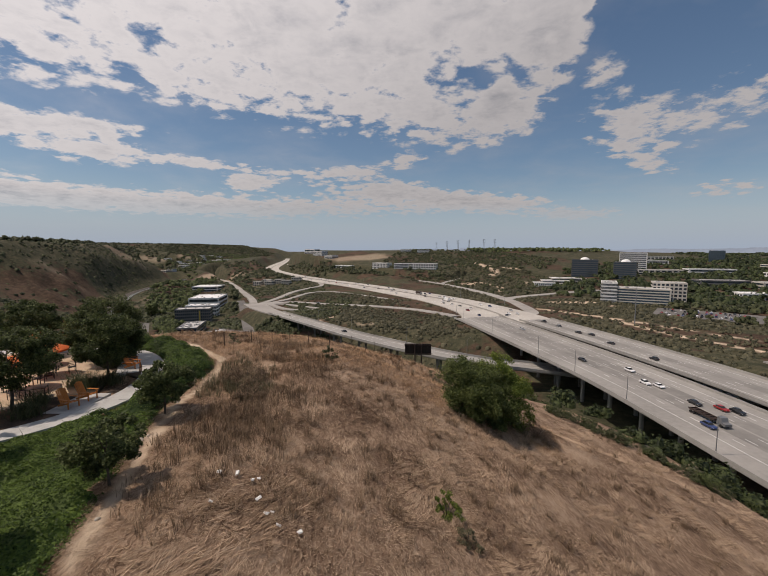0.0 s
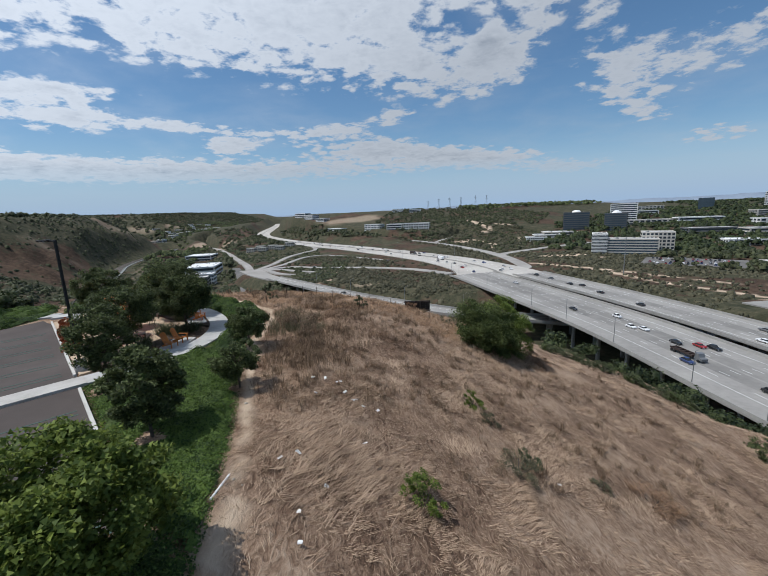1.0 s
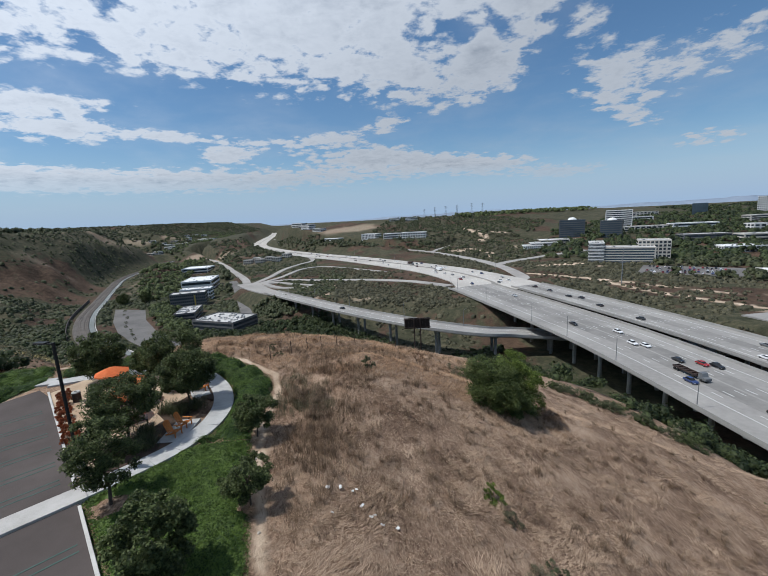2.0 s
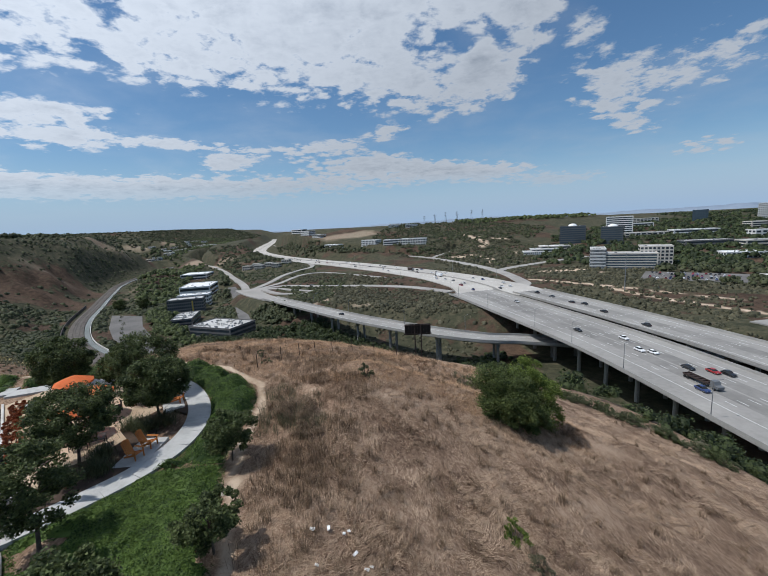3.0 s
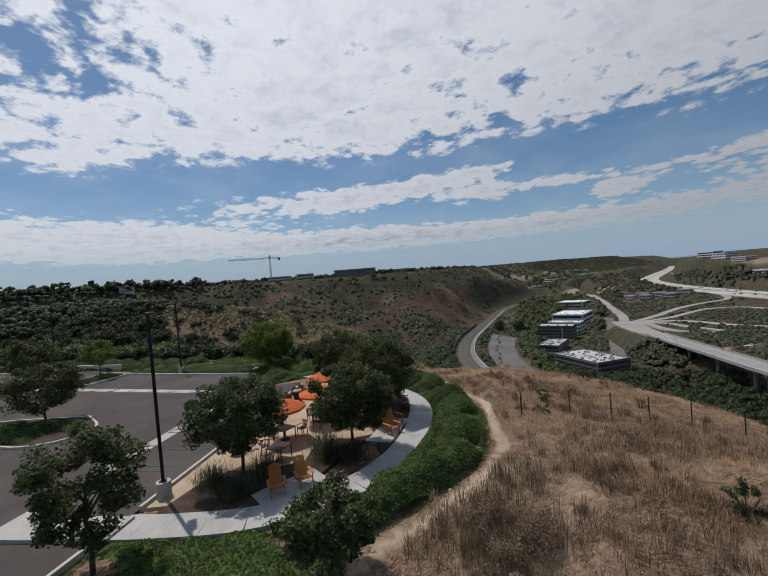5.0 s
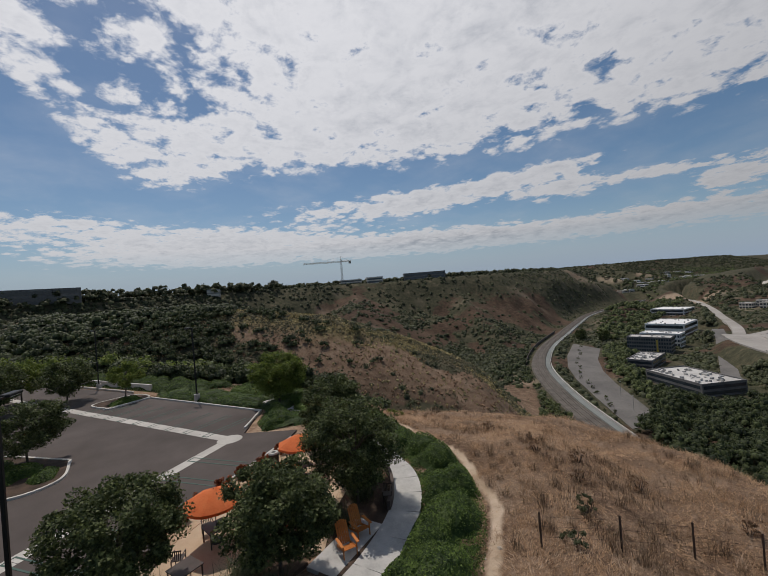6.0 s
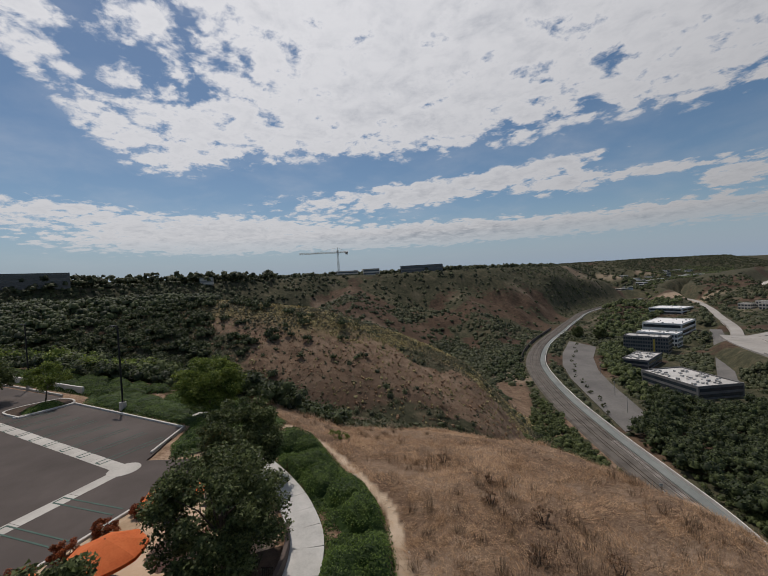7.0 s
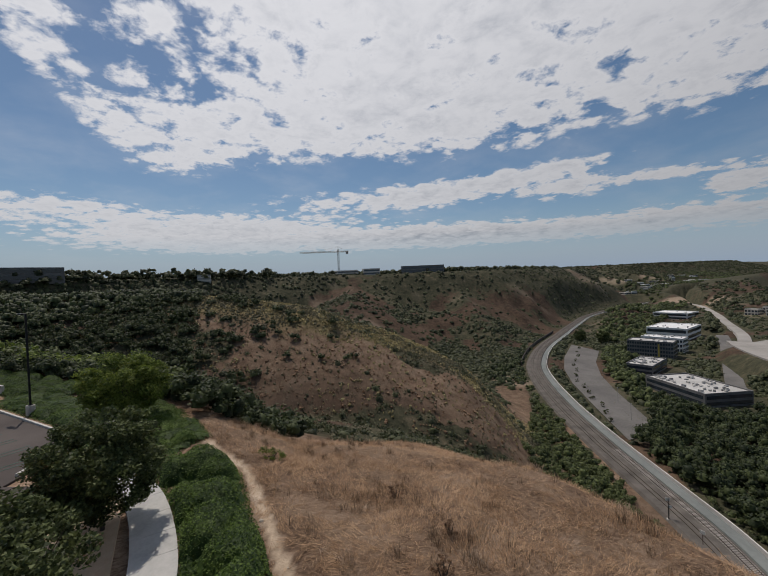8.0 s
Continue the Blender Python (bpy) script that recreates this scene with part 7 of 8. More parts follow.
def lane_paint(name, label, line, offsets, dashed, lift, width=0.2):
    """Painted lines along a road; dashes are single strokes joined into one marking."""
    line = np.asarray(line)
    s = np.concatenate(([0], np.cumsum(np.linalg.norm(np.diff(line[:, :2], axis=0), axis=1))))
    V, F = [], []
    for o in offsets:
        l = shifted(line, o)
        q = 0.0
        step, size = (14.6, 3.7) if dashed else (s[-1], s[-1])
        while q + size <= s[-1] + 0.1:
            m = np.linspace(q, q + size, 2 if dashed else len(line) * 2)
            seg = np.stack([np.interp(m, s, l[:, k]) for k in range(3)], 1)
            v, f = ribbon(seg, [(-width / 2, lift), (width / 2, lift)])
            n0 = sum(len(a) for a in V)
            V.append(v)
            F += [tuple(n0 + i for i in q_) for q_ in f]
            q += step
    return tagged(part(name, raw_mesh(name, np.concatenate(V), F, LANE_WHITE)), label, "road marking", kind="stuff")


lane_paint("lane_marking", "white dashed lane lines on the viaduct", SB, [-11.0, -7.3, -3.7, 0.0, 3.7, 7.3], True, 0.012)
lane_paint("lane_marking", "white edge lines on the viaduct", SB, [-14.6, 11.0], False, 0.012)
lane_paint("lane_marking", "white dashed lane lines on the far viaduct", NB, [-5.5, -1.8, 1.8, 5.5], True, 0.012)
lane_paint("lane_marking", "white edge lines on the far viaduct", NB, [-9.2, 9.2], False, 0.012)
lane_paint("lane_marking", "white lines on the ramp viaduct", RAMP[10:], [-3.7, 3.7], False, 0.012)
lane_paint("lane_marking", "white dashed line on the ramp", RAMP[10:], [0.0], True, 0.012)
lane_paint("lane_marking", "white dashed lane lines on the freeway", FWY[2:70], [-20.6, -16.9, -13.2, -9.5, -5.8, 5.8, 9.5, 13.2, 16.9, 20.6], True, 0.47, 0.3)
for line, o, w in ((SB, -5.5, 6.4), (SB, 1.8, 6.4), (NB, 0.0, 6.0)):
    V, F = ribbon(shifted(line, o), [(-w / 2, 0.006), (w / 2, 0.006)])
    tagged(part("worn_lane", raw_mesh("worn_lane", V, F, TYRE_GREY)), "tyre-darkened lane of the viaduct", "road surface", kind="stuff")
V, F = ribbon(shifted(FWY[2:90], 0), [(-0.4, 0.5), (-0.2, 1.6), (0.2, 1.6), (0.4, 0.5)], True)
tagged(part("median_barrier", raw_mesh("median", V, F, OLD_CONCRETE)), "concrete median barrier of the freeway", "barrier", kind="structure")


def street_lamp(x, y, z, turn, h=10.5):
    t = thing("street_lamp", "slender grey freeway lamp with one arm", "street lamp", "freeway lamps", (x, y, z), turn)
    bm = bmesh.new()
    rod(bm, (0, 0, 0), (0, 0, h), 0.13, 0.07, 8)
    rod(bm, (0, 0, h), (2.2, 0, h + 0.5), 0.05, 0.04, 6)
    part("pole", bm, surface_grey, t)
    bm = bmesh.new()
    box(bm, (0.7, 0.28, 0.14), (2.45, 0, h + 0.5), 0.03)
    part("lamp_head", bm, surface_grey, t)
    return t


surface_grey = surface("galvanised_steel", ((0.22, 0.225, 0.23), (0.30, 0.305, 0.31)), 1, 9, 0.5, 0.0, 0.5)
for i in (2, 9, 15, 21, 27, 33, 39, 45):
    p = SB_EDGE[i]
    q = SB_EDGE[i + 1] - SB_EDGE[i]
    street_lamp(p[0] + 0.5, p[1], p[2], math.degrees(math.atan2(q[1], q[0])) + 90)
for i in (14, 22, 30, 38, 46):
    p = shifted(RAMP, -6.8)[i]
    street_lamp(p[0], p[1], p[2], 40, 9)
for x, y in ((14, 440), (76, 450), (-40, 545), (10, 560), (-100, 640), (-60, 700), (112, 395)):
    street_lamp(x, y, gz(x, y), 30, 12)

sg = thing("highway_sign", "dark brown back of a large overhead highway sign", "road sign", "", (12.8, 189.5, 0))
bm = bmesh.new()
box(bm, (13.2, 0.25, 5.6), (0, 0, -39.4), 0.03)
part("panel", bm, surface("dark_sign_back", ((0.022, 0.016, 0.014), (0.04, 0.03, 0.026)), 0.3, 3, 0.6, 0.1), sg)
for x in np.linspace(-6, 6, 9):
    bm = bmesh.new()
    box(bm, (0.12, 0.2, 5.9), (x, -0.22, -39.5))
    part("brace", bm, DARK_BROWN, sg)
for z in (-37.2, -41.6):
    bm = bmesh.new()
    box(bm, (14.2, 0.35, 0.35), (0, -0.5, z))
    part("beam", bm, DARK_BROWN, sg)
for x in (-1.6, 1.6):
    bm = bmesh.new()
    rod(bm, (x, -0.9, gz(12.8 + x, 188.6) - 0.5), (x, -0.9, -36.6), 0.35, 0.3, 10)
    part("post", bm, DARK_BROWN, sg)

# ---------------- vehicles ----------------
GLASS_DARK = surface("dark_glass", ((0.010, 0.012, 0.014), (0.018, 0.02, 0.023)), 0.5, 4, 0.08, 0.0, spec=0.6)
RUBBER = surface("tyre_rubber", ((0.015, 0.015, 0.015), (0.025, 0.025, 0.025)), 3, 20, 0.9, 0.0)
PAINTS = {n: surface(n + "_car_paint", (c, tuple(v * 1.15 for v in c)), 0.5, 4, 0.3, 0.0, spec=0.6) for n, c in
          (("white", (0.72, 0.72, 0.72)), ("black", (0.016, 0.017, 0.019)), ("grey", (0.13, 0.135, 0.14)), ("silver", (0.42, 0.43, 0.44)), ("red", (0.28, 0.02, 0.02)), ("blue", (0.03, 0.05, 0.14)))}


def lofted(profile, half, top_half=None):
    """A body from a side outline of (y, z), with half widths narrowing towards its top."""
    bm = bmesh.new()
    zs = [p[1] for p in profile]
    lo, hi = min(zs), max(zs)
    L, R = [], []
    for y, z in profile:
        w = half if top_half is None else half + (top_half - half) * (z - lo) / (hi - lo)
        L.append(bm.verts.new((-w, y, z)))
        R.append(bm.verts.new((w, y, z)))
    n = len(profile)
    for i in range(n):
        j = (i + 1) % n
        bm.faces.new((L[i], L[j], R[j], R[i]))
    bm.faces.new(L)
    bm.faces.new(R[::-1])
    bmesh.ops.recalc_face_normals(bm, faces=bm.faces)
    bmesh.ops.bevel(bm, geom=[e for e in bm.edges if e.calc_length() > 0.3], offset=0.06, segments=1, affect="EDGES")
    return bm


def car(colour, tall=0.0):
    c = thing("car", f"{colour} passenger car driving on the freeway", "car", "cars on the freeway")
    b = 0.92
    part("body", lofted([(-2.25, 0.35), (-2.28, 0.62), (-2.1, 0.86 + tall * 0.3), (-0.95, 0.96 + tall * 0.3), (1.55, 1.0 + tall * 0.4), (2.2, 0.92 + tall * 0.4), (2.28, 0.5), (2.2, 0.32)], b), PAINTS[colour], c)
    part("cabin", lofted([(-1.05, 0.94), (-0.35, 1.42 + tall), (1.15, 1.45 + tall), (1.95, 0.98 + tall * 0.3), (1.9, 0.9), (-1.0, 0.9)], b - 0.08, 0.62), GLASS_DARK, c, "dark tinted windows")
    part("roof", lofted([(-0.38, 1.40 + tall), (-0.3, 1.455 + tall), (1.1, 1.485 + tall), (1.22, 1.42 + tall)], 0.66, 0.62), PAINTS[colour], c)
    for y in (-1.4, 1.4):
        for s in (-1, 1):
            bm = bmesh.new()
            rod(bm, (s * 0.72, y, 0.33), (s * 0.93, y, 0.33), 0.33, 0.33, 14)
            w = part("wheel", bm, RUBBER, c)
            bm = bmesh.new()
            rod(bm, (s * 0.92, y, 0.33), (s * 0.945, y, 0.33), 0.2, 0.18, 10)
            part("rim", bm, surface_grey, w)
    for s in (-1, 1):
        bm = bmesh.new()
        box(bm, (0.36, 0.05, 0.14), (s * 0.66, -2.27, 0.66), 0.01)
        part("headlight", bm, WHITE, c, "clear headlight")
        bm = bmesh.new()
        box(bm, (0.3, 0.05, 0.16), (s * 0.7, 2.27, 0.78), 0.01)
        part("tail_light", bm, PAINTS["red"], c, "red tail light")
    return c


def heading(line, x, y):
    """Turn of the nearest stretch of a line, for a thing that faces -y."""
    line = np.asarray(line)
    i = int(np.argmin((line[:, 0] - x) ** 2 + (line[:, 1] - y) ** 2))
    i = min(i, len(line) - 2)
    d = line[i + 1] - line[i]
    return math.degrees(math.atan2(d[1], d[0])) + 90, float(line[i][2])


MASTERS = {k: car(*k) for k in (("white", 0.0), ("white", 0.22), ("black", 0.0), ("black", 0.22), ("grey", 0.0), ("silver", 0.0), ("red", 0.0), ("blue", 0.2))}
used = set()


def put_car(key, x, y, line, back=0, lift=0.02):
    a, z = heading(line, x, y)
    m = pose(x, y, z + lift, 0, 0, a + back)
    if key not in used:
        used.add(key)
        MASTERS[key].matrix_basis = m
    else:
        copy_thing(MASTERS[key], m)


for key, x, y in ((("white", 0.22), 101.3, 152.2), (("white", 0.0), 104.4, 148.7), (("white", 0.22), 104.8, 168.5), (("black", 0.0), 91.9, 184.6), (("black", 0.0), 105.3, 131.7), (("black", 0.22), 113.6, 124.5),
                  (("red", 0.0), 110.6, 127.2), (("blue", 0.2), 96.2, 114.0), (("silver", 0.0), 86.7, 258.7), (("black", 0.22), 101.5, 91.0), (("white", 0.22), 97.8, 83.5), (("white", 0.0), 104.0, 62.0)):
    put_car(key, x, y, SB)
for key, x, y in ((("black", 0.22), 127.9, 187.8), (("white", 0.0), 136, 130), (("black", 0.0), 124.5, 219.7), (("black", 0.0), 124.8, 242.5), (("black", 0.0), 119.6, 248.8), (("grey", 0.0), 116, 270.9), (("black", 0.22), 112, 288), (("grey", 0.0), 148, 142)):
    put_car(key, x, y, NB, 180)
rng = np.random.RandomState(77)
keys = list(MASTERS)
for i in range(58):
    y = 310 + 600 * (i / 58) ** 1.2 + rng.rand() * 8
    j = int(np.argmin(np.abs(FWY[:, 1] - y)))
    o = (4.0 + 3.7 * rng.randint(0, 5)) * (-1 if rng.rand() < 0.55 else 1)
    p = shifted(FWY, o)[j]
    put_car(keys[rng.randint(len(keys))] if rng.rand() < 0.75 else ("white", 0.22), p[0] + rng.rand(), p[1] + rng.rand() * 3, FWY, 180 if o > 0 else 0, 0.48)
put_car(("black", 0.0), -34, 257, RAMP, 180)
put_car(("grey", 0.0), -88, 431, ROAD_CONNECT, 0, 0.3)
put_car(("white", 0.0), -55, 416, ROAD_CONNECT, 0, 0.3)


def lorry(x, y, line, back, kind_):
    a, z = heading(line, x, y)
    t = thing("truck", "flatbed car-transport truck on the viaduct" if kind_ == "flat" else "box truck on the distant freeway", "truck", "trucks on the freeway", (x, y, z + (0.02 if kind_ == "flat" else 0.48)), a + back)
    bm = lofted([(-7.0, 0.7), (-7.05, 1.5), (-5.9, 1.7), (-5.5, 2.9), (-4.2, 3.0), (-4.0, 0.7)], 1.15, 1.05)
    part("cab", bm, PAINTS["grey"], t)
    bm = bmesh.new()
    if kind_ == "flat":
        box(bm, (2.3, 9.6, 0.25), (0, 1.4, 1.15), 0.03)
        for s in (-1, 1):
            box(bm, (0.12, 9.6, 0.5), (s * 1.1, 1.4, 1.45))
        for yy in np.linspace(-3, 6, 6):
            box(bm, (2.3, 0.15, 0.3), (0, yy, 1.45))
        part("flatbed", bm, DARK_BROWN, t)
    else:
        box(bm, (2.5, 9.5, 2.7), (0, 1.4, 2.4), 0.05)
        part("box", bm, DARK_BROWN if back else PAINTS["white"], t)
    for yy in (-5.6, -2.2, 4.2, 5.4):
        for s in (-1, 1):
            bm = bmesh.new()
            rod(bm, (s * 0.8, yy, 0.5), (s * 1.15, yy, 0.5), 0.5, 0.5, 14)
            part("wheel", bm, RUBBER, t)


lorry(100.2, 119.5, SB, 0, "flat")
lorry(56, 425, FWY, 0, "box")
lorry(30, 500, FWY, 180, "box")

# ---------------- buildings ----------------
PLASTER = surface("white_plaster", ((0.62, 0.61, 0.58), (0.70, 0.69, 0.66), (0.76, 0.75, 0.72)), 0.1, 1.5, 0.85, 0.0)
CREAM = surface("cream_precast", ((0.48, 0.44, 0.38), (0.56, 0.52, 0.46), (0.62, 0.58, 0.52)), 0.1, 1.5, 0.85, 0.0)
GREYWALL = surface("dark_grey_wall", ((0.12, 0.117, 0.115), (0.16, 0.156, 0.153), (0.20, 0.195, 0.19)), 0.1, 1.5, 0.8, 0.0)
ROOFGREY = surface("pale_roof_membrane", ((0.36, 0.35, 0.33), (0.46, 0.45, 0.43), (0.54, 0.53, 0.51)), 0.08, 0.9, 0.9, 0.0)
ROOFWHITE = surface("white_roof", ((0.62, 0.62, 0.61), (0.72, 0.72, 0.71), (0.80, 0.80, 0.79)), 0.05, 0.8, 0.9, 0.0)
WINDOW = surface("office_glass", ((0.022, 0.03, 0.036), (0.035, 0.045, 0.055), (0.05, 0.065, 0.08)), 0.2, 1.0, 0.12, 0.0, spec=0.6)
BLUEGLASS = surface("blue_curtain_wall", ((0.03, 0.045, 0.06), (0.05, 0.075, 0.095), (0.07, 0.10, 0.125)), 0.05, 0.4, 0.15, 0.0, spec=0.6)


def block(name, label, a, b, depth, z0, h, floors, cols, wall, glass, roof, units=0, bands=False, seed=1, group=""):
    """A flat-roofed building: a to b is its front in plan, it goes back from there, away from the hill."""
    a, b = Vector(a), Vector(b)
    d = b - a
    n = Vector((-d.y, d.x)).normalized()
    if n.dot((a + b) / 2 - Vector((-3, 20))) < 0:
        a, b, d = b, a, a - b
        n = -n
    L = d.length
    t = thing(name, label, "building", group)
    t.matrix_basis = Matrix.Translation((*a, z0)) @ Matrix.Rotation(math.atan2(d.y, d.x), 4, "Z")
    bm = bmesh.new()
    box(bm, (L, depth, h + 3), (L / 2, depth / 2, h / 2 - 1.5), 0.05)
    part("wall", bm, wall, t)
    bm = bmesh.new()
    box(bm, (L - 0.8, depth - 0.8, 0.3), (L / 2, depth / 2, h + 0.05))
    r = part("roof", bm, roof, t)
    for s, (w, dd, x, y) in enumerate(((L, 0.4, L / 2, 0.2), (L, 0.4, L / 2, depth - 0.2), (0.4, depth - 0.8, 0.2, depth / 2), (0.4, depth - 0.8, L - 0.2, depth / 2))):
        bm = bmesh.new()
        box(bm, (w, dd, 0.9), (x, y, h + 0.45))
        part("parapet", bm, wall, t)
    fh = h / floors
    rng = np.random.RandomState(seed)
    shapes = {}
    for fl in range(floors):
        zc = fh * (fl + 0.55)
        for face, (length, ox, oy, dx, dy) in enumerate(((L, 0, -0.003, 1, 0), (depth, -0.003, 0, 0, 1), (depth, L + 0.003, 0, 0, 1))):
            c = 1 if bands else max(1, round(cols * length / L))
            w = (length * 0.94 if bands else length / c * 0.66)
            key = (round(w, 2), dx)
            if key not in shapes:
                bm = bmesh.new()
                box(bm, (w if dx else 0.16, 0.16 if dx else w, fh * (0.55 if bands else 0.58)))
                shapes[key] = bm
                me = bpy.data.meshes.new("window")
                bm.to_mesh(me)
                bm.free()
                me.materials.append(glass)
                shapes[key] = me
            for k in range(c):
                q = length * (k + 0.5) / c
                o = new("window", shapes[key])
                o.parent = t
                o.location = (ox + dx * q, oy + dy * q, zc)
    for k in range(units):
        sx, sy, sz = 0.7 + 1.7 * rng.rand() ** 2, 0.7 + 1.3 * rng.rand(), 0.5 + 0.8 * rng.rand()
        bm = bmesh.new()
        box(bm, (sx, sy, sz), (L * (0.08 + 0.84 * rng.rand()), depth * (0.1 + 0.8 * rng.rand()), h + 0.2 + sz / 2), 0.05)
        part("roof_unit", bm, ROOFGREY if rng.rand() < 0.6 else surface_grey, t)
    return t


block("office_building", "low grey office with a pale roof full of vents", (-155, 284), (-117, 269), 27, GRD, 6.4, 2, 14, GREYWALL, WINDOW, ROOFGREY, 46, True, 1)
block("office_building", "small low office with cluttered pale roof", (-183, 309), (-167, 313.2), 34, GRD, 6, 2, 6, GREYWALL, WINDOW, ROOFGREY, 36, True, 2)
block("apartment_building", "dark grey four-storey block with punched windows", (-219, 369), (-188, 379), 17, GRD, 12.4, 4, 18, GREYWALL, WINDOW, ROOFGREY, 8, False, 3)
bm = bmesh.new()
box(bm, (1.1, 0.4, 11), (-197.3, 375.7, GRD + 5.5), 0, Matrix.Rotation(0.307, 4, "Z"))
tagged(part("stair_fin", bm, surface("yellow_panel", ((0.5, 0.36, 0.06), (0.6, 0.44, 0.09)), 0.4, 3, 0.7, 0.0)), "yellow vertical panel on the grey block", "facade panel")
block("office_building", "white-roofed office behind the grey block", (-227, 402), (-196, 408.5), 16, GRD, 11.5, 3, 14, PLASTER, WINDOW, ROOFWHITE, 8, False, 4)
block("warehouse", "long white flat-roofed warehouse in the valley", (-261, 470), (-226, 477.5), 50, GRD, 11, 2, 12, PLASTER, WINDOW, ROOFWHITE, 12, True, 5)
block("warehouse", "distant white warehouse among trees", (-355, 650), (-312, 655), 40, GRD, 9, 2, 8, PLASTER, WINDOW, ROOFWHITE, 4, True, 7)


def on_land(x, y):
    return gz(x, y) - 0.3


block("office_building", "broad white office with strip windows and arcade", (230, 436), (244, 429), 34, on_land(240, 440), 22, 6, 30, PLASTER, WINDOW, ROOFGREY, 14, False, 8)
block("office_building", "dark glass wing of the white office", (243, 431), (287, 407), 26, on_land(265, 425), 17, 6, 12, CREAM, BLUEGLASS, ROOFGREY, 6, True, 9)
block("office_building", "cream end block of the white office", (286, 436), (313, 421), 26, on_land(300, 430), 23, 6, 8, CREAM, WINDOW, ROOFGREY, 4, False, 10)


def domed_tower(a, b, depth, h, seed):
    t = block("office_tower", "dark glass office tower with a white dome", a, b, depth, on_land((a[0] + b[0]) / 2, (a[1] + b[1]) / 2), h, 8, 1, surface("dark_spandrel", ((0.07, 0.075, 0.08), (0.10, 0.105, 0.11)), 0.1, 1, 0.6, 0.0), BLUEGLASS, ROOFGREY, 4, True, seed, "domed towers")
    L = (Vector(b) - Vector(a)).length
    bm = bmesh.new()
    bmesh.ops.create_uvsphere(bm, u_segments=20, v_segments=10, radius=7.5)
    bmesh.ops.scale(bm, vec=(1, 1, 0.62), verts=bm.verts)
    bmesh.ops.translate(bm, vec=(L / 2, depth / 2, h + 0.5), verts=bm.verts)
    part("dome", bm, WHITE, t, "white roof dome")
    return t


domed_tower((321, 717), (360, 699), 30, 31, 11)
domed_tower((370, 669), (397, 650), 28, 29, 12)
block("office_building", "tall white office with banded windows", (456, 806), (497, 782), 26, on_land(480, 800), 36, 9, 1, PLASTER, WINDOW, ROOFWHITE, 4, True, 13)
block("office_tower", "dark blue glass tower on the horizon", (720, 916), (743, 899), 30, on_land(730, 905), 26, 10, 1, BLUEGLASS, BLUEGLASS, ROOFGREY, 4, True, 14)
block("office_building", "white tower on the far plateau", (790, 829), (808, 813), 30, on_land(880, 780), 34, 9, 8, PLASTER, WINDOW, ROOFWHITE, 3, False, 15)
for i, (x, y, w, h, wall) in enumerate(((480, 730, 90, 9, CREAM), (560, 700, 70, 10, PLASTER), (468, 560, 60, 9, GREYWALL), (432, 455, 52, 7, PLASTER), (520, 520, 60, 9, CREAM), (319, 288, 34, 7, CREAM), (620, 600, 80, 10, PLASTER), (700, 700, 70, 11, CREAM),
                                       (560, 880, 80, 10, PLASTER), (640, 980, 80, 11, CREAM), (255, 622, 40, 7, PLASTER), (280, 640, 45, 8, CREAM), (232, 606, 30, 6, PLASTER), (540, 420, 60, 8, PLASTER), (420, 330, 40, 7, CREAM), (690, 480, 90, 9, GREYWALL), (880, 640, 80, 10, PLASTER))):
    block("office_building", "low flat-roofed office among dark trees", (x - w / 2, y + w * 0.12), (x + w / 2, y - w * 0.12), 26, on_land(x, y), h, max(2, int(h / 3.5)), 10, wall, WINDOW, ROOFWHITE if i % 2 else ROOFGREY, 5, i % 3 != 0, 20 + i, "eastern offices")
for i, (a, b, h) in enumerate((((-150, 905), (-112, 885), 9), ((-56, 868), (-22, 850), 10), ((-6, 830), (26, 824), 12), ((30, 820), (82, 806), 13), ((-300, 1240), (-262, 1212), 14), ((-252, 1150), (-222, 1125), 14), ((-205, 1080), (-180, 1062), 9), ((10, 1130), (40, 1126), 9), ((58, 1120), (92, 1116), 9))):
    block("office_building", "white office on the far hillside", a, b, 24, on_land((a[0] + b[0]) / 2, (a[1] + b[1]) / 2) - 2, h + 2, 3, 10, PLASTER, WINDOW, ROOFWHITE, 4, i % 2 == 0, 50 + i, "hillside offices")
for i, (x, y) in enumerate(((-226, 668), (-212, 680), (-196, 668), (-238, 692), (-184, 690), (-250, 676))):
    block("house", "tan house on the knoll above the road", (x - 7, y), (x + 7, y - 2), 12, on_land(x, y) - 1, 8, 2, 4, CREAM, WINDOW, ROOFGREY, 0, False, 70 + i, "houses on the knoll")
rng = np.random.RandomState(31)
for i in range(26):
    k = rng.rand()
    x, y = -560 - 380 * k + rng.normal() * 40, 980 + 1000 * k + rng.normal() * 60
    w = 16 + 18 * rng.rand()
    block("house", "pale building of the distant valley town", (x - w / 2, y + 3), (x + w / 2, y - 3), 14, on_land(x, y) - 0.5, 6 + 4 * rng.rand(), 2, 4, PLASTER if rng.rand() < 0.7 else CREAM, WINDOW, ROOFWHITE, 0, True, 80 + i, "valley town buildings")
block("office_building", "long dark office on the mesa's rim", (-525, 316), (-496, 374), 30, on_land(-515, 345), 10, 2, 1, GREYWALL, WINDOW, ROOFGREY, 5, True, 110)
block("office_building", "low dark office with a flat overhanging roof", (-425, -165), (-452, -72), 40, on_land(-445, -120) + 1, 11, 2, 1, GREYWALL, GLASS_DARK, GREYWALL, 3, True, 111)
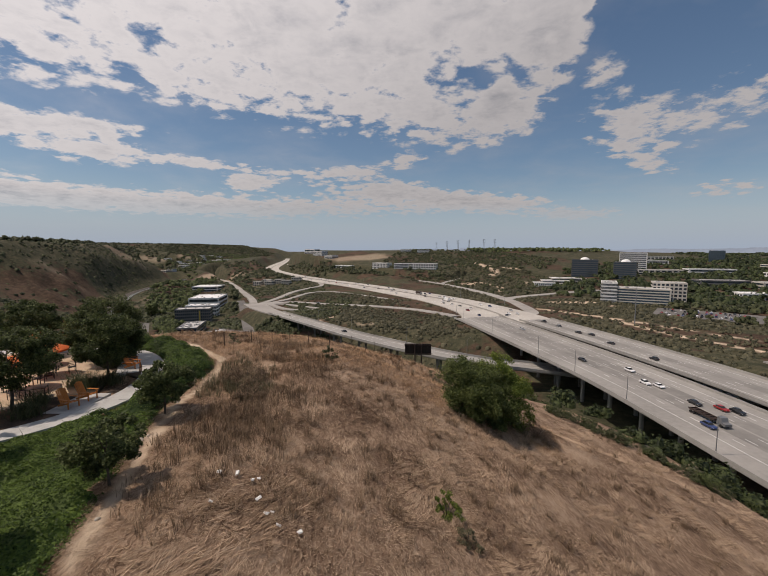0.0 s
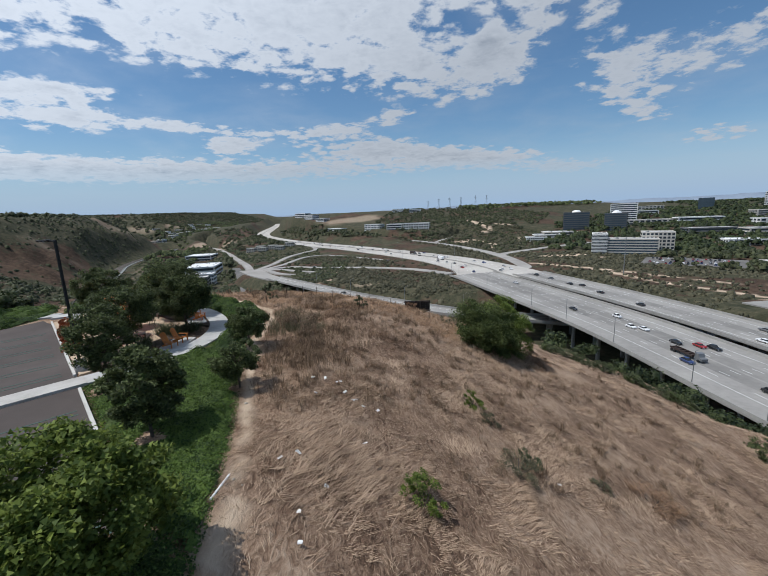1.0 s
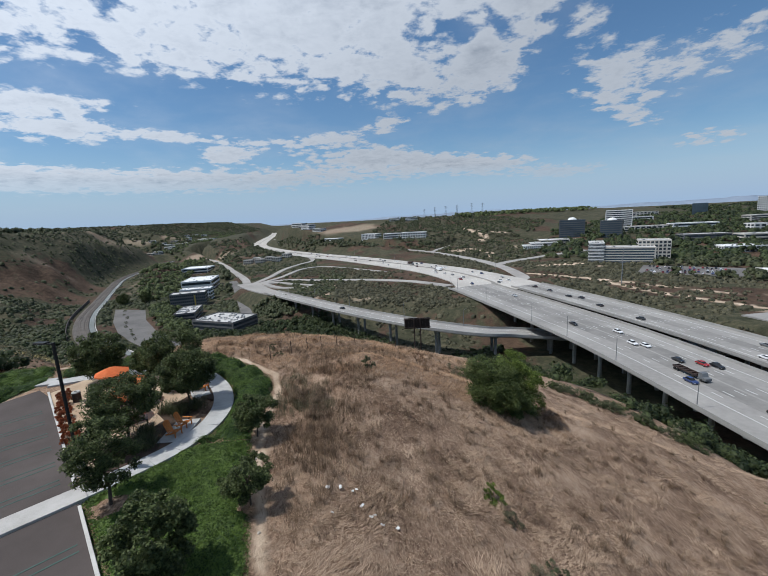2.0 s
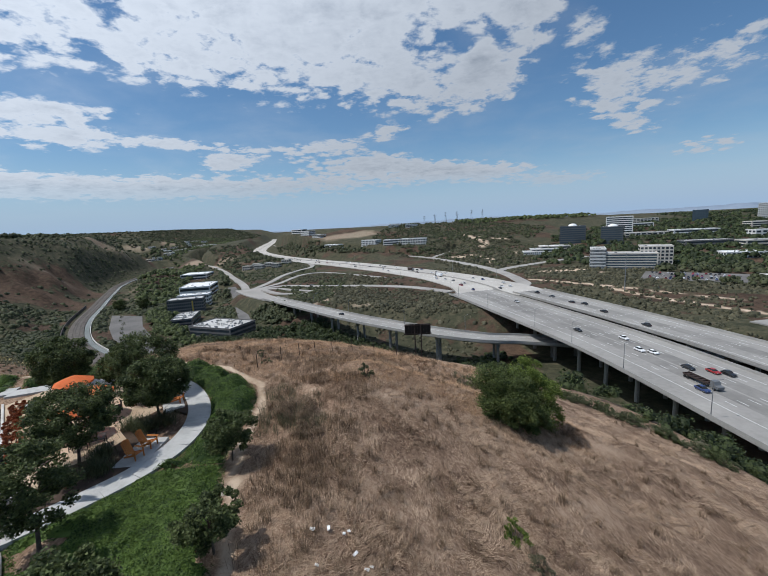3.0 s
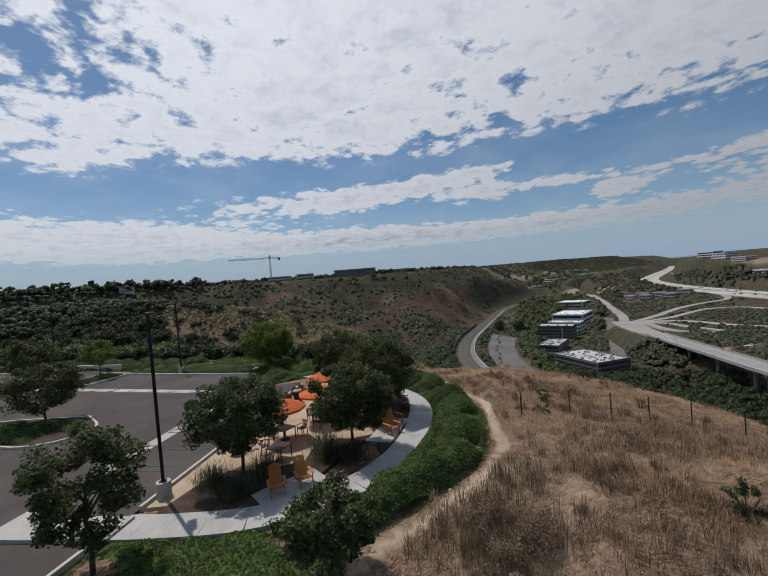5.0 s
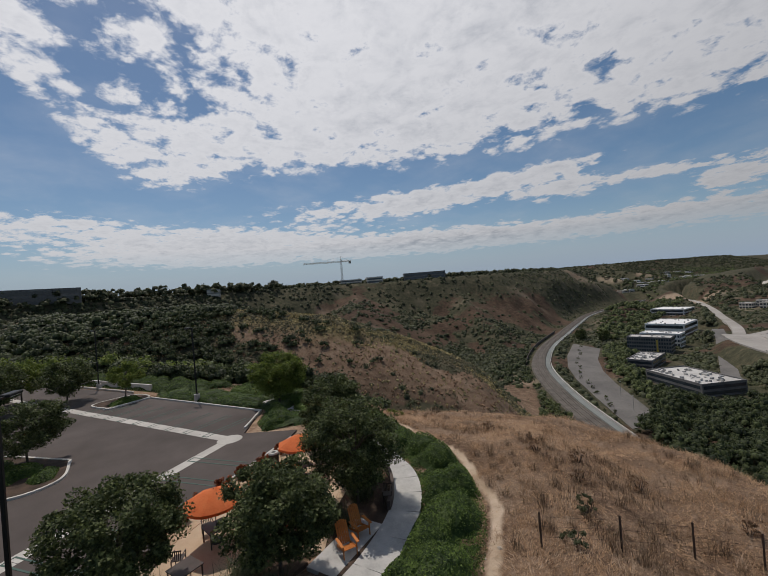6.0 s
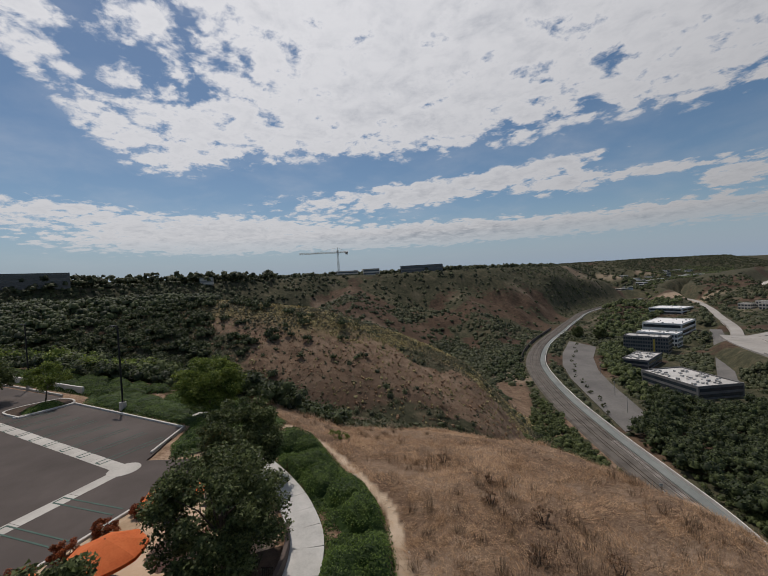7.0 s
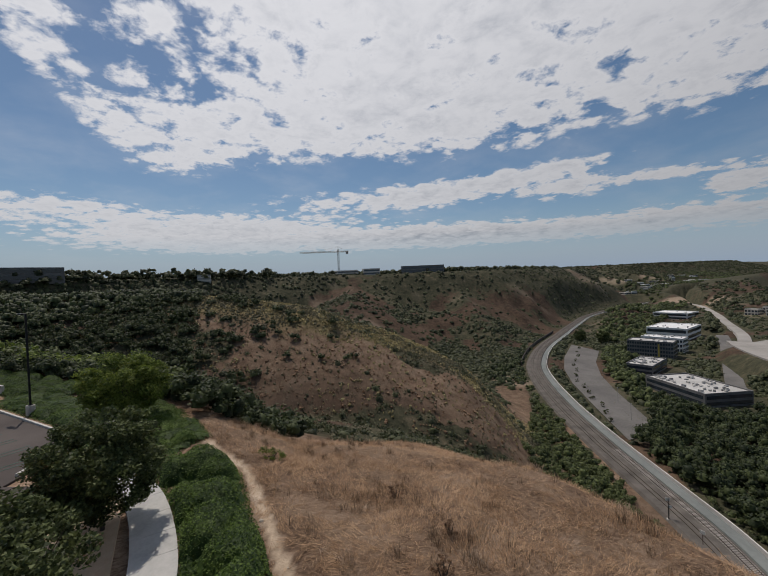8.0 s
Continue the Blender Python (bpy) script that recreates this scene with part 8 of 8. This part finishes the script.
block("office_building", "small grey office on the mesa", (-545, 262), (-538, 286), 20, on_land(-545, 275), 9, 2, 1, CREAM, WINDOW, ROOFGREY, 2, True, 112)
block("utility_building", "small white block among mesa trees", (-500, 36), (-498, 50), 8, on_land(-500, 43), 8, 2, 1, OLD_CONCRETE, CREAM, ROOFGREY, 0, True, 113)
block("office_building", "low office behind the crane", (-560, 225), (-556, 258), 20, on_land(-560, 240), 7, 2, 1, CREAM, WINDOW, ROOFWHITE, 2, True, 114)


def crane(x, y, z, top):
    t = thing("tower_crane", "steel tower crane standing on the mesa", "crane", "", (x, y, z), 0)
    c = surface("crane_steel", ((0.22, 0.20, 0.17), (0.30, 0.28, 0.24)), 0.5, 4, 0.6, 0.0, 0.3)
    d = Vector((-0.34, -0.94, 0))
    H = top - z

    def lattice(a, b, w, n):
        bm = bmesh.new()
        a, b = Vector(a), Vector(b)
        ax = (b - a).normalized()
        s1 = ax.orthogonal().normalized()
        s2 = ax.cross(s1)
        cs = [(s1 * i + s2 * j) * w / 2 for i, j in ((1, 1), (-1, 1), (-1, -1), (1, -1))]
        for k in cs:
            rod(bm, a + k, b + k, 0.16, 0.16, 4)
        for i in range(n):
            p, q = a.lerp(b, i / n), a.lerp(b, (i + 1) / n)
            for j in range(4):
                rod(bm, p + cs[j], q + cs[(j + 1) % 4], 0.09, 0.09, 4)
        return bm
    part("mast", lattice((0, 0, -1), (0, 0, H), 2.2, 12), c, t)
    part("jib", lattice(Vector((0, 0, H - 4)), d * 60 + Vector((0, 0, H - 4)), 1.6, 18), c, t)
    part("counter_jib", lattice(Vector((0, 0, H - 4)), -d * 16 + Vector((0, 0, H - 4)), 1.6, 5), c, t)
    bm = bmesh.new()
    box(bm, (3, 3, 3.5), tuple(-d * 14 + Vector((0, 0, H - 6))), 0.1)
    part("counterweight", bm, SHADE_CONCRETE, t)
    bm = bmesh.new()
    rod(bm, (0, 0, H - 4), (0, 0, H + 4), 0.4, 0.2, 6)
    for k in (d * 38, -d * 14):
        rod(bm, (0, 0, H + 4), tuple(k + Vector((0, 0, H - 3.6))), 0.09, 0.09, 4)
    part("stay", bm, c, t)
    bm = bmesh.new()
    box(bm, (2, 2, 2.4), (1.2, -1, H - 6), 0.1)
    part("cab", bm, WHITE, t)


crane(-588, 238, on_land(-588, 238), 65)


def pylon(x, y, h):
    t = thing("pylon", "thin steel transmission tower on the far hill", "pylon", "pylons", (x, y, on_land(x, y)))
    bm = bmesh.new()
    for sx in (-1, 1):
        for sy in (-1, 1):
            rod(bm, (sx * 2.4, sy * 2.4, 0), (sx * 0.5, sy * 0.5, h), 0.28, 0.2, 4)
    part("mast", bm, surface_grey, t)
    for k in (0.72, 0.84, 0.95):
        bm = bmesh.new()
        box(bm, (9 * (1.25 - k) + 5, 0.4, 0.4), (0, 0, h * k))
        part("crossarm", bm, surface_grey, t)


for x, y, h in ((150, 1170, 30), (185, 1185, 32), (220, 1190, 34), (262, 1180, 36), (300, 1200, 36), (118, 1165, 26)):
    pylon(x, y, h)
bm = bmesh.new()
rod(bm, (0, 0, 0), (0, 0, 30), 0.45, 0.22, 8)
mp = thing("mast_pole", "tall slender grey steel pole beside the trail", "pole", "", (186, 300, on_land(186, 300)))
part("pole", bm, surface_grey, mp)

# ---------------- the valley car park ----------------
t = slab([(x, y) for x, y in PARKING], GRD - 1.0, GRD + 0.1)
tagged(part("road_valley_car_park", t, surface("grey_lot", ((0.10, 0.095, 0.09), (0.135, 0.128, 0.12), (0.17, 0.16, 0.15)), 0.05, 0.8, 0.9, 0.0)), "empty grey asphalt car park beside the railway", "car park", kind="structure")
LOT_ROW = [(-129, 213), (-158, 239), (-189, 265), (-224, 309), (-262, 364)]
for i in range(14):
    k = i / 13
    x, y = np.interp(k, np.linspace(0, 1, 5), [p[0] for p in LOT_ROW]) + (i % 3 - 1) * 1.2, np.interp(k, np.linspace(0, 1, 5), [p[1] for p in LOT_ROW])
    bush("small dark green shrub in the car park's median", (x, y), 1.3 + 0.3 * (i % 2), 2.3 + 0.5 * (i % 3), OAK if i % 3 else OLIVE, 700 + i, 0.2, 10, 44, group="valley car park shrubs")
for i, (x, y, h) in enumerate(((-281, 391, 14), (-266, 405, 13))):
    tree("dark rounded tree in the valley car park", (x, y, GRD), h, 6.4, OAK, 730 + i, 0.15, 0.45, 60, 70, group="valley car park trees")
for x, y in ((-126, 222), (-146, 243), (-180, 280)):
    t = thing("lamp_post", "thin grey lamp post in the valley car park", "street lamp", "valley lamps", (x, y, GRD + 0.1))
    bm = bmesh.new()
    rod(bm, (0, 0, -0.2), (0, 0, 8), 0.1, 0.07, 6)
    part("pole", bm, surface_grey, t)
    bm = bmesh.new()
    box(bm, (0.9, 0.3, 0.15), (0, 0, 8.0), 0.02)
    part("lamp_head", bm, surface_grey, t)
sgn = thing("railway_sign", "small white railway sign on a dark post", "sign", "", (-62.6, 147.0, gz(-62.6, 147.0)))
bm = bmesh.new()
rod(bm, (0, 0, -0.3), (0, 0, 4.2), 0.09, 0.07, 6)
part("post", bm, STEEL, sgn)
bm = bmesh.new()
box(bm, (1.1, 0.06, 0.9), (0, -0.1, 3.9), 0.01)
part("board", bm, WHITE, sgn)

# ---------------- eastern car parks ----------------
for name, outline in (("road_office_car_park", EAST_LOT), ("road_lower_car_park", EAST_LOT_B)):
    tagged(part(name, slab(outline, -48.6, -47.1), DARK_ROAD), "asphalt car park in front of the white office", "car park", kind="structure")
rng = np.random.RandomState(77)
kinds = list(MASTERS)
for (ox, oy), (ux, uy), (vx, vy), rows_, cols in (((240, 352), (0.79, -0.61), (0.62, 0.78), 5, 19), ((337, 301), (0.80, -0.60), (0.58, 0.81), 4, 17)):
    for r_ in range(rows_):
        for c_ in range(cols):
            if rng.rand() < 0.42:
                continue
            x, y = ox + ux * 3.2 * c_ + vx * (4 + 9.5 * r_), oy + uy * 3.2 * c_ + vy * (4 + 9.5 * r_)
            copy_thing(MASTERS[kinds[rng.randint(len(kinds))]], pose(x, y, -47.08, 0, 0, math.degrees(math.atan2(-vx, vy)) + (180 if rng.rand() < 0.5 else 0)))

# ---------------- mountains on the horizon ----------------
az = np.radians(np.arange(-40, 80, 0.25))
crest = 10 + 70 * fbm(np.degrees(az) * 9 + 50, np.zeros(len(az)), 60, 5) * np.clip((np.degrees(az) + 10) / 25, 0.15, 1) + 10 * fbm(np.degrees(az) * 9, np.zeros(len(az)) + 7, 12, 3)
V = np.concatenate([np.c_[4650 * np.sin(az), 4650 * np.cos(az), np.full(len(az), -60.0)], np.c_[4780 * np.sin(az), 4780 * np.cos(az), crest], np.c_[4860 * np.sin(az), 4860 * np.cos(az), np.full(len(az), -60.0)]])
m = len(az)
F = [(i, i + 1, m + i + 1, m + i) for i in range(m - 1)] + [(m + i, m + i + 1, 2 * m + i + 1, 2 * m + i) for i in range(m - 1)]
# the blue-grey base colour paints in the haze of distance
tagged(part("backdrop_mountains", raw_mesh("backdrop_mountains", V, [f[::-1] for f in F], surface("haze_tinted_mountains", ((0.20, 0.25, 0.32), (0.24, 0.29, 0.36), (0.27, 0.32, 0.39)), 0.002, 0.02, 1.0, 0.0, spec=0.0), True)), "mountain ridge on the horizon with blue haze painted into its colour", "mountains", kind="structure")

# concrete sleepers of the track beside the service lane, along its nearest stretch
SLEEPER = surface("weathered_sleeper", ((0.28, 0.25, 0.225), (0.36, 0.33, 0.30), (0.43, 0.40, 0.36)), 0.6, 6, 0.9, 0.1, random_shift=0.3)
bm = bmesh.new()
box(bm, (2.5, 0.28, 0.2), (0, 0, 0), 0.02)
sleeper_mesh = bpy.data.meshes.new("sleeper")
bm.to_mesh(sleeper_mesh)
bm.free()
sleeper_mesh.materials.append(SLEEPER)
tie_line = shifted(RAIL, -6.4)
step = np.r_[0, np.cumsum(np.hypot(*np.diff(tie_line[:, :2], axis=0).T))]
start = np.interp(-8, -tie_line[:, 0], step)
for k in range(230):
    d = start + 0.62 * k
    x, y, z = (np.interp(d, step, tie_line[:, c]) for c in range(3))
    x2, y2 = (np.interp(d + 1, step, tie_line[:, c]) for c in range(2))
    o = new("sleeper", sleeper_mesh)
    o.parent = near_track
    o.location = (x, y, z + 0.46)
    o.rotation_euler = (0, 0, math.atan2(y2 - y, x2 - x) + math.pi / 2)
